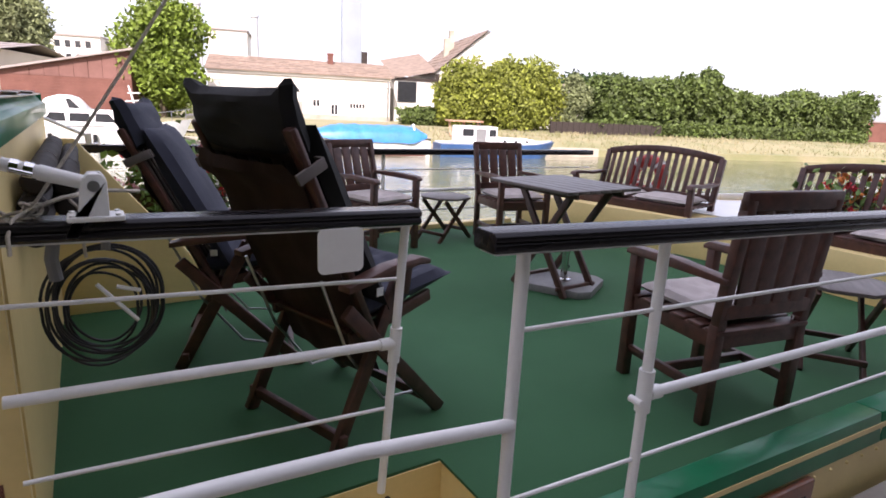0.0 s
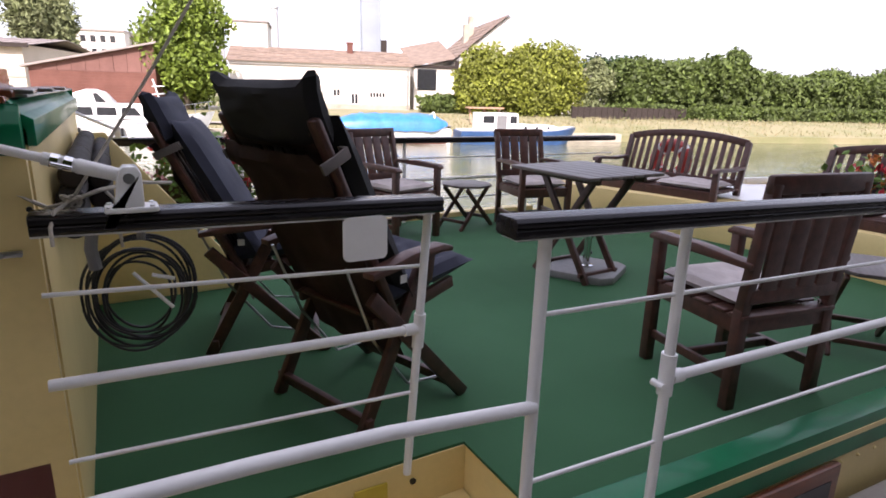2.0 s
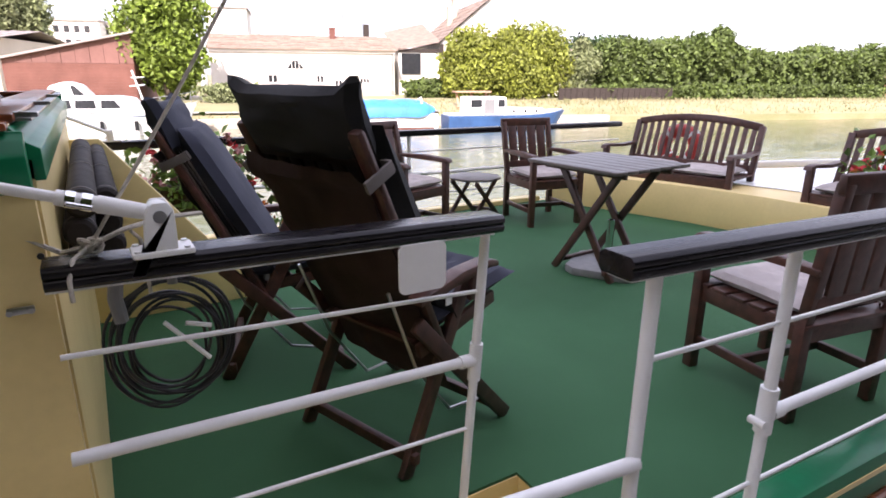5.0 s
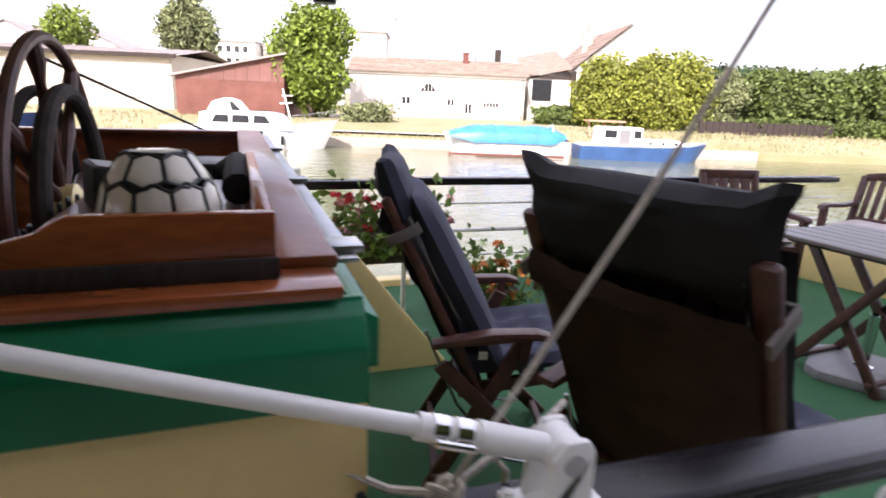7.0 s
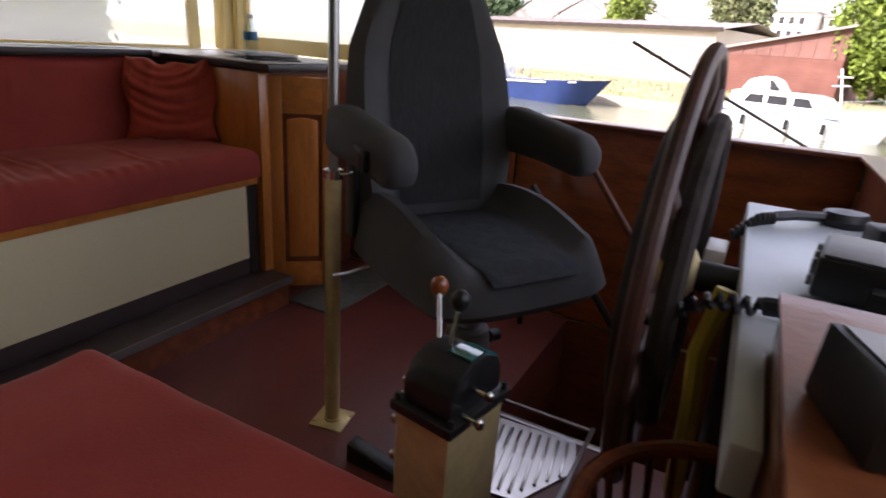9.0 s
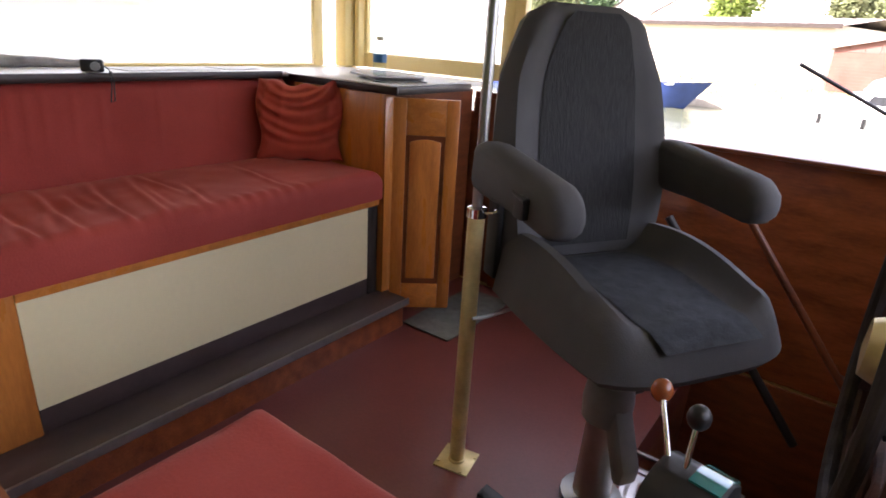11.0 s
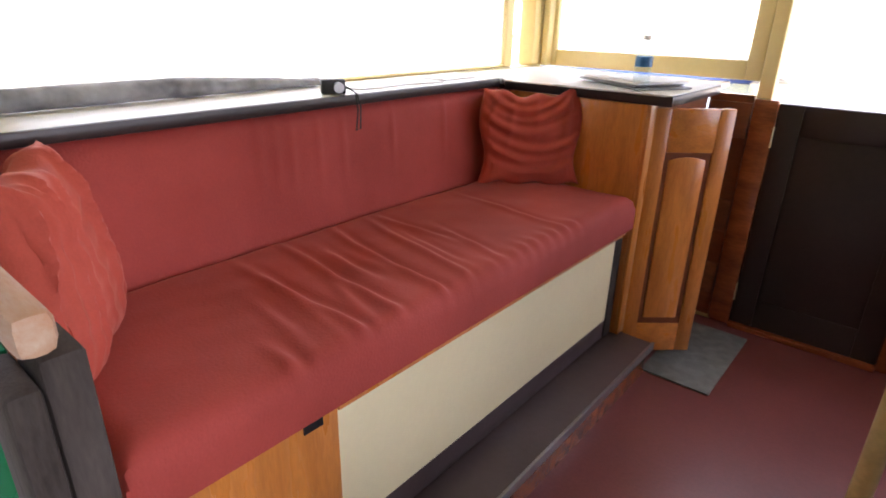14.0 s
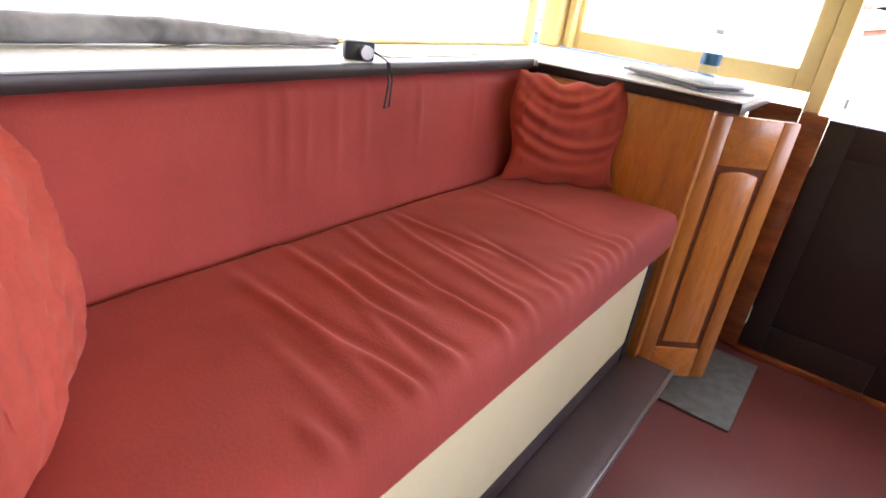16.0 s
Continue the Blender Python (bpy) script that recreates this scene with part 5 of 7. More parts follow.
def build_corner():
    # corner cupboard with counter and an ajar panelled door
    c = thing("corner_cupboard", Matrix(), "varnished wooden corner cupboard with its panelled door ajar", "cupboard")
    bm = B()
    box(bm, -2.64, -2.098, 3.700, 3.7185, 0.456, 1.318, 0.002)
    part("side_panel", bm, OAK, c)
    bm = B()
    box(bm, -2.0975, -2.084, 3.700, 3.756, 0.456, 1.318, 0.002)
    part("face_strip", bm, OAK, c)
    bm = B()
    box(bm, -2.92, -2.10, 3.72, 4.34, 0.33, 1.318)
    part("body", bm, MAHOGD, c)
    # door leaf hinged at its near edge
    a, b = Vector((-2.092, 3.755, 0)), Vector((-1.887, 3.938, 0))
    L = (b - a).length
    dm = Matrix.Translation((a.x, a.y, 0.365)) @ Matrix.Rotation(math.atan2(b.y - a.y, b.x - a.x), 4, 'Z')
    H = 0.94
    door = None
    for k, (nm, r, mt) in enumerate((("door", (0.0, 0.055, 0, H), OAK), ("stile", (L - 0.055, L, 0, H), OAK), ("rail", (0.055, L - .055, 0, 0.12), OAKH), ("rail", (0.055, L - .055, H - .15, H), OAKH))):
        bm = B()
        box(bm, r[0], r[1], -0.011, 0.011, r[2], r[3], 0.004, dm)
        p = part(nm, bm, mt, door or c)
        door = door or p
    bm = B()
    box(bm, 0.054, L - .054, -0.004, 0.004, 0.12, H - .15, 0, dm)
    part("panel", bm, MAHOGD, door)
    bm = B()
    ax, bx, z0, z1 = 0.072, L - .072, 0.145, H - .165
    pts = [(ax, z0), (bx, z0), (bx, z1 - .012)] + [(bx + (ax - bx) * f, z1 - .012 + .012 * math.sin(math.pi * f)) for f in (.2, .4, .6, .8)] + [(ax, z1 - .012)]
    prism(bm, pts, 'y', -0.010, 0.006, 0.006)
    bmesh.ops.transform(bm, matrix=dm, verts=bm.verts[:])
    part("raised_field", bm, OAK, door)
    bm = B()
    box(bm, -2.93, -2.031, 3.702, 4.355, 1.335, 1.356, 0.003)
    box(bm, -2.66, -2.031, 3.664, 3.7015, 1.3525, 1.3565, 0.001)
    part("top", bm, WHITE, c, "pale counter top")
    bm = B()
    box(bm, -2.03, -2.018, 3.702, 4.20, 1.320, 1.352, 0.002)
    box(bm, -2.665, -2.018, 3.690, 3.7015, 1.320, 1.352, 0.002)
    part("edge", bm, BLACKDOOR, c, "black edging")
    bm = B()
    box(bm, -2.44, -2.012, 3.66, 4.16, 1.3565, 1.359, 0.0)
    solid("counter_sheet", bm, PAPER, "white plastic sheet lying on the counter", "sheet")
    # papers, folders, bottle on the counter
    rng = random.Random(2)
    for k in range(3):
        m = pose(-2.23 + rng.uniform(-.02, .02), 3.86 + rng.uniform(-.02, .02), 1.3595 + k * .0095, 0, 0, -28 + rng.uniform(-7, 7))
        t = thing("ring_binder", m, "grey ring binder lying flat on the counter", "binder", "binders")
        bm = B()
        box(bm, -0.15, 0.15, -0.11, 0.11, 0.0, 0.008, 0.002)
        part("cover", bm, GREYP if k < 2 else PAPER, t)
        bm = B()
        box(bm, -0.14, 0.146, -0.105, 0.112, 0.002, 0.006)
        part("pages", bm, PAPER, t)
    t = thing("water_bottle", Matrix.Translation((-2.142, 3.722, 1.3595)), "clear plastic water bottle with blue label", "bottle")
    bm = B()
    R = 0.027
    lathe(bm, [(0.0, 0.004), (R * .8, 0.0), (R, 0.008), (R, 0.03), (R * .93, 0.036), (R, 0.042), (R, 0.06), (R * .93, 0.066), (R, 0.072), (R, 0.115), (R * .8, 0.135), (R * .42, 0.152), (R * .42, 0.16)], 20)
    part("bottle", bm, BOTTLE, t)
    bm = B()
    lathe(bm, [(R + .0006, 0.076), (R + .0006, 0.108)], 20)
    part("label", bm, LABELB, t, "blue and white label")
    bm = B()
    lathe(bm, [(R * .5, 0.158), (R * .5, 0.172), (0.0, 0.173)], 16)
    part("cap", bm, WHITE_P, t)
    # small camera with strap and papers on the window shelf
    t = thing("pocket_camera", pose(-2.705, 2.885, 1.3625, 0, 0, 60), "small black camera with wrist strap on the window shelf", "camera")
    bm = B()
    box(bm, -0.035, 0.035, -0.014, 0.014, 0, 0.042, 0.006)
    part("body", bm, BLACKP, t)
    bm = B()
    rod(bm, (0.012, -0.014, 0.02), (0.012, -0.032, 0.02), 0.015, seg=16)
    part("lens", bm, DULL, t)
    bm = B()
    tube(bm, [(0.036, 0, 0.02), (0.05, -0.02, 0.012), (0.056, -0.045, 0.006), (0.058, -0.06, -0.04), (0.05, -0.066, -0.095), (0.062, -0.066, -0.09), (0.066, -0.06, -0.03), (0.06, -0.045, 0.006)], 0.0025, 6)
    part("strap", bm, BLACKP, t)
    for k, (x, y, a, w) in enumerate(((-2.79, 3.10, 5, .10), (-2.78, 3.28, -8, .10), (-2.80, 3.5, 3, .09))):
        bm = B()
        box(bm, -0.07, 0.07, -w, w, 0, 0.003, 0, pose(x, y, 1.3625 + .0003 * k, 0, 0, a))
        solid("paper_sheet", bm, PAPER, "white papers lying on the window shelf", "paper", group="papers")
    # rolled patterned cover lying along the window
    bm = B()
    N = 40
    ring = []
    for i in range(N + 1):
        y = 1.96 + 1.02 * i / N
        k = 1 - .55 * max(0, (i / N - .55) / .45)
        ring.append([bm.verts.new((-2.895 + .026 * math.cos(a) + .004 * noise.noise(Vector((i * .3, 1, 0))), y, 1.364 + k * (.026 + .026 * math.sin(a)) + .003 * noise.noise(Vector((i * .4, a, 3))))) for a in np.linspace(0, 2 * math.pi, 13)[:-1]])
    for a, b in zip(ring, ring[1:]):
        for j in range(12):
            bm.faces.new((a[j], a[(j + 1) % 12], b[(j + 1) % 12], b[j]))
    bm.faces.new(ring[0][::-1])
    bm.faces.new(ring[-1])
    bmesh.ops.recalc_face_normals(bm, faces=bm.faces[:])
    solid("rolled_cover", bm, COVERM, "grey and white patterned cover rolled up along the window", "cover")
    draped_pillow(pose(-2.452, 3.565, 1.010, -9, 0, 40), 0.365, 0.345, 0.085, 0.4, "red velvet pillow leaning in the sofa corner", REDV2)
    draped_pillow(pose(-2.425, 2.085, 1.003, -12, 0, 149), 0.37, 0.365, 0.11, 2.2, "bright red velvet pillow leaning on the sofa end", REDV2, swag=0.35, pulls=7, amp=0.03, reach=1.6, flare=0.22)


def build_valance():
    rng = random.Random(4)
    v = thing("valance", Matrix(), "dark green scalloped canvas valance under the roof", "valance")
    for k in range(8, 12):
        y = 2.1 + k * .19
        bm = B()
        pts = [(y + .185 * i / 8, 1.80 - .035 * math.sin(math.pi * i / 8)) for i in range(9)] + [(y + .185, 1.87), (y, 1.87)]
        prism(bm, pts, 'x', -2.925, -2.92)
        part("scallop", bm, GREEN, v)
    for k in range(5):
        x = -2.86 + k * .19
        bm = B()
        pts = [(x + .185 * i / 8, 1.79 - .035 * math.sin(math.pi * i / 8)) for i in range(9)] + [(x + .185, 1.86), (x, 1.86)]
        prism(bm, pts, 'y', 4.365, 4.37)
        part("scallop", bm, GREEN, v)


def build_far_door():
    d = thing("door_1", Matrix(), "closed dark brown-black wooden half door on the far side", "door", kind="structure")
    bm = B()
    box(bm, -1.835, -1.30, 4.36, 4.39, 0.335, 1.29, 0.004)
    part("leaf", bm, BLACKDOOR, d)
    for x0, x1, z0, z1 in ((-1.835, -1.75, 0.335, 1.29), (-1.385, -1.30, 0.335, 1.29), (-1.749, -1.386, 0.335, 0.47), (-1.749, -1.386, 1.17, 1.29)):
        bm = B()
        box(bm, x0, x1, 4.352, 4.359, z0 + .001, z1 - .001, 0.002)
        part("panel_strip", bm, BLACKDOOR, d)
    bm = B()
    box(bm, -1.41, -1.32, 4.344, 4.351, 1.13, 1.15, 0.004)
    tube(bm, [(-1.33, 4.34, 1.14), (-1.34, 4.315, 1.142), (-1.43, 4.31, 1.145)], 0.006, 8)
    part("door_handle", bm, STEEL, d, "chrome lever handle")
    for z in (0.45, 1.12):
        bm = B()
        rod(bm, (-1.842, 4.345, z), (-1.842, 4.345, z + .08), 0.008)
        part("hinge", bm, BRASS, d, "brass hinge")
    bm = B()
    box(bm, -1.925, -1.837, 4.335, 4.41, 0.335, 1.30, 0.005)
    box(bm, -1.298, -1.215, 4.335, 4.41, 0.335, 1.215, 0.005)
    box(bm, -1.838, -1.297, 4.33, 4.42, 0.321, 0.345, 0.004)
    box(bm, -1.93, -1.21, 4.395, 4.425, 0.10, 1.20)
    struct("door_frame_far", bm, MAHOG, "varnished wooden frame of the far door", "door frame")
    bm = B()
    for z in (0.45, 0.74, 1.14):
        box(bm, -2.095, -1.93, 4.345, 4.366, z, z + .14, 0.004)
    box(bm, -2.095, -1.93, 4.355, 4.375, 0.34, 1.31)
    struct("panelling_corner", bm, MAHOGD, "dark panelled wood beside the far door", "panelling")
    bm = B()
    box(bm, -1.99, -1.735, 3.74, 4.26, 0.321, 0.329, 0.003)
    solid("doormat", bm, MATG, "small grey doormat lying by the far door", "mat")


def build_helm():
    # roof pole: brass lower tube with steel upper tube
    p = thing("roof_pole", Matrix.Translation((-1.279, 3.174, 0.32)), "brass and steel pole on a square brass foot", "pole")
    bm = B()
    box(bm, -0.055, 0.055, -0.055, 0.055, 0.0, 0.005, 0.001, Matrix.Rotation(radians(12), 4, 'Z'))
    for sx in (-1, 1):
        for sy in (-1, 1):
            rod(bm, (sx * .04, sy * .04, 0.005), (sx * .04, sy * .04, 0.008), 0.006)
    part("foot_plate", bm, BRASS, p)
    bm = B()
    lathe(bm, [(0.026, 0.005), (0.026, 0.012), (0.023, 0.014), (0.023, 0.80)], 14)
    part("lower_tube", bm, BRASS, p)
    bm = B()
    lathe(bm, [(0.027, 0.79), (0.027, 0.815), (0.014, 0.82)], 16)
    tube(bm, [(0.027, 0, 0.805), (0.05, 0.0, 0.81), (0.055, 0.012, 0.812), (0.045, 0.018, 0.81)], 0.004, 6)
    part("collar", bm, STEEL, p)
    bm = B()
    rod(bm, (0, 0, 0.81), (0, 0, 1.68), 0.014, seg=16)
    part("upper_tube", bm, DULL, p)
    # helm seat
    S = Matrix.Translation((-0.893, 3.303, 0.325)) @ Matrix.Rotation(radians(-31), 4, 'Z') @ Matrix.Diagonal((1.05, 1.03, 0.99, 1))
    s = thing("helm_chair", S, "grey upholstered helm seat with armrests on a steel pedestal", "chair")
    bm = B()
    lathe(bm, [(0.085, 0), (0.085, 0.012), (0.052, 0.02), (0.045, 0.30), (0.05, 0.31), (0.05, 0.33), (0.035, 0.335), (0.035, 0.58)], 20)
    part("pedestal", bm, DULL, s)
    bm = B()
    lathe(bm, [(0.05, 0.27), (0.062, 0.28), (0.066, 0.34), (0.058, 0.40), (0.046, 0.41)], 20)
    prism(bm, [(0.02, 0.39), (0.055, 0.36), (0.125, 0.20), (0.12, 0.15), (0.09, 0.14), (0.03, 0.28)], 'y', -0.028, 0.028, 0.01)
    part("pedestal_clamp", bm, GREYP, s)
    bm = B()
    rod(bm, (-0.03, 0.05, 0.33), (-0.03, 0.12, 0.33), 0.008)
    rod(bm, (-0.03, 0.10, 0.33), (-0.03, 0.13, 0.33), 0.02)
    part("clamp_knob", bm, BLACKP, s)
    bm = B()
    box(bm, -0.20, 0.19, -0.19, 0.19, 0.55, 0.600, 0.015)
    part("seat_pan", bm, BLACKP, s)
    # seat cushion with raised side bolsters
    bm = B()
    N, M = 24, 24
    g, lo = [], []
    for i in range(N + 1):
        r1, r2 = [], []
        for j in range(M + 1):
            u, v = i / N, 2 * j / M - 1
            wv = 0.275 * (1 - 0.07 * u ** 3) * (1 - .08 * (1 - u) ** 2)
            x = -0.22 + 0.50 * u - 0.05 * abs(v) ** 4 * u
            bol = 0.098 * min(1, max(0, (abs(v) - .52) / .26)) ** 1.5 * (1 - 0.70 * u ** 2)
            edge = min(1, (1 - abs(v)) / .20) ** .5 * min(1, (1 - u) / .14) ** .5
            z = 0.655 + 0.035 * math.sin(math.pi * min(1, u + .2)) + bol + 0.03 * u
            zl = 0.570 + 0.004 * u
            r1.append(bm.verts.new((x, v * wv, zl + 0.02 + (z - zl - 0.02) * edge)))
            r2.append(bm.verts.new((x * .96, v * wv * .93, zl)))
        g.append(r1)
        lo.append(r2)
    for i in range(N):
        for j in range(M):
            bm.faces.new((g[i][j], g[i + 1][j], g[i + 1][j + 1], g[i][j + 1]))
    for i in range(N):
        for j in (0, M):
            q = (g[i][j], g[i + 1][j], lo[i + 1][j], lo[i][j])
            bm.faces.new(q if j else q[::-1])
    for j in range(M):
        for i in (0, N):
            q = (g[i][j], g[i][j + 1], lo[i][j + 1], lo[i][j])
            bm.faces.new(q[::-1] if i else q)
    seat = part("seat", bm, SEATG, s, smooth=50)
    bm = B()
    gg = [[bm.verts.new((-0.20 + 0.47 * u, v * 0.145 * (1 - .1 * u), 0.659 + 0.035 * math.sin(math.pi * min(1, u + .2)) + 0.03 * u - .030 * max(0, u - .88) / .12)) for v in np.linspace(-1, 1, 9)] for u in np.linspace(0, 1, 17)]
    for a, b in zip(gg, gg[1:]):
        for j in range(8):
            bm.faces.new((a[j], b[j], b[j + 1], a[j + 1]))
    part("seat_inset", bm, SEATB, seat, "blue-grey woven seat panel", smooth=50)
    # backrest
    def back(bm, wb, ins, zs, off):
        N, M = 26, 22
        fr, bk = [], []
        for i in range(N + 1):
            f = i / N
            z = zs[0] + (zs[1] - zs[0]) * f
            width = wb * (0.86 + 0.20 * math.sin(math.pi * min(1, f * .9 + .12)) - 0.20 * max(0, f - .72) / .28)
            if f > .93:
                width *= 1 - 0.30 * ((f - .93) / .07) ** 2
            r1, r2 = [], []
            for j in range(M + 1):
                v = 2 * j / M - 1
                bol = 0.06 * max(0, (abs(v) - .5) / .5) ** 1.6 * math.sin(math.pi * min(1, f + .1)) if not ins else 0
                e = min(1, (1 - abs(v)) / .12) ** .5 * min(1, (1 - f) / .06) ** .5 * min(1, f / .05 + .01) ** .5
                x0 = -0.235 - 0.13 * (z - 0.6)
                r1.append(bm.verts.new((x0 + off + (0.05 + 0.012 * math.cos(f * 5) + bol) * (e if not ins else 1), v * width, z)))
                r2.append(bm.verts.new((x0 - 0.055 * e, v * width, z)))
            fr.append(r1)
            bk.append(r2)
        for i in range(N):
            for j in range(M):
                bm.faces.new((fr[i][j], fr[i][j + 1], fr[i + 1][j + 1], fr[i + 1][j]))
                if not ins:
                    bm.faces.new((bk[i][j], bk[i + 1][j], bk[i + 1][j + 1], bk[i][j + 1]))
        if not ins:
            for i in range(N):
                for j in (0, M):
                    q = (fr[i][j], fr[i + 1][j], bk[i + 1][j], bk[i][j])
                    bm.faces.new(q)
            for j in range(M):
                for i in (0, N):
                    bm.faces.new((fr[i][j], fr[i][j + 1], bk[i][j + 1], bk[i][j]))
            bmesh.ops.recalc_face_normals(bm, faces=bm.faces[:])
    bm = B()
    back(bm, 0.24, False, (0.66, 1.335), 0.0)
    bk = part("backrest", bm, SEATG, s, smooth=50)
    bm = B()
    back(bm, 0.14, True, (0.72, 1.315), 0.006)
    part("back_inset", bm, SEATD, bk, "dark ribbed fabric panel", smooth=50)
    for sy in (-1, 1):
        bm = B()
        pr = [(-0.28, 0.87), (-0.27, 0.99), (-0.20, 1.0), (0.08, 0.965), (0.125, 0.93), (0.125, 0.87), (0.09, 0.845), (-0.06, 0.86), (-0.20, 0.86)]
        cy = 0.254 if sy > 0 else -0.282
        prism(bm, pr, 'y', cy - 0.04, cy + 0.04, 0.026)
        a = part("armrest", bm, SEATG, s, smooth=60)
        bm = B()
        bar(bm, (-0.25, sy * .245, 0.62), (-0.25, sy * .245, 0.90), 0.02, 0.06, 0.006)
        part("arm_bracket", bm, BLACKP, s)
    bm = B()
    box(bm, -0.012, 0.028, -0.340, -0.3225, 0.875, 0.925, 0.004)
    rod(bm, (-0.018, -0.338, 0.928), (0.03, -0.338, 0.920), 0.0045)
    part("arm_lever", bm, BLACKP, s)
    bm = B()
    tube(bm, [(-0.15, -0.1, 0.59), (-0.15, -0.30, 0.55), (-0.15, -0.34, 0.55)], 0.005, 6)
    part("height_lever", bm, DULL, s)
    # wheel: two rims joined by turned spokes
    w = thing("steering_wheel", Matrix.Translation((-0.38, 3.08, 1.10)), "dark wooden ship's wheel with brass hub and turned spokes", "steering wheel")
    for R, x, rr in ((0.40, 0.0, 0.015), (0.28, 0.03, 0.020), (0.28, -0.03, 0.014)):
        bm = B()
        tube(bm, [(x, R * math.cos(a), R * math.sin(a)) for a in np.linspace(0, 2 * math.pi, 56)[:-1]], rr, 10, True)
        part("rim", bm, TEAK if R > .3 else GREYWOOD, w)
    bm = B()
    lathe(bm, [(0.0, -0.05), (0.05, -0.045), (0.06, -0.02), (0.06, 0.03), (0.03, 0.05), (0, 0.055)], 20, Matrix.Rotation(radians(90), 4, 'Y'))
    part("hub", bm, BRASS, w, "brass hub")
    for k in range(8):
        a = 2 * math.pi * k / 8 + .2
        bm = B()
        mm = Matrix.Rotation(a, 4, 'X') @ Matrix.Translation((0, 0, 0.05))
        lathe(bm, [(0.010, 0), (0.016, 0.05), (0.011, 0.09), (0.018, 0.16), (0.012, 0.22), (0.012, 0.26), (0.020, 0.30), (0.016, 0.345)], 10, mm)
        part("spoke", bm, TEAK, w)
    bm = B()
    rod(bm, (-0.02, 0, 0), (0.40, 0, 0), 0.03, seg=14)
    rod(bm, (0.16, 0, -0.01), (0.18, 0, -0.77), 0.045, seg=14)
    part("column", bm, BLACKP, w)
    # engine control stand
    g = thing("engine_control", pose(-0.565, 2.535, 0.335, 0, 0, -10) @ Matrix.Diagonal((.86, .86, 1, 1)), "brass engine control stand with two ball-topped levers", "control stand")
    bm = B()
    box(bm, -0.05, 0.05, -0.07, 0.07, -0.015, 0.70, 0.004)
    part("stand", bm, BRASS, g)
    bm = B()
    box(bm, -0.058, 0.058, -0.078, 0.078, 0.701, 0.716, 0.004)
    for sx in (-1, 1):
        for sy in (-1, 1):
            rod(bm, (sx * .05, sy * .068, 0.716), (sx * .05, sy * .068, 0.726), 0.006, 0.004, 8)
    part("collar", bm, BLACKP, g)
    bm = B()
    prism(bm, [(-0.065, 0.717), (0.065, 0.717), (0.065, 0.745), (0.05, 0.77), (0.02, 0.783), (-0.02, 0.783), (-0.05, 0.77), (-0.065, 0.745)], 'x', -0.045, 0.045, 0.006)
    part("head", bm, BLACKP, g)
    bm = B()
    prism(bm, [(-0.018, 0.786), (0.02, 0.786), (0.052, 0.772), (0.068, 0.745), (0.066, 0.744), (0.05, 0.769), (0.02, 0.7835), (-0.018, 0.7835)], 'x', 0.0, 0.04)
    part("dial", bm, TEALG, g, "teal glass dial")
    for x, tip, mt in ((-0.03, (-0.085, 0.06, 0.83), MAHOG), (-0.012, (-0.02, 0.03, 0.835), BLACKP)):
        bm = B()
        rod(bm, (x, 0.0, 0.77), tip, 0.004)
        lv = part("lever", bm, STEEL, g)
        bm = B()
        bmesh.ops.create_uvsphere(bm, u_segments=16, v_segments=10, radius=0.0155, matrix=Matrix.Translation(tip))
        part("ball", bm, mt, lv, smooth=60)
    for k in range(6):
        bm = B()
        z = 0.60 + k * .03
        s = -1 if k < 4 else 1
        rod(bm, (s * .05, -0.04 + .02 * (k % 2), z), (s * .075, -0.04 + .02 * (k % 2), z), 0.004)
        bmesh.ops.create_uvsphere(bm, u_segments=8, v_segments=6, radius=0.008, matrix=Matrix.Translation((s * .078, -0.04 + .02 * (k % 2), z)))
        part("linkage", bm, STEEL, g)
    for k in range(5):
        bm = B()
        a = k * 1.25
        bmesh.ops.create_uvsphere(bm, u_segments=8, v_segments=6, radius=0.006, matrix=Matrix.Translation((-0.047, -.055 + .025 * k, 0.74 + .01 * math.sin(a))))
        part("stud", bm, STEEL, g)
    # foot plate of ribbed aluminium, pedal and hatch edging
    t = thing("foot_grating", pose(-0.68, 3.33, 0.3215, 0, 0, 8), "ribbed aluminium foot plate on the floor", "foot plate")
    bm = B()
    prism(bm, [(-0.15, -0.17), (0.02, -0.17), (0.15, 0.02), (0.13, 0.15), (-0.15, 0.17)], 'z', 0.0, 0.006)
    part("plate", bm, ALU, t)
    for k in range(9):
        x = -0.13 + k * .03
        bm = B()
        bar(bm, (x, -0.15 + max(0, x) * 1.1, 0.009), (x, 0.13, 0.009), 0.010, 0.007, 0.002)
        part("rib", bm, ALU, t)
    bm = B()
    box(bm, -0.55, -0.535, 3.0, 3.6, 0.32, 0.332, 0.003)
    box(bm, -0.95, -0.55, 3.575, 3.59, 0.32, 0.332, 0.003)
    struct("trim_hatch", bm, EDGEM, "grey metal edging of the floor hatch", "trim")
    bm = B()
    prism(bm, [(-1.12, 0.321), (-0.92, 0.321), (-0.92, 0.34), (-1.12, 0.385)], 'y', 3.04, 3.09, 0.004)
    solid("foot_pedal", bm, BLACKP, "black foot pedal on the floor", "pedal")
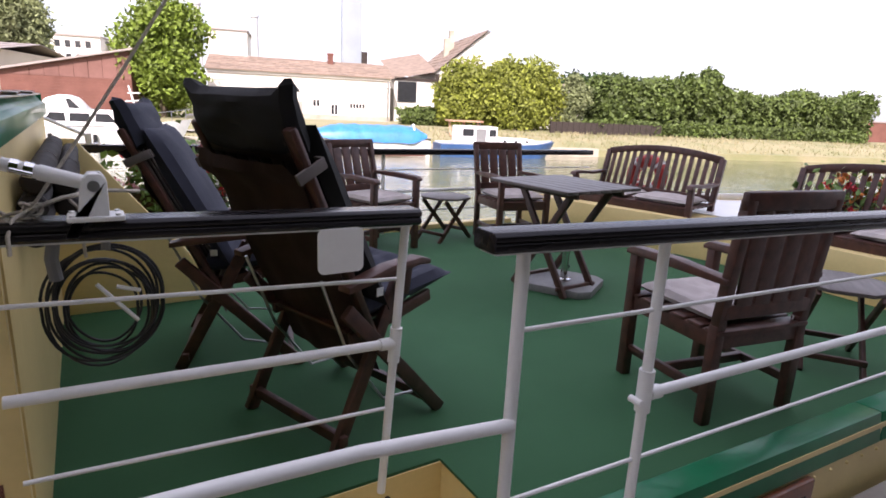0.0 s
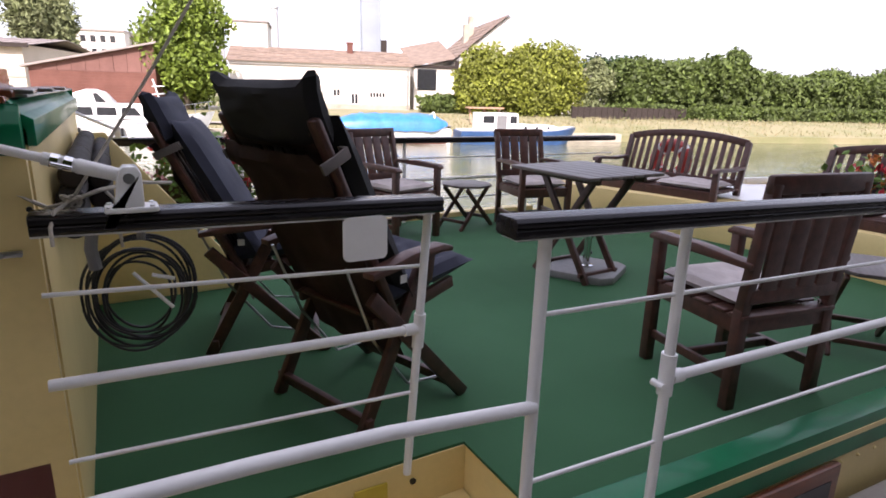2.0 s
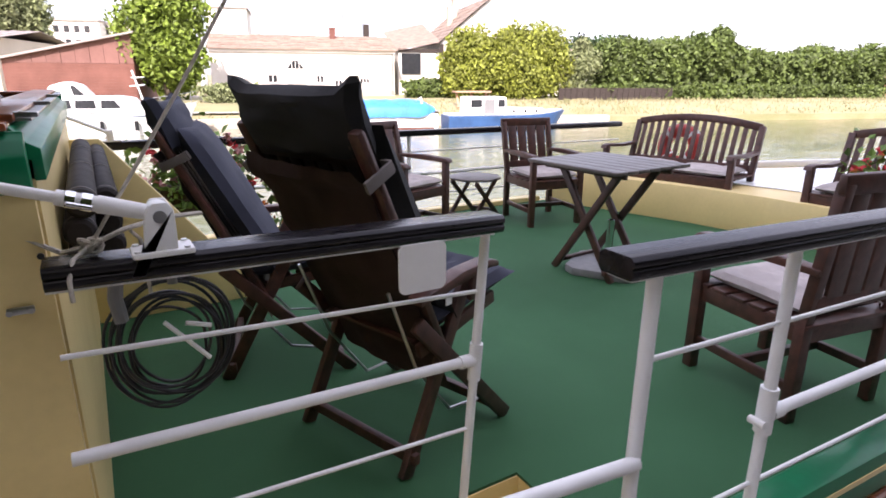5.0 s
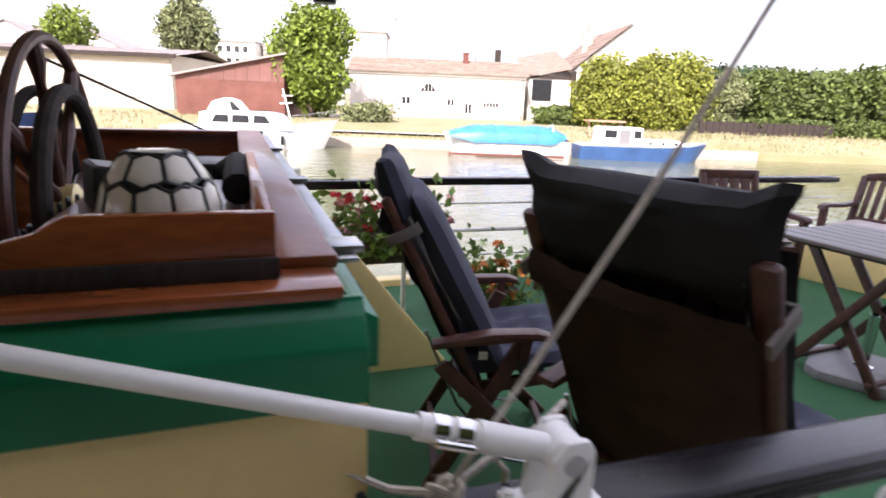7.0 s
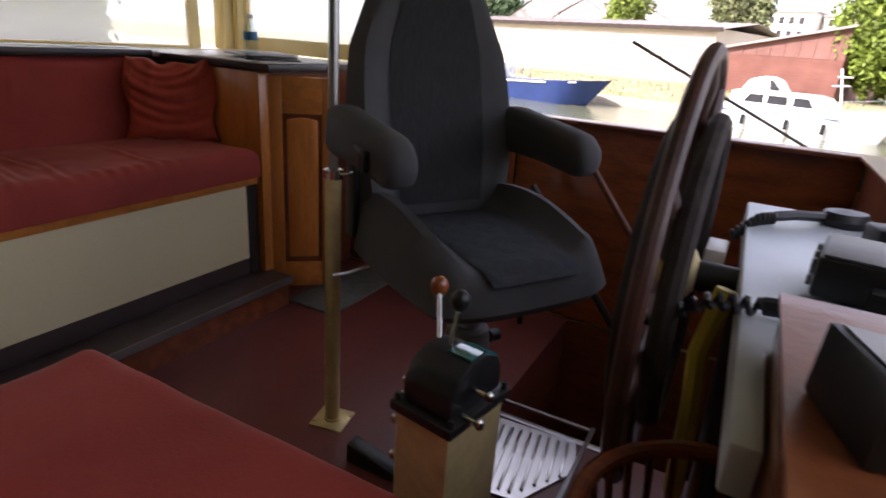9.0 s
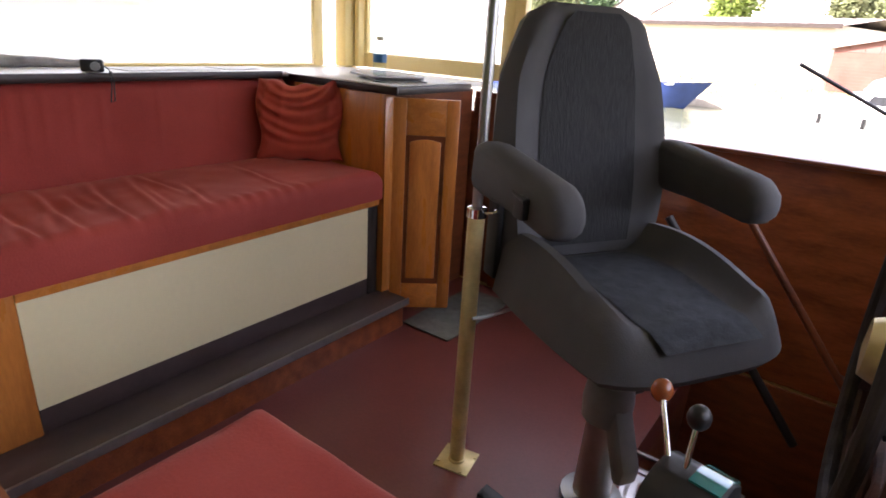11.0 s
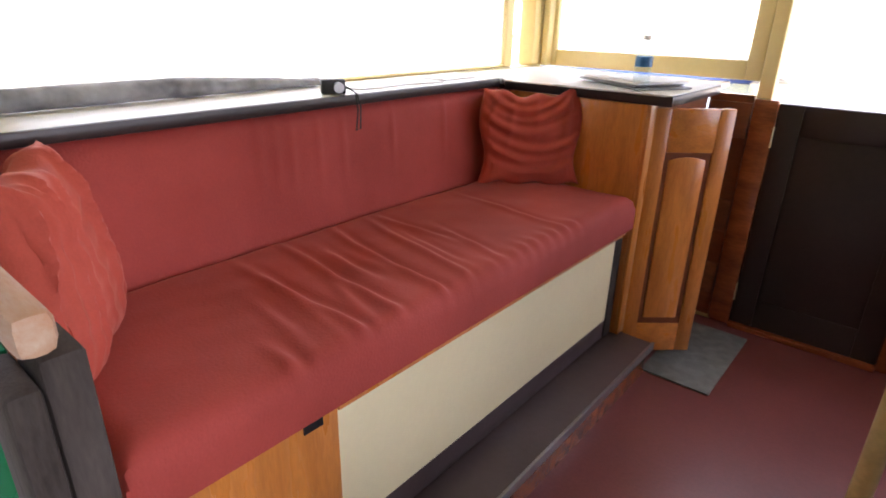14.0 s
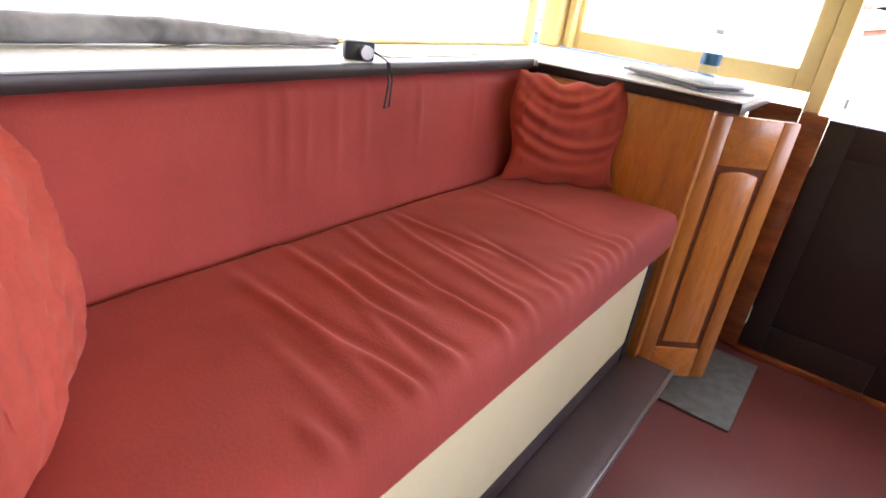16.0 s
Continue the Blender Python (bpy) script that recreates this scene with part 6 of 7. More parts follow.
    # hand rails of the companion stair on the far wall
    for a, b, r, mt, nm in (((-0.93, 4.30, 1.15), (-0.35, 4.30, 0.42), 0.014, MAHOGD, "dark wooden stair handrail on the far wall"), ((-1.05, 4.18, 0.95), (-0.45, 4.18, 0.20), 0.016, BLACKP, "black metal stair handrail")):
        bm = B()
        rod(bm, a, b, r)
        if mt is MAHOGD:
            rod(bm, (a[0] + .02, a[1], a[2] - .02), (a[0] + .02, a[1] + .07, a[2] - .02), 0.008)
            rod(bm, (b[0] - .02, b[1], b[2] + .02), (b[0] - .02, b[1] + .07, b[2] + .02), 0.008)
        else:
            rod(bm, (a[0] + .02, a[1], a[2] - .02), (a[0] + .02, a[1], 0.30), 0.012)
        solid("stair_handrail", bm, mt, nm, "handrail", group="stair handrails")
    # red cushioned box seat inside the near wall
    b = thing("box_seat", Matrix(), "box seat with rounded red velvet cushion inside the near wall", "seat")
    bm = B()
    box(bm, -1.20, -0.56, 2.058, 2.42, 0.32, 0.853, 0.006)
    part("box", bm, MAHOGD, b)
    bm = B()
    wavy_slab(bm, -1.225, -0.52, 2.058, 2.455, 0.855, 0.965, 40, 30, 0.008, [], 0.06)
    part("cushion", bm, REDV, b)
    # spindle-back chair tucked under the console
    c = thing("spindle_chair", pose(-0.205, 2.60, 0.32, 0, 0, 0), "round-backed wooden spindle chair tucked under the console", "chair")
    bm = B()
    lathe(bm, [(0.0, 0.36), (0.17, 0.36), (0.175, 0.375), (0.17, 0.39), (0.0, 0.392)], 24)
    part("seat", bm, TEAK, c)
    arc = [(0.19 * math.cos(a), 0.17 * math.sin(a), 0.60 + 0.02 * math.sin(a)) for a in np.linspace(radians(60), radians(300), 22)]
    bm = B()
    tube(bm, arc, 0.014, 10)
    part("back_rim", bm, MAHOG, c)
    for k in range(1, 21, 1):
        x, y, z = arc[k]
        bm = B()
        rod(bm, (x * .82, y * .82, 0.39), (x, y, z), 0.006, seg=8)
        part("spindle", bm, MAHOGD, c)
    for k in range(4):
        a = radians(45 + 90 * k)
        bm = B()
        rod(bm, (0.12 * math.cos(a), 0.12 * math.sin(a), 0.36), (0.17 * math.cos(a), 0.17 * math.sin(a), 0), 0.015, seg=10)
        part("leg", bm, TEAK, c)


def build_console():
    # console: wooden desk near, grey laminate top beyond
    c = thing("helm_console", Matrix(), "wooden helm console with grey laminate instrument top", "console")
    bm = B()
    prism(bm, [(-0.215, 1.05), (0.062, 1.05), (0.062, 1.205), (-0.215, 1.172)], 'y', 2.083, 2.70, 0.005)
    part("desk", bm, MAHOGD, c, "dark varnished sloping desk")
    bm = B()
    bar(bm, (-0.21, 2.085, 1.182), (-0.205, 2.70, 1.182), 0.026, 0.035, 0.008)
    part("desk_lip", bm, MAHOG, c)
    bm = B()
    prism(bm, [(-0.25, 2.48), (-0.22, 2.48), (-0.22, 2.702), (0.06, 2.702), (0.06, 3.60), (-0.27, 3.60)], 'z', 1.09, 1.15, 0.005)
    part("instrument_top", bm, CONSOLE, c, "grey-blue laminate top")
    bm = B()
    box(bm, 0.0, 0.06, 2.06, 3.60, 0.32, 1.05)
    part("front_panel", bm, MAHOGD, c)
    # tray box on the near cap
    t = thing("chart_tray", Matrix(), "open mahogany tray on the near coaming", "tray")
    bm = B()
    prism(bm, [(-0.218, 1.210), (0.065, 1.210), (0.065, 1.280), (-0.125, 1.280), (-0.150, 1.264), (-0.188, 1.254), (-0.212, 1.238), (-0.218, 1.222)], 'y', 2.050, 2.068, 0.003)
    part("side_board", bm, MAHOG, t)
    bm = B()
    box(bm, 0.046, 0.063, 2.069, 2.70, 1.218, 1.278, 0.003)
    part("end_board", bm, MAHOG, t)
    bm = B()
    box(bm, -0.22, 0.045, 2.069, 2.75, 1.206, 1.214)
    part("tray_floor", bm, MAHOGD, t)
    bm = B()
    box(bm, -0.235, 0.067, 2.043, 2.049, 1.2098, 1.233, 0.001)
    part("bottom_strip", bm, GREYWOOD, t, "dark weathered strip")
    # leaded glass dome lampshade
    l = thing("dome_lampshade", Matrix.Translation((-0.053, 2.155, 1.2145)), "leaded opal glass dome lampshade in the tray", "lampshade")
    R, Hh = 0.067, 0.112
    def sp(u, v):
        th = v * math.pi / 2
        return Vector((R * math.cos(u) * math.sin(th) ** .85 if v else 0, R * math.sin(u) * math.sin(th) ** .85 if v else 0, 0.014 + Hh * math.cos(th)))
    rings = [(0.0, 0.28, 5, 0.0), (0.30, 0.56, 8, 0.3), (0.58, 0.80, 10, 0.0), (0.82, 1.02, 10, 0.3)]
    lead = B()
    for v0, v1, n, ph in rings:
        for k in range(n):
            u0, u1 = 2 * math.pi * (k + ph) / n, 2 * math.pi * (k + 1 + ph) / n
            bm = B()
            if v0 == 0:
                if k:
                    bm.free()
                    continue
                pts = [sp(2 * math.pi * q / 5, v1) for q in range(5)]
            else:
                um = (u0 + u1) / 2
                pts = [sp(u0, v0 + .03), sp(um, v0 - .03), sp(u1, v0 + .03), sp(u1, v1 - .03), sp(um, v1 + .03), sp(u0, v1 - .03)]
            cen = sum(pts, Vector()) / len(pts)
            nn = Vector((cen.x, cen.y, cen.z * .8)).normalized()
            fr = [bm.verts.new(p.lerp(cen, .04)) for p in pts]
            ins = [bm.verts.new(p.lerp(cen, .3) + nn * .003) for p in pts]
            bk = [bm.verts.new(p.lerp(cen, .04) - nn * .004) for p in pts]
            q = len(pts)
            bm.faces.new(ins)
            bm.faces.new(bk[::-1])
            for a in range(q):
                bm.faces.new((fr[a], fr[(a + 1) % q], ins[(a + 1) % q], ins[a]))
                bm.faces.new((bk[a], bk[(a + 1) % q], fr[(a + 1) % q], fr[a]))
            bmesh.ops.recalc_face_normals(bm, faces=bm.faces[:])
            part("glass_pane", bm, SHELLG, l, smooth=60)
            for a in range(q):
                tube(lead, [pts[a], pts[(a + 1) % q]], 0.0023, 6)
    tube(lead, [(0.070 * math.cos(a), 0.070 * math.sin(a), 0.004) for a in np.linspace(0, 2 * math.pi, 40)[:-1]], 0.004, 6, True)
    part("lead_came", lead, BLACKP, l, "dark lead strips")
    # radio, display and microphones
    t = thing("display_unit", pose(-0.148, 2.455, 1.2145, 0, 0, 18), "black flat display unit with grey top", "display")
    bm = B()
    prism(bm, [(-0.042, 0.0), (0.050, 0.0), (0.044, 0.058), (-0.038, 0.070)], 'y', -0.050, 0.060, 0.005)
    part("case", bm, BLACKP, t)
    bm = B()
    prism(bm, [(-0.030, 0.0685), (0.036, 0.0588), (0.036, 0.0610), (-0.030, 0.0710)], 'y', -0.045, 0.050)
    part("screen", bm, GREYP, t, "grey screen")
    t = thing("marine_radio", pose(-0.06, 2.98, 1.151, 0, 0, -8), "black marine radio standing on the console", "radio")
    bm = B()
    box(bm, -0.10, 0.09, -0.08, 0.08, 0.012, 0.075, 0.006)
    part("case", bm, BLACKP, t)
    bm = B()
    box(bm, -0.095, 0.085, -0.075, 0.075, 0.0755, 0.079, 0.001)
    part("top_plate", bm, GREYP, t)
    for k in range(6):
        bm = B()
        box(bm, -0.108, -0.101, -0.07 + k * .024, -0.055 + k * .024, 0.025 + .02 * (k % 2), 0.04 + .02 * (k % 2), 0.001)
        part("button", bm, GREYP, t)
    bm = B()
    box(bm, -0.03, 0.03, -0.115, -0.081, 0.0, 0.05, 0.004)
    part("bracket", bm, BLACKP, t)
    t = thing("microphone", pose(-0.07, 3.50, 1.151, 0, 0, 25), "black radio microphone with coiled lead", "microphone")
    bm = B()
    lathe(bm, [(0.0, 0.0), (0.05, 0.0), (0.055, 0.015), (0.045, 0.032), (0.0, 0.036)], 18, Matrix.Diagonal((1, .8, 1, 1)))
    part("head", bm, BLACKP, t)
    bm = B()
    tube(bm, [(-0.04, 0, 0.016), (-0.12, -0.02, 0.02), (-0.17, -0.03, 0.016)], 0.012, 8)
    part("handle", bm, BLACKP, t)
    bm = B()
    tube(bm, [Vector((-0.17 - 0.11 * f, -0.03 - 0.05 * f, 0.012 - 0.06 * max(0, f - .4))) + Vector((0, 0.011 * math.cos(60 * f), 0.011 * math.sin(60 * f))) for f in np.linspace(0, 1, 90)], 0.0045, 5)
    part("coiled_lead", bm, BLACKP, t)
    t = thing("handset", pose(-0.13, 2.80, 1.151, 0, 0, 172), "black telephone handset with coiled lead", "handset")
    bm = B()
    tube(bm, [(-0.10, 0, 0.018), (-0.03, 0, 0.026), (0.06, 0, 0.022), (0.10, 0, 0.016)], 0.014, 8)
    part("grip", bm, BLACKP, t)
    bm = B()
    tube(bm, [Vector((0.10 + 0.18 * f, 0.03 * math.sin(3 * f), 0.014 - 0.13 * max(0, f - .35))) + Vector((0, 0.011 * math.cos(70 * f), 0.011 * math.sin(70 * f))) for f in np.linspace(0, 1, 100)], 0.0045, 5)
    part("coiled_lead", bm, BLACKP, t)
    bm = B()
    box(bm, -0.05, 0.05, -0.035, 0.035, 0, 0.05, 0.006, pose(0.0, 3.33, 1.151, 0, 0, 15))
    solid("compass_box", bm, BLACKP, "small black instrument box on the console", "instrument")
    bm = B()
    box(bm, -0.33, -0.29, 3.20, 3.30, 1.04, 1.12, 0.004)
    solid("switch_box", bm, WHITE_P, "small white switch box on the console edge", "switch")
    bm = B()
    tube(bm, [(-0.275, 2.98, 1.12), (-0.295, 2.96, 1.0), (-0.285, 2.95, 0.9), (-0.28, 2.96, 0.7)], 0.018, 8)
    solid("yellow_cloth", bm, YEL, "yellow plastic bottle sling hanging beside the console", "holder")
    bm = B()
    tube(bm, [(0.03, 2.42, 1.245), (0.03, 2.6, 1.25), (0.03, 2.78, 1.245), (-0.01, 2.95, 1.20)], 0.026, 10)
    solid("cloth", bm, BLACKF, "black cloth bundle lying in the tray", "cloth")
    # second awning strut, clamped to the far handrail
    w = thing("awning_strut", Matrix(), "thin dark strut clamped to the far handrail", "strut")
    bm = B()
    a, b = Vector((0.36, 4.95, 0.945)), Vector((-0.75, 4.2, 1.53))
    rod(bm, a.lerp(b, .22), b, 0.0065)
    part("tube", bm, BLACKP, w)
    bm = B()
    rod(bm, a, a.lerp(b, .24), 0.011)
    part("sleeve", bm, WHITE_P, w)
    bm = B()
    box(bm, 0.30, 0.42, 4.93, 5.0, 0.8905, 0.90, 0.003)
    box(bm, 0.34, 0.38, 4.93, 4.97, 0.90, 0.965, 0.005)
    part("bracket", bm, WHITE_P, w)
    # steel strip and hinges on the front edge of the coaming
    bm = B()
    box(bm, 0.137, 0.162, 2.10, 4.2, 1.206, 1.212, 0.001)
    for y in (2.12, 2.7, 3.4):
        box(bm, 0.13, 0.172, y, y + .05, 1.212, 1.222, 0.002)
    solid("hinge_strip", bm, DULL, "worn steel hinge strip along the front coaming", "hinge strip")
    # lamp hanging under the front roof edge
    l = thing("deck_lamp", Matrix.Translation((0.44, 4.30, 1.80)), "black deck lamp under the roof edge", "lamp")
    bm = B()
    lathe(bm, [(0.0, 0.0), (0.05, 0.0), (0.06, 0.02), (0.06, 0.06), (0.03, 0.09), (0.0, 0.09)], 16)
    part("housing", bm, BLACKP, l)
    bm = B()
    bar(bm, (0, 0, 0.085), (-0.05, 0.03, 0.21), 0.02, 0.02, 0.003)
    part("bracket", bm, BLACKP, l)


# ---- far bank: boats, buildings, trees ----


def hull_loft(bm, L, beam, sheer, depth, bow=0.35, stern=0.85, n=22):
    """A boat's hull along x (bow at +x), keel-side at z 0 and the deck edge above."""
    rows = []
    for i in range(n + 1):
        f = i / n
        x = -L / 2 + L * f
        k = stern + (1 - stern) * min(1, f / .3) if f < .3 else (1 if f < 1 - bow else max(0.0, 1 - ((f - 1 + bow) / bow) ** 2.2))
        top = depth + sheer * max(0, (f - .35) / .65) ** 2
        hb = beam / 2 * k
        rows.append([bm.verts.new((x - (0.10 * L * (1 - q)) * max(0, (f - .8) / .2), s * hb * (0.80 + .20 * q), -0.3 + (top + .3) * q)) for s, q in ((-1, 1), (-1, .55), (-1, 0), (1, 0), (1, .55), (1, 1))])
    for a, b in zip(rows, rows[1:]):
        for k in range(5):
            bm.faces.new((a[k], b[k], b[k + 1], a[k + 1]))
        bm.faces.new((a[5], b[5], b[0], a[0]))
    bm.faces.new(rows[0])
    bmesh.ops.remove_doubles(bm, verts=bm.verts[:], dist=0.002)
    bmesh.ops.recalc_face_normals(bm, faces=bm.faces[:])
    return bm


def cruiser():
    b = thing("motor_cruiser", far_pose(-9.0, -2.0, WATER_Z), "white motor cruiser with cabin moored at the far bank", "boat", "moored boats")
    bm = B()
    hull_loft(bm, 8.9, 2.7, 0.55, 1.0)
    part("hull", bm, WHITE, b)
    bm = B()
    rod(bm, (-4.3, -1.28, 0.82), (2.6, -1.30, 0.95), 0.03)
    part("rubbing_strake", bm, BLUEH, b)
    bm = B()
    prism(bm, [(-2.6, 0.98), (1.9, 1.15), (1.45, 1.72), (0.9, 1.82), (-2.0, 1.82), (-2.5, 1.75)], 'y', -0.95, 0.95, 0.06)
    cab = part("cabin", bm, WHITE, b)
    for x0, x1 in ((-1.9, -1.0), (-0.85, 0.05), (0.25, 1.15)):
        bm = B()
        prism(bm, [(x0, 1.27), (x1, 1.27), (x1 - (.28 if x1 > 1 else .04), 1.66), (x0 + (.25 if x0 < -1.5 else .04), 1.66)], 'y', -0.965, -0.945)
        part("cabin_window", bm, DARKGL, cab)
    bm = B()
    prism(bm, [(-2.2, 1.82), (-0.3, 1.82), (-0.75, 2.35), (-1.25, 2.5), (-1.9, 2.3)], 'y', -0.7, 0.7, 0.08)
    part("spray_hood", bm, WHITE, b, "white canvas hood")
    bm = B()
    prism(bm, [(-0.9, 1.88), (-0.42, 1.88), (-0.82, 2.32), (-1.0, 2.32)], 'y', -0.715, -0.695)
    part("hood_window", bm, DARKGL, b)
    bm = B()
    bar(bm, (2.0, 0, 1.3), (1.6, 0, 3.05), 0.12, 0.06)
    bar(bm, (1.5, -0.3, 2.3), (2.0, 0.3, 2.35), 0.1, 0.06)
    bar(bm, (1.55, 0, 2.7), (2.1, 0, 2.72), 0.25, 0.05)
    part("mast", bm, WHITE, b)
    bm = B()
    zz = lambda x: 1.0 + .55 * max(0, (x / 8.9 + .15) / .65) ** 2
    for x in (2.2, 2.9, 3.6, 4.2):
        hy = 1.3 * (1 - max(0, (x - 1.3) / 3.2) ** 2.2)
        rod(bm, (x, -hy, zz(x)), (x, -hy, zz(x) + .5), 0.018, seg=6)
    tube(bm, [(x, -1.3 * (1 - max(0, (x - 1.3) / 3.2) ** 2.2), zz(x) + .5) for x in (1.6, 2.2, 2.9, 3.6, 4.2, 4.4)], 0.018, 6)
    part("pulpit_rail", bm, DULL, b)
    for x in (-3.4, -1.6, 0.3, 1.8):
        bm = B()
        rod(bm, (x, -1.40, 0.25), (x, -1.40, 0.70), 0.10, 0.09, 10)
        part("fender", bm, BLACKP, b)


def covered_boat():
    b = thing("covered_boat", far_pose(4.5, -2.0, WATER_Z), "white boat under a bright blue tarpaulin", "boat", "moored boats")
    bm = B()
    hull_loft(bm, 6.8, 2.3, 0.35, 0.85)
    bmesh.ops.transform(bm, matrix=Matrix.Rotation(math.pi, 4, 'Z'), verts=bm.verts[:])
    part("hull", bm, WHITE, b)
    bm = B()
    prism(bm, [(-3.1, 0.02), (3.1, 0.02), (3.1, 0.16), (-3.1, 0.16)], 'y', -1.16, -1.10)
    part("boot_stripe", bm, REDPL, b, "rusty red waterline stripe")
    bm = B()
    N, M = 24, 12
    g = []
    for i in range(N + 1):
        x = -3.1 + 6.3 * i / N
        f = min(1, (i / N) / .22, (1 - i / N) / .12 + .05)
        g.append([bm.verts.new((x + .05 * noise.noise(Vector((i, j, 0))), 1.22 * math.cos(math.pi * j / M) * (.75 + .25 * f), 0.72 + 0.30 * (1 - f) + (0.25 + 0.85 * f) * math.sin(math.pi * j / M) ** .55 * (0.8 + .1 * noise.noise(Vector((i * .6, j * .5, 1)))) - .03 * (i % 5 == 0))) for j in range(M + 1)])
    for i in range(N):
        for j in range(M):
            bm.faces.new((g[i][j], g[i][j + 1], g[i + 1][j + 1], g[i + 1][j]))
    part("tarpaulin", bm, TARP, b, smooth=60)
    bm = B()
    tube(bm, [(2.4, -1.15, 0.8), (2.5, -0.7, 1.5), (2.6, 0, 1.7), (2.5, .7, 1.5), (2.4, 1.15, 0.8)], 0.05, 8)
    part("hoop", bm, WHITE, b)


def blue_boat():
    b = thing("small_cabin_boat", far_pose(12.2, -2.0, WATER_Z), "small white cabin boat with worn blue hull", "boat", "moored boats")
    bm = B()
    hull_loft(bm, 7.4, 2.3, 0.25, 0.72)
    part("hull", bm, BLUEH, b, "worn blue hull")
    bm = B()
    hull_loft(bm, 7.2, 2.15, 0.25, 0.80)
    for v in bm.verts:
        v.co.z = max(v.co.z, 0.7)
    part("deck", bm, WHITE, b)
    bm = B()
    box(bm, -2.6, -0.3, -0.8, 0.8, 0.7, 1.75, 0.06)
    cab = part("wheelhouse", bm, WHITE, b)
    bm = B()
    prism(bm, [(-0.3, 0.75), (2.4, 0.78), (2.0, 1.10), (-0.3, 1.15)], 'y', -0.7, 0.7, 0.05)
    part("cabin_trunk", bm, WHITE, b)
    for x0, x1, z0, z1 in ((-2.4, -1.75, 1.2, 1.6), (-0.8, -0.4, 1.2, 1.6)):
        bm = B()
        box(bm, x0, x1, -0.815, -0.795, z0, z1)
        part("wheelhouse_window", bm, DARKGL, cab)
    bm = B()
    box(bm, -1.6, -1.0, -0.815, -0.795, 0.8, 1.62)
    part("wheelhouse_door", bm, GREYP, cab)
    for x in (0.2, 0.9, 1.6):
        bm = B()
        rod(bm, (x, -0.71, 0.95), (x, -0.69, 0.95), 0.09)
        part("porthole", bm, DARKGL, b)


def blue_barge():
    b = thing("river_barge", far_pose(-26.5, -3.0, WATER_Z), "long navy hulled barge with white cabin moored upstream", "boat", "moored boats")
    bm = B()
    hull_loft(bm, 17, 3.6, 0.55, 1.0, 0.2)
    part("hull", bm, NAVYH, b)
    bm = B()
    tube(bm, [(-8, -1.82, 1.0), (2, -1.82, 1.02), (5, -1.8, 1.15), (7, -1.3, 1.32)], 0.05, 6)
    part("gunwale", bm, WHITE, b)
    bm = B()
    box(bm, -7.5, 0.5, -1.3, 1.3, 1.0, 2.0, 0.05)
    cab = part("cabin", bm, WHITE, b)
    bm = B()
    box(bm, -2.2, -0.8, -1.33, -1.29, 1.05, 2.25, 0.01)
    part("cabin_door", bm, OAK, cab, "varnished wooden cabin door")
    for x in (-1.95, -1.35):
        bm = B()
        box(bm, x, x + .4, -1.35, -1.331, 1.5, 2.1)
        part("door_pane", bm, DARKGL, cab)
    for x in (-6.5, -5, -3.6, -0.2):
        bm = B()
        box(bm, x, x + .6, -1.33, -1.29, 1.4, 1.8)
        part("cabin_window", bm, DARKGL, cab)
    bm = B()
    for c in (2.2, 3.1):
        tube(bm, [(c + .33 * math.cos(a), -0.9, 1.55 + .33 * math.sin(a)) for a in np.linspace(0, 6.28, 18)[:-1]], 0.025, 6, True)
    tube(bm, [(2.2, -0.9, 1.55), (2.6, -0.9, 1.6), (2.45, -0.9, 1.95), (2.9, -0.9, 2.0), (3.1, -0.9, 1.55)], 0.025, 6)
    part("bicycle", bm, DULL, b)


def small_window(parent, m, w, h, bars=2):
    bm = B()
    box(bm, -w / 2, w / 2, -0.02, 0.04, 0, h, 0, m)
    win = part("window", bm, DARKGL, parent)
    bm = B()
    for x in np.linspace(-w / 2, w / 2, bars + 1):
        box(bm, x - .04, x + .04, -0.05, 0.03, -.04, h + .04, 0, m)
    box(bm, -w / 2, w / 2, -0.05, 0.03, -0.10, -0.02, 0, m)
    part("frame_bars", bm, PLASTER2, win)


def tiled_roof(parent, m, L, run, rise, rows=9, mtl=None):
    """A pitched roof plane of stepped tile courses, rising away from the front."""
    bm = B()
    cols = int(L / 1.1)
    for r in range(rows):
        for k in range(cols):
            x0, x1 = -L / 2 + L * k / cols, -L / 2 + L * (k + 1) / cols
            y0, y1 = run * r / rows, run * (r + 1) / rows
            z0, z1 = rise * r / rows, rise * (r + 1) / rows
            j = noise.noise(Vector((k * .7, r * 1.3, L))) * .05
            f = [bm.verts.new(m @ Vector(p)) for p in ((x0, y0, z0 + .09 + j), (x1, y0, z0 + .09 + j), (x1, y1, z1 + .03 + j), (x0, y1, z1 + .03 + j), (x0, y0, z0 - .02), (x1, y0, z0 - .02))]
            bm.faces.new(f[:4])
            bm.faces.new((f[4], f[5], f[1], f[0]))
    return tagged(part("roof", bm, mtl or TILES, parent, smooth=0), kind="stuff")


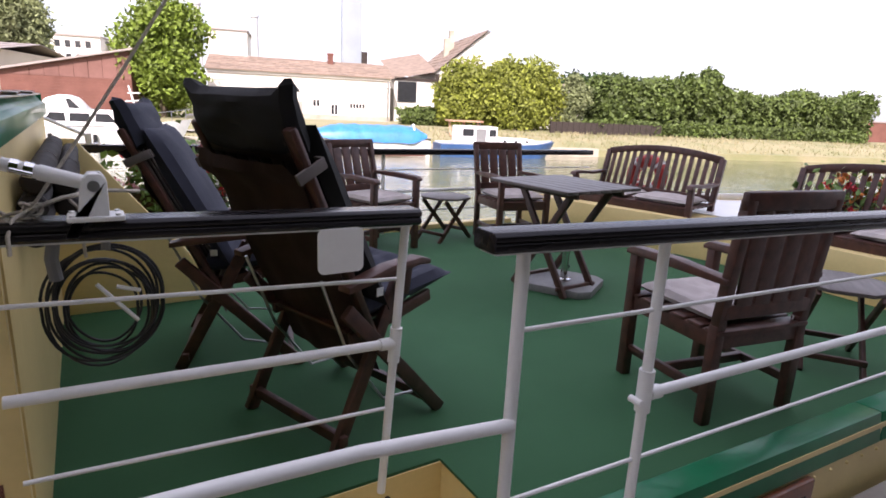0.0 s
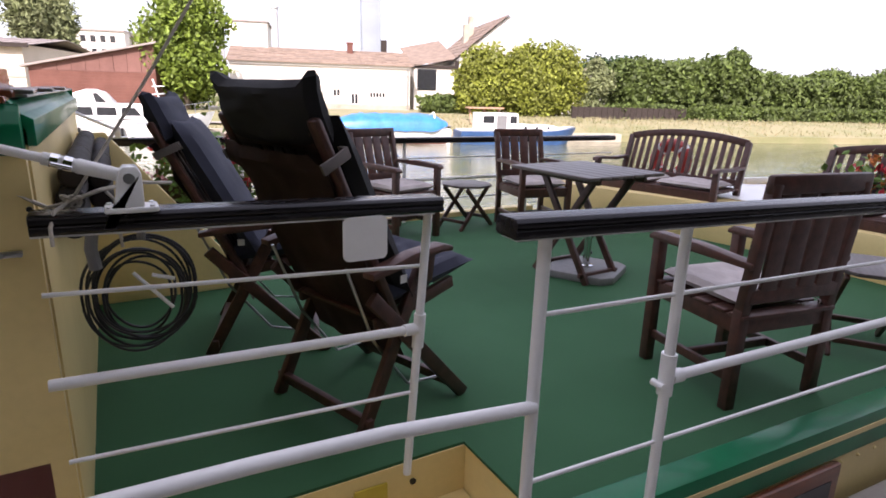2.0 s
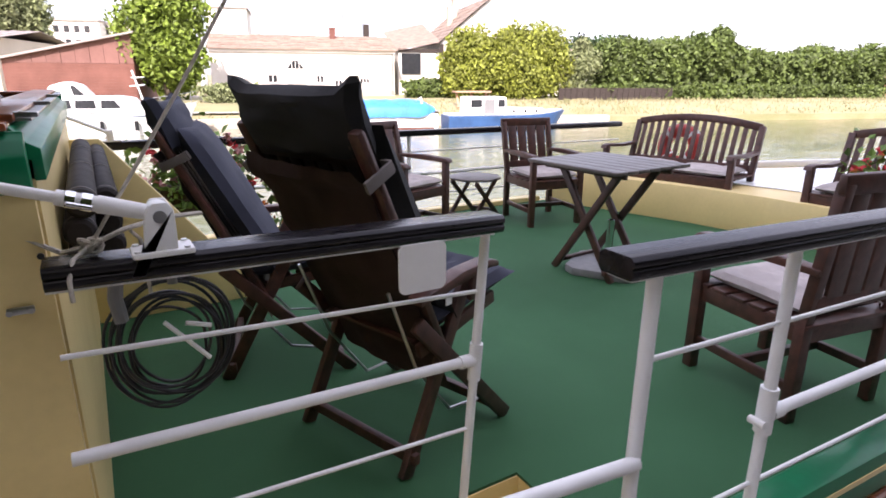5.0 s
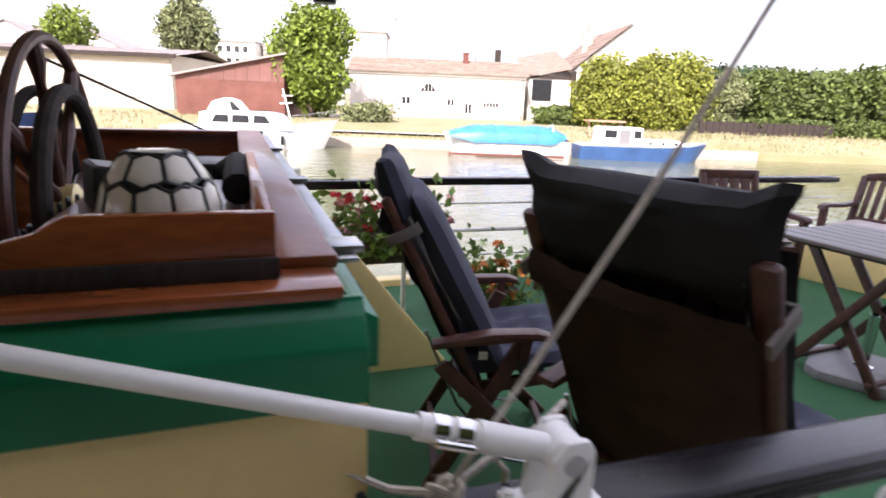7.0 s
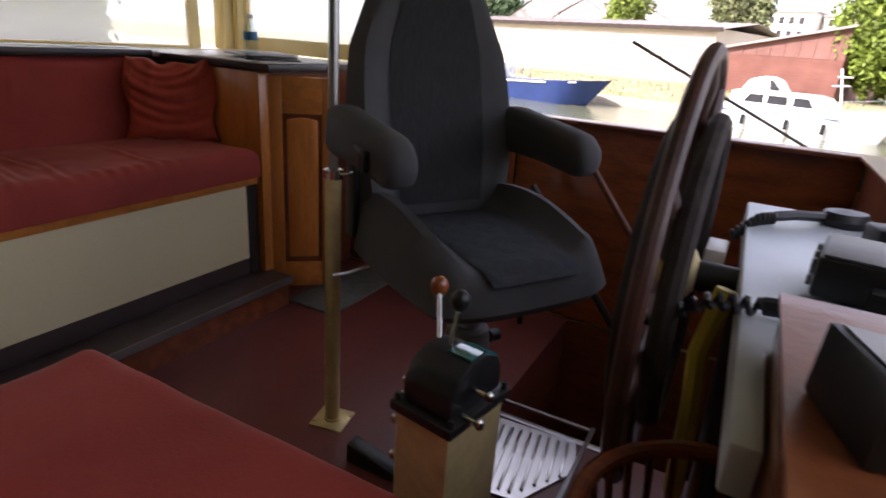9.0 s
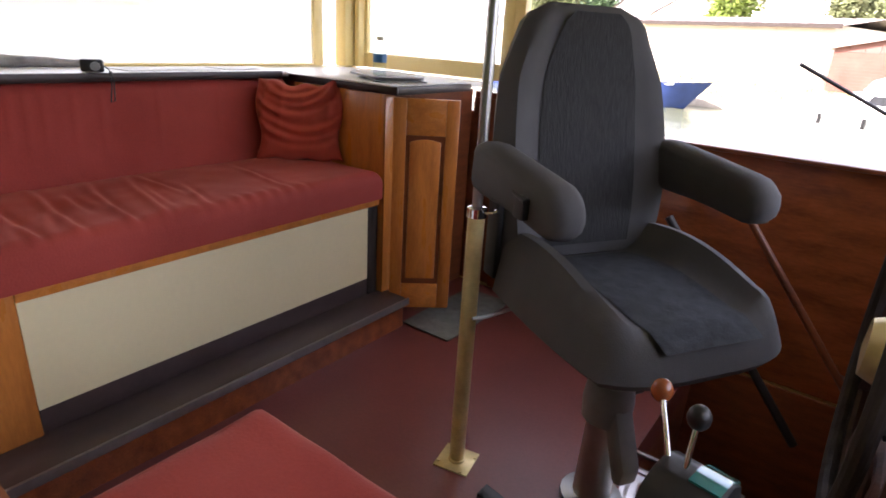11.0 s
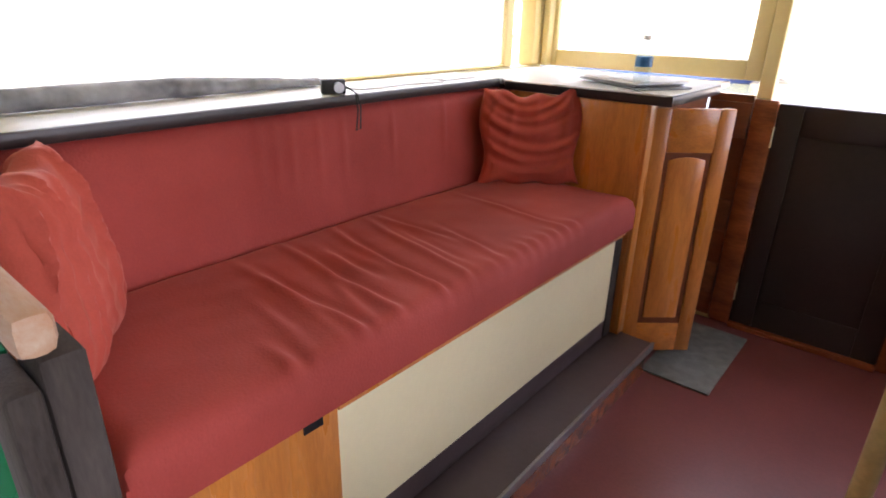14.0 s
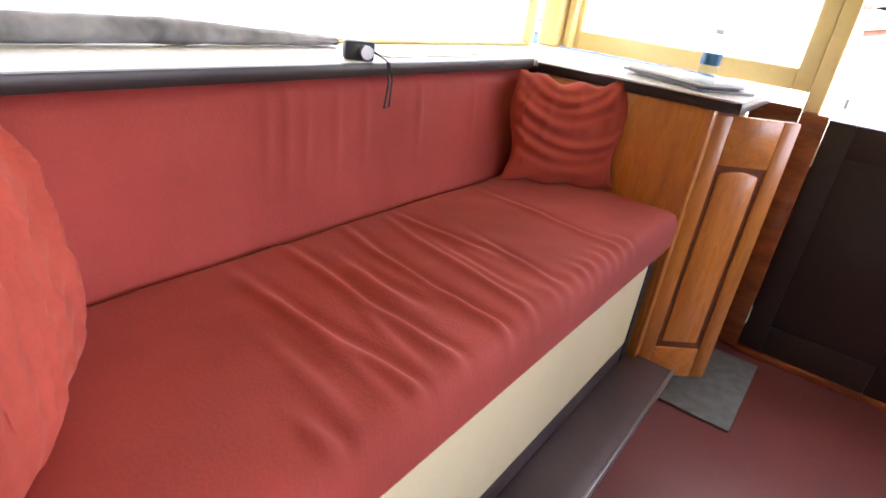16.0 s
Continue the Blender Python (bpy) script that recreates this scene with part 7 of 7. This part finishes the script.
def barn():
    v0 = 18.0
    b = thing("old_barn", far_pose(1.5, v0, -0.55), "long pale rendered barn with low tiled roof and small windows", "building", "far bank buildings")
    bm = B()
    box(bm, -7.6, 7.6, 0, 7, -1, 3.75)
    part("wall", bm, PLASTER, b)
    bm = B()
    box(bm, -7.65, 7.65, -0.06, 0.0, 2.95, 3.05)
    box(bm, -7.65, 7.65, -0.18, 0.0, 3.55, 3.75)
    part("cornice", bm, PLASTER2, b)
    bm = B()
    box(bm, -7.62, 7.62, -0.03, 0.0, 0, 0.45)
    part("plinth", bm, QUAYST, b)
    tiled_roof(b, Matrix.Translation((0, -0.35, 3.75)), 15.6, 3.9, 1.35)
    tiled_roof(b, Matrix.Translation((0, 7.35, 3.75)) @ Matrix.Rotation(math.pi, 4, 'Z'), 15.6, 3.8, 1.3)
    bm = B()
    pts = [(-.75 + 1.5 * k / 12, 2.25 + .72 * math.sin(math.pi * k / 12)) for k in range(13)]
    prism(bm, [(x - 0.85, z) for x, z in pts], 'y', -0.03, 0.05)
    aw = part("arched_window", bm, DARKGL, b)
    bm = B()
    for k in range(12):
        a, c = pts[k], pts[k + 1]
        bar(bm, (a[0] - .85, -0.04, a[1]), (c[0] - .85, -0.04, c[1]), 0.1, 0.12, 0)
    for dx in (-.3, 0, .3):
        bar(bm, (-.85 + dx, -.04, 2.25), (-.85 + dx, -.04, 2.9), 0.05, 0.05, 0)
    part("arch_frame", bm, PLASTER2, aw)
    for x, z, w, h, n in ((-2.75, 1.15, .75, .55, 2), (1.15, 1.15, .6, .5, 2), (2.7, 0.5, .6, .8, 2), (4.7, 1.1, 1.35, .35, 5)):
        small_window(b, Matrix.Translation((x, 0, z)), w, h, n)
    bm = B()
    box(bm, -1.55, 0.0, -0.05, 0.02, 0.45, 1.45)
    part("blocked_door", bm, PAVE, b)
    bm = B()
    box(bm, 2.3, 2.8, 2.6, 3.1, 4.8, 5.65)
    box(bm, 2.25, 2.85, 2.55, 3.15, 5.65, 5.78)
    part("chimney", bm, REDPL, b)
    bm = B()
    rod(bm, (7.4, -0.1, 0), (7.4, -0.1, 3.6), 0.06, seg=8)
    part("downpipe", bm, DULL, b)


def gable_house():
    b = thing("gable_house", far_pose(15.2, 20.0, -0.2), "white gabled farm building with dark open loft and tiled roof", "building", "far bank buildings")
    bm = B()
    prism(bm, [(-1.4, -1), (7.6, -1), (7.6, 4.0), (3.6, 8.4), (-1.4, 4.3)], 'y', 0.0, 12)
    part("wall", bm, PLASTER2, b)
    bm = B()
    box(bm, -5.3, -1.4, 0.4, 8, -1, 3.6)
    part("annex", bm, PLASTER2, b)
    # no real opening: a dark slab paints the shade inside the loft
    bm = B()
    box(bm, -5.0, -3.2, 0.30, 0.5, 1.5, 3.35)
    part("loft_opening", bm, DARKGL, b, "dark panel for the shaded open loft doorway")
    # roof slopes towards the left
    tiled_roof(b, Matrix.Translation((-1.75, 5.9, 4.2)) @ Matrix.Rotation(radians(-90), 4, 'Z'), 12.6, 5.4, 4.35, 10)
    bm = B()
    quad(bm, Matrix(), [(3.6, .4, 8.43), (3.6, 12.3, 8.43), (7.64, 12.3, 3.99), (7.64, .4, 3.99)])
    quad(bm, Matrix(), [(-5.5, 0.1, 3.55), (-1.3, 0.1, 4.4), (-1.3, 8.3, 6.6), (-5.5, 8.3, 5.7)])
    part("side_roof", bm, TILES, b)
    bm = B()
    box(bm, -1.5, -1.1, -.05, 0, -0.5, 4.2)
    box(bm, -5.3, -1.4, 0.3, 0.42, 3.45, 3.75)
    part("trim_board", bm, GREYWOOD, b)
    for x, y, h in ((0.6, 5, 8.0), (1.5, 6.5, 9.0)):
        bm = B()
        box(bm, x, x + .5, y, y + .6, 5.5, h)
        part("chimney", bm, QUAYST, b)


def red_shed():
    b = thing("wooden_shed", far_pose(-13.0, 8.0, -0.6), "rusty red plank shed with sloping roof", "building", "far bank buildings")
    bm = B()
    prism(bm, [(-3.9, -0.5), (3.5, -0.5), (3.5, 4.2), (-3.9, 2.6)], 'y', 0.05, 6)
    part("wall", bm, REDSH, b)
    for k in range(13):
        z = -0.1 + k * .19
        bm = B()
        box(bm, -3.88, 3.48, -0.02 - .015 * (k % 2), 0.045, z, z + .175)
        part("plank", bm, REDPL, b)
    for k in range(9):
        x0 = -3.88 + k * .82
        zt = lambda x: 2.6 + (x + 3.9) / 7.4 * 1.6 - .05
        if zt(x0) < 2.45:
            continue
        bm = B()
        prism(bm, [(x0, 2.38), (x0 + .80, 2.38), (x0 + .80, zt(x0 + .80)), (x0, zt(x0))], 'y', -0.01 - .01 * (k % 2), 0.04)
        part("sheet", bm, REDSH, b)
    bm = B()
    prism(bm, [(-4.25, 2.50), (3.75, 4.23), (3.75, 4.35), (-4.25, 2.64)], 'y', -0.35, 6.3)
    part("roof", bm, SHEETR, b)


def long_shed():
    b = thing("long_warehouse", far_pose(-34.5, 14.0, -0.6), "long pale warehouse with grey sheet roof", "building", "far bank buildings")
    bm = B()
    box(bm, -28, 15.0, 0, 14, -1, 4.2)
    part("wall", bm, BLOCKW, b)
    bm = B()
    prism(bm, [(-0.5, 4.1), (7, 4.95), (14.5, 4.15), (14.5, 4.2), (7, 5.0), (-0.5, 4.15)], 'x', -28.4, 15.6)
    roof = part("roof", bm, SHEETR, b)
    for k in range(44):
        bm = B()
        bar(bm, (-28.2 + k, -0.5, 4.17), (-28.2 + k, 7, 5.02), 0.25, 0.04)
        part("sheet_ridge", bm, SHEETR, roof)
    bm = B()
    box(bm, -28.4, 15.6, -0.55, -0.4, 3.95, 4.25)
    part("eave_board", bm, GREYWOOD, b)
    bm = B()
    box(bm, -28, 15.02, -0.04, 0, 0.9, 1.0)
    box(bm, -28, 15.02, -0.04, 0, 1.9, 2.0)
    part("wall_band", bm, PAVE, b)
    for x in (-6, -14, -22):
        t = thing("house_roof", far_pose(-34.5 + x, 40, -0.5), "distant house with pale tiled roof", "building", "distant houses")
        bm = B()
        prism(bm, [(-5, -0.5), (5, -0.5), (5, 6.0), (0, 8.2 + (x % 3) * .3), (-5, 6.0)], 'y', 0, 8)
        part("wall", bm, PLASTER2, t)
        for s in (-1, 1):
            bm = B()
            zt = 8.2 + (x % 3) * .3
            quad(bm, Matrix(), [(s * 5.5, -.3, 5.85), (s * 5.5, 8.3, 5.85), (0, 8.3, zt + .1), (0, -.3, zt + .1)])
            part("roof", bm, SHEETR, t)


def distant():
    # silo tower
    b = thing("silo_tower", far_pose(7.9, 40.0, -0.5), "tall pale metal silo tower", "tower")
    bm = B()
    box(bm, -1.15, 1.15, -1.15, 1.15, 0, 21, 0.1)
    part("shaft", bm, SILOM, b)
    for k in range(7):
        bm = B()
        box(bm, -1.19 + k * .34, -1.10 + k * .34, -1.19, -1.155, 0, 21)
        part("rib", bm, SILOM, b)
    bm = B()
    box(bm, 1.16, 1.9, -0.8, 0.8, 0, 7.6)
    part("annex", bm, GREYWOOD, b)
    b = thing("factory_block", far_pose(0.0, 40.0, -0.5), "white factory block with flat roof", "building", "far bank buildings")
    bm = B()
    box(bm, -8.5, -4.2, 0, 8, -1, 9.0)
    part("wall", bm, PLASTER2, b)
    bm = B()
    box(bm, -8.7, -4.0, -.2, 8.2, 9.0, 9.15)
    part("roof", bm, SHEETR, b)
    for u, h in ((-3.3, 10.6), (-9.5, 11.5)):
        t = thing("flue", far_pose(u, 40, -0.5), "grey metal factory flue", "flue", "flues")
        bm = B()
        lathe(bm, [(0.4, 0), (0.4, h), (0.5, h), (0.5, h + .25), (0, h + .3)], 12)
        part("pipe", bm, CONCR, t)
    # white flats
    for u0, u1, v, z in ((-47, -33.5, 92, 11.2), (-33, -20, 96, 10.8)):
        t = thing("apartment_block", far_pose((u0 + u1) / 2, v, -0.5), "white distant block of flats with rows of windows", "building", "distant flats")
        w = (u1 - u0) / 2
        bm = B()
        box(bm, -w, w, 0, 10, -1, z)
        part("wall", bm, PLASTER2, t)
        for r in range(4):
            for k in range(7):
                bm = B()
                x = -w + .8 + k * (2 * w - 1.6) / 7
                box(bm, x, x + .9, -.05, .02, 2.0 + r * 2.4, 3.2 + r * 2.4)
                part("window", bm, DARKGL, t)
        bm = B()
        box(bm, -w - .2, w + .2, -.3, 10.3, z, z + .3)
        part("roof", bm, SHEETR, t)
    # low brown fence and small shed to the far right
    b = thing("garden_wall", far_pose(70, 14, -0.5), "low brown garden wall beyond the hedge", "wall")
    bm = B()
    box(bm, -16, 20, 0, .3, -1, 2.0)
    part("wall", bm, REDPL, b)
    bm = B()
    box(bm, -16.2, 20.2, -.1, .4, 2.0, 2.15)
    part("coping", bm, SHEETR, b)
    b = thing("picnic_table", far_pose(11.6, 3.0, -0.85), "brown wooden picnic table on the far bank", "table")
    bm = B()
    box(bm, -1.2, 1.2, -.5, .5, 0.95, 1.05)
    part("tabletop", bm, WORNWOOD, b)
    for x in (-1, 0, 1):
        bm = B()
        bar(bm, (x, -.45, 0), (x, .1, 1.0), 0.12, 0.12, 0)
        part("leg", bm, WORNWOOD, b)
    bm = B()
    box(bm, -4, 6, 0, .12, 0, 1.0, 0, far_pose(24, 7.5, -0.7))
    for k in range(20):
        box(bm, -4 + k * .5, -3.9 + k * .5, -.05, .0, 0, 1.05, 0, far_pose(24, 7.5, -0.7))
    solid("bank_fence", bm, GREYWOOD, "weathered fence along the far bank", "fence")
    b = thing("white_cottage", far_pose(25.2, 16.0, -0.5), "small white cottage half hidden by shrubs", "building", "far bank buildings")
    bm = B()
    prism(bm, [(-2.5, -.5), (2.5, -.5), (2.5, 2.2), (0, 4.0), (-2.5, 2.2)], 'y', 0, 6)
    part("wall", bm, PLASTER2, b)
    for s in (-1, 1):
        bm = B()
        quad(bm, Matrix(), [(s * 2.8, -.3, 2.05), (s * 2.8, 6.3, 2.05), (0, 6.3, 4.1), (0, -.3, 4.1)])
        part("roof", bm, TILES, b)


def leaves_mesh(name, blobs, count, size, seed, mtl, parent, m=None):
    """Many small leaf clumps on the outer part of lumpy volumes; blobs are (x, y, z, rx, ry, rz)."""
    rng = np.random.default_rng(seed)
    vol = np.array([b[3] * b[4] + b[4] * b[5] + b[3] * b[5] for b in blobs])
    pick = rng.choice(len(blobs), count, p=vol / vol.sum())
    bl = np.array(blobs)[pick]
    d = rng.normal(size=(count, 3))
    d /= np.linalg.norm(d, axis=1)[:, None]
    lump = 1 + 0.16 * np.sin(d[:, 0] * 7 + bl[:, 0]) * np.cos(d[:, 2] * 6 + bl[:, 1]) + 0.10 * np.sin(d[:, 1] * 13 + bl[:, 2] * 3)
    rad = rng.uniform(0.52, 1.20, count) ** .7 * lump
    c = bl[:, :3] + d * bl[:, 3:] * rad[:, None]
    a = rng.normal(size=(count, 3)) + d * .4
    a /= np.linalg.norm(a, axis=1)[:, None]
    b = np.cross(a, rng.normal(size=(count, 3)))
    b /= np.linalg.norm(b, axis=1)[:, None]
    n = np.cross(a, b)
    s = size * rng.uniform(.55, 1.5, (count, 1))
    V = np.stack([c - a * s, c + b * s * .6 + n * s * .25, c + a * s, c - b * s * .6 + n * s * .25], 1).reshape(-1, 3)
    F = np.arange(count * 4).reshape(-1, 4)
    me = bpy.data.meshes.new(name)
    me.from_pydata(V.tolist(), [], F.tolist())
    me.materials.append(mtl)
    ob = new(name, me)
    ob.parent = parent
    return ob


def tree(u, v, h, w, label, mtl, seed, count=9000, size=0.17, base=0.25, z=-0.55, m=None, dense=7):
    rng = random.Random(seed)
    t = thing("tree", m or far_pose(u, v, z), label, "tree", "bank trees")
    bm = B()
    top = h * .8
    pts = [(0.0, 0, 0)]
    for k in range(1, 6):
        pts.append((rng.uniform(-.08, .08) * w, rng.uniform(-.08, .08) * w, top * k / 5))
    for a, b, k in zip(pts, pts[1:], range(5)):
        rod(bm, a, b, 0.03 * h * (1 - k / 5.5), 0.03 * h * (1 - (k + 1) / 5.5), 8, False)
    blobs = []
    for k in range(dense):
        an = rng.uniform(0, 6.28)
        f = rng.uniform(base + .12, 0.85)
        r = w * .5 * rng.uniform(.25, .6) * (1.15 - abs(f - .5))
        c = Vector((math.cos(an) * r, math.sin(an) * r, h * f))
        s = w * rng.uniform(.20, .32)
        blobs.append((*c, s, s, s * rng.uniform(.8, 1.15)))
        p = pts[min(4, int(f * 4))]
        rod(bm, p, c, 0.010 * h, 0.003 * h, 6, False)
    blobs.append((0, 0, h * .86, w * .22, w * .22, h * .14))
    blobs.append((0, 0, h * (base + .32), w * .36, w * .36, h * .26))
    part("trunk", bm, BARK, t)
    leaves_mesh("crown", blobs, count, size, seed, mtl, t)
    return t


def hedge(u0, u1, v, h0, depth, label, mtl, seed, count, size=0.18, z=-0.6, step=1.6, m=None, name="hedge"):
    rng = random.Random(seed)
    t = thing(name, (m or far_pose((u0 + u1) / 2, v, z)), label, "hedge", "bank hedges")
    L = u1 - u0
    blobs = []
    bm = B()
    n = max(2, int(L / step))
    for k in range(n):
        x = -L / 2 + L * (k + .5) / n
        h = h0 * rng.uniform(.82, 1.1)
        for f in (.2, .5, .78):
            blobs.append((x + rng.uniform(-.3, .3), rng.uniform(-.3, .3), h * f, step * rng.uniform(.75, 1.05), depth / 2 * rng.uniform(.8, 1.1), h * .27))
        rod(bm, (x, 0, 0), (x + rng.uniform(-.2, .2), 0, h * .7), 0.09, 0.03, 6, False)
    part("stems", bm, BARK, t)
    leaves_mesh("foliage", blobs, count, size, seed, mtl, t)
    return t


def build_far():
    cruiser()
    covered_boat()
    blue_boat()
    blue_barge()
    barn()
    gable_house()
    red_shed()
    long_shed()
    distant()
    tree(-8.0, 9.5, 7.0, 6.0, "round bright green tree beside the red shed", LEAF_C, 11, 14000, 0.17, 0.12)
    tree(-24, 30, 11.5, 7, "pale feathery tree behind the warehouse", LEAF_D, 12, 7000, 0.22, 0.3)
    tree(-34.0, 26, 9, 5, "small green tree behind the warehouse roof", LEAF_C, 13, 4000, 0.2)
    tree(-63, 30, 16, 10, "large pale tree beside the distant flats", LEAF_D, 14, 6000, 0.3)
    for k, (u, h, w) in enumerate(((13.9, 4.5, 5.0), (16.7, 5.1, 5.8), (19.5, 4.8, 5.4))):
        tree(u, 10 + .3 * k, h, w, "bushy yellow-green tree on the far bank", LEAF_A, 20 + k, 15000, 0.15, 0.05, dense=14)
    tree(22.6, 9.5, 4.6, 2.8, "thin pale shrub tree on the far bank", LEAF_D, 30, 4500, 0.13, 0.05)
    hedge(25.1, 38.4, 11, 4.6, 4.5, "tall dense green hedge on the far bank", LEAF_B, 40, 42000)
    tree(36.6, 11, 6.0, 3.4, "green tree standing above the hedge", LEAF_B, 31, 8000, 0.16, 0.3)
    hedge(38.9, 54.6, 11.5, 4.3, 4.5, "long trimmed dark green hedge on the far bank", LEAF_B, 41, 46000)
    hedge(56, 92, 6, 1.0, 4.0, "low reeds and scrub along the water", LEAF_D, 42, 14000, 0.2)
    hedge(-4.6, -2.9, 6.5, 1.3, 1.6, "round grey-green bush before the barn", LEAF_D, 43, 2500, 0.12)
    hedge(9.5, 12.5, 12, 1.5, 1.6, "low green bush beside the house", LEAF_B, 44, 4000, 0.14)
    hedge(23.5, 52, 8.6, 1.2, 2.0, "low dry scrub below the hedge", LEAF_B, 45, 12000, 0.15)
    for k, (u, v, h) in enumerate(((38, 75, 8), (50, 85, 9), (64, 95, 10), (85, 105, 11), (-75, 60, 10), (-95, 70, 12))):
        hedge(u - 9, u + 9, v, h, 8, "distant dark green trees on the horizon", LEAF_E, 50 + k, 5000, 0.5, -0.5, 4, name="distant_trees")
    # upstream bank seen through the aft window, and unseen trees added on the near quay to shade the boat
    for k, (x, y, h) in enumerate(((-60, 30, 9), (-48, 22, 8), (-70, 12, 10), (-42, 6, 8))):
        hedge(-8, 8, 0, h * .7, 6, "leafy trees along the upstream bank", LEAF_C, 70 + k, 6000, 0.35, 0, 3, Matrix.Translation((x, y, -1.0)) @ Matrix.Rotation(radians(80), 4, 'Z'), name="upstream_trees")
    for k, (x, y) in enumerate(((-12, -6.5), (-6.5, -7.5), (-1.5, -6.2), (3.0, -7.2), (7.5, -6.6), (-9, -11), (-4, -11.5), (1, -11), (6, -11.5))):
        tree(0, 0, 13.0 if k < 5 else 15.0, 9.5, "tall leafy tree added out of view to shade the barge", LEAF_B, 90 + k, 16000, 0.55, 0.04, m=Matrix.Translation((x, y, -0.3)), dense=10)
    # grass tufts on the far bank
    rng = np.random.default_rng(8)
    n = 9000
    u, v = rng.uniform(-60, 70, n), rng.uniform(0.3, 7.5, n)
    keep = ~((u > -7.5) & (u < 8.5) & (v > 1.5))
    u, v = u[keep], v[keep]
    n = len(u)
    zz = np.interp(v, [0, .5, .9, 2.6, 5, 9], [-1.3, -1.28, -1.2, -.85, -.62, -.55])
    h, a = rng.uniform(.08, .28, n), rng.uniform(0, 6.28, n)
    w = .06
    base = np.stack([u, v, zz], 1)
    V = np.stack([base + np.stack([w * np.cos(a), w * np.sin(a), -.05 + 0 * a], 1), base - np.stack([w * np.cos(a), w * np.sin(a), .05 + 0 * a], 1), base + np.stack([rng.normal(0, .08, n), rng.normal(0, .08, n), h], 1)], 1).reshape(-1, 3)
    me = bpy.data.meshes.new("bank_grass")
    me.from_pydata(V.tolist(), [], np.arange(3 * n).reshape(-1, 3).tolist())
    me.materials.append(GRASS)
    g = new("bank_grass", me)
    g.matrix_world = FAR
    tagged(g, "dry tufts of grass along the far bank", "grass", kind="stuff")


build_ground()
build_boat()
build_wheelhouse()
build_rails()
build_wall_fittings()
build_strut()
build_rolls()
build_deck_things()
build_sofa()
build_corner()
build_valance()
build_far_door()
build_helm()
build_console()
build_far()
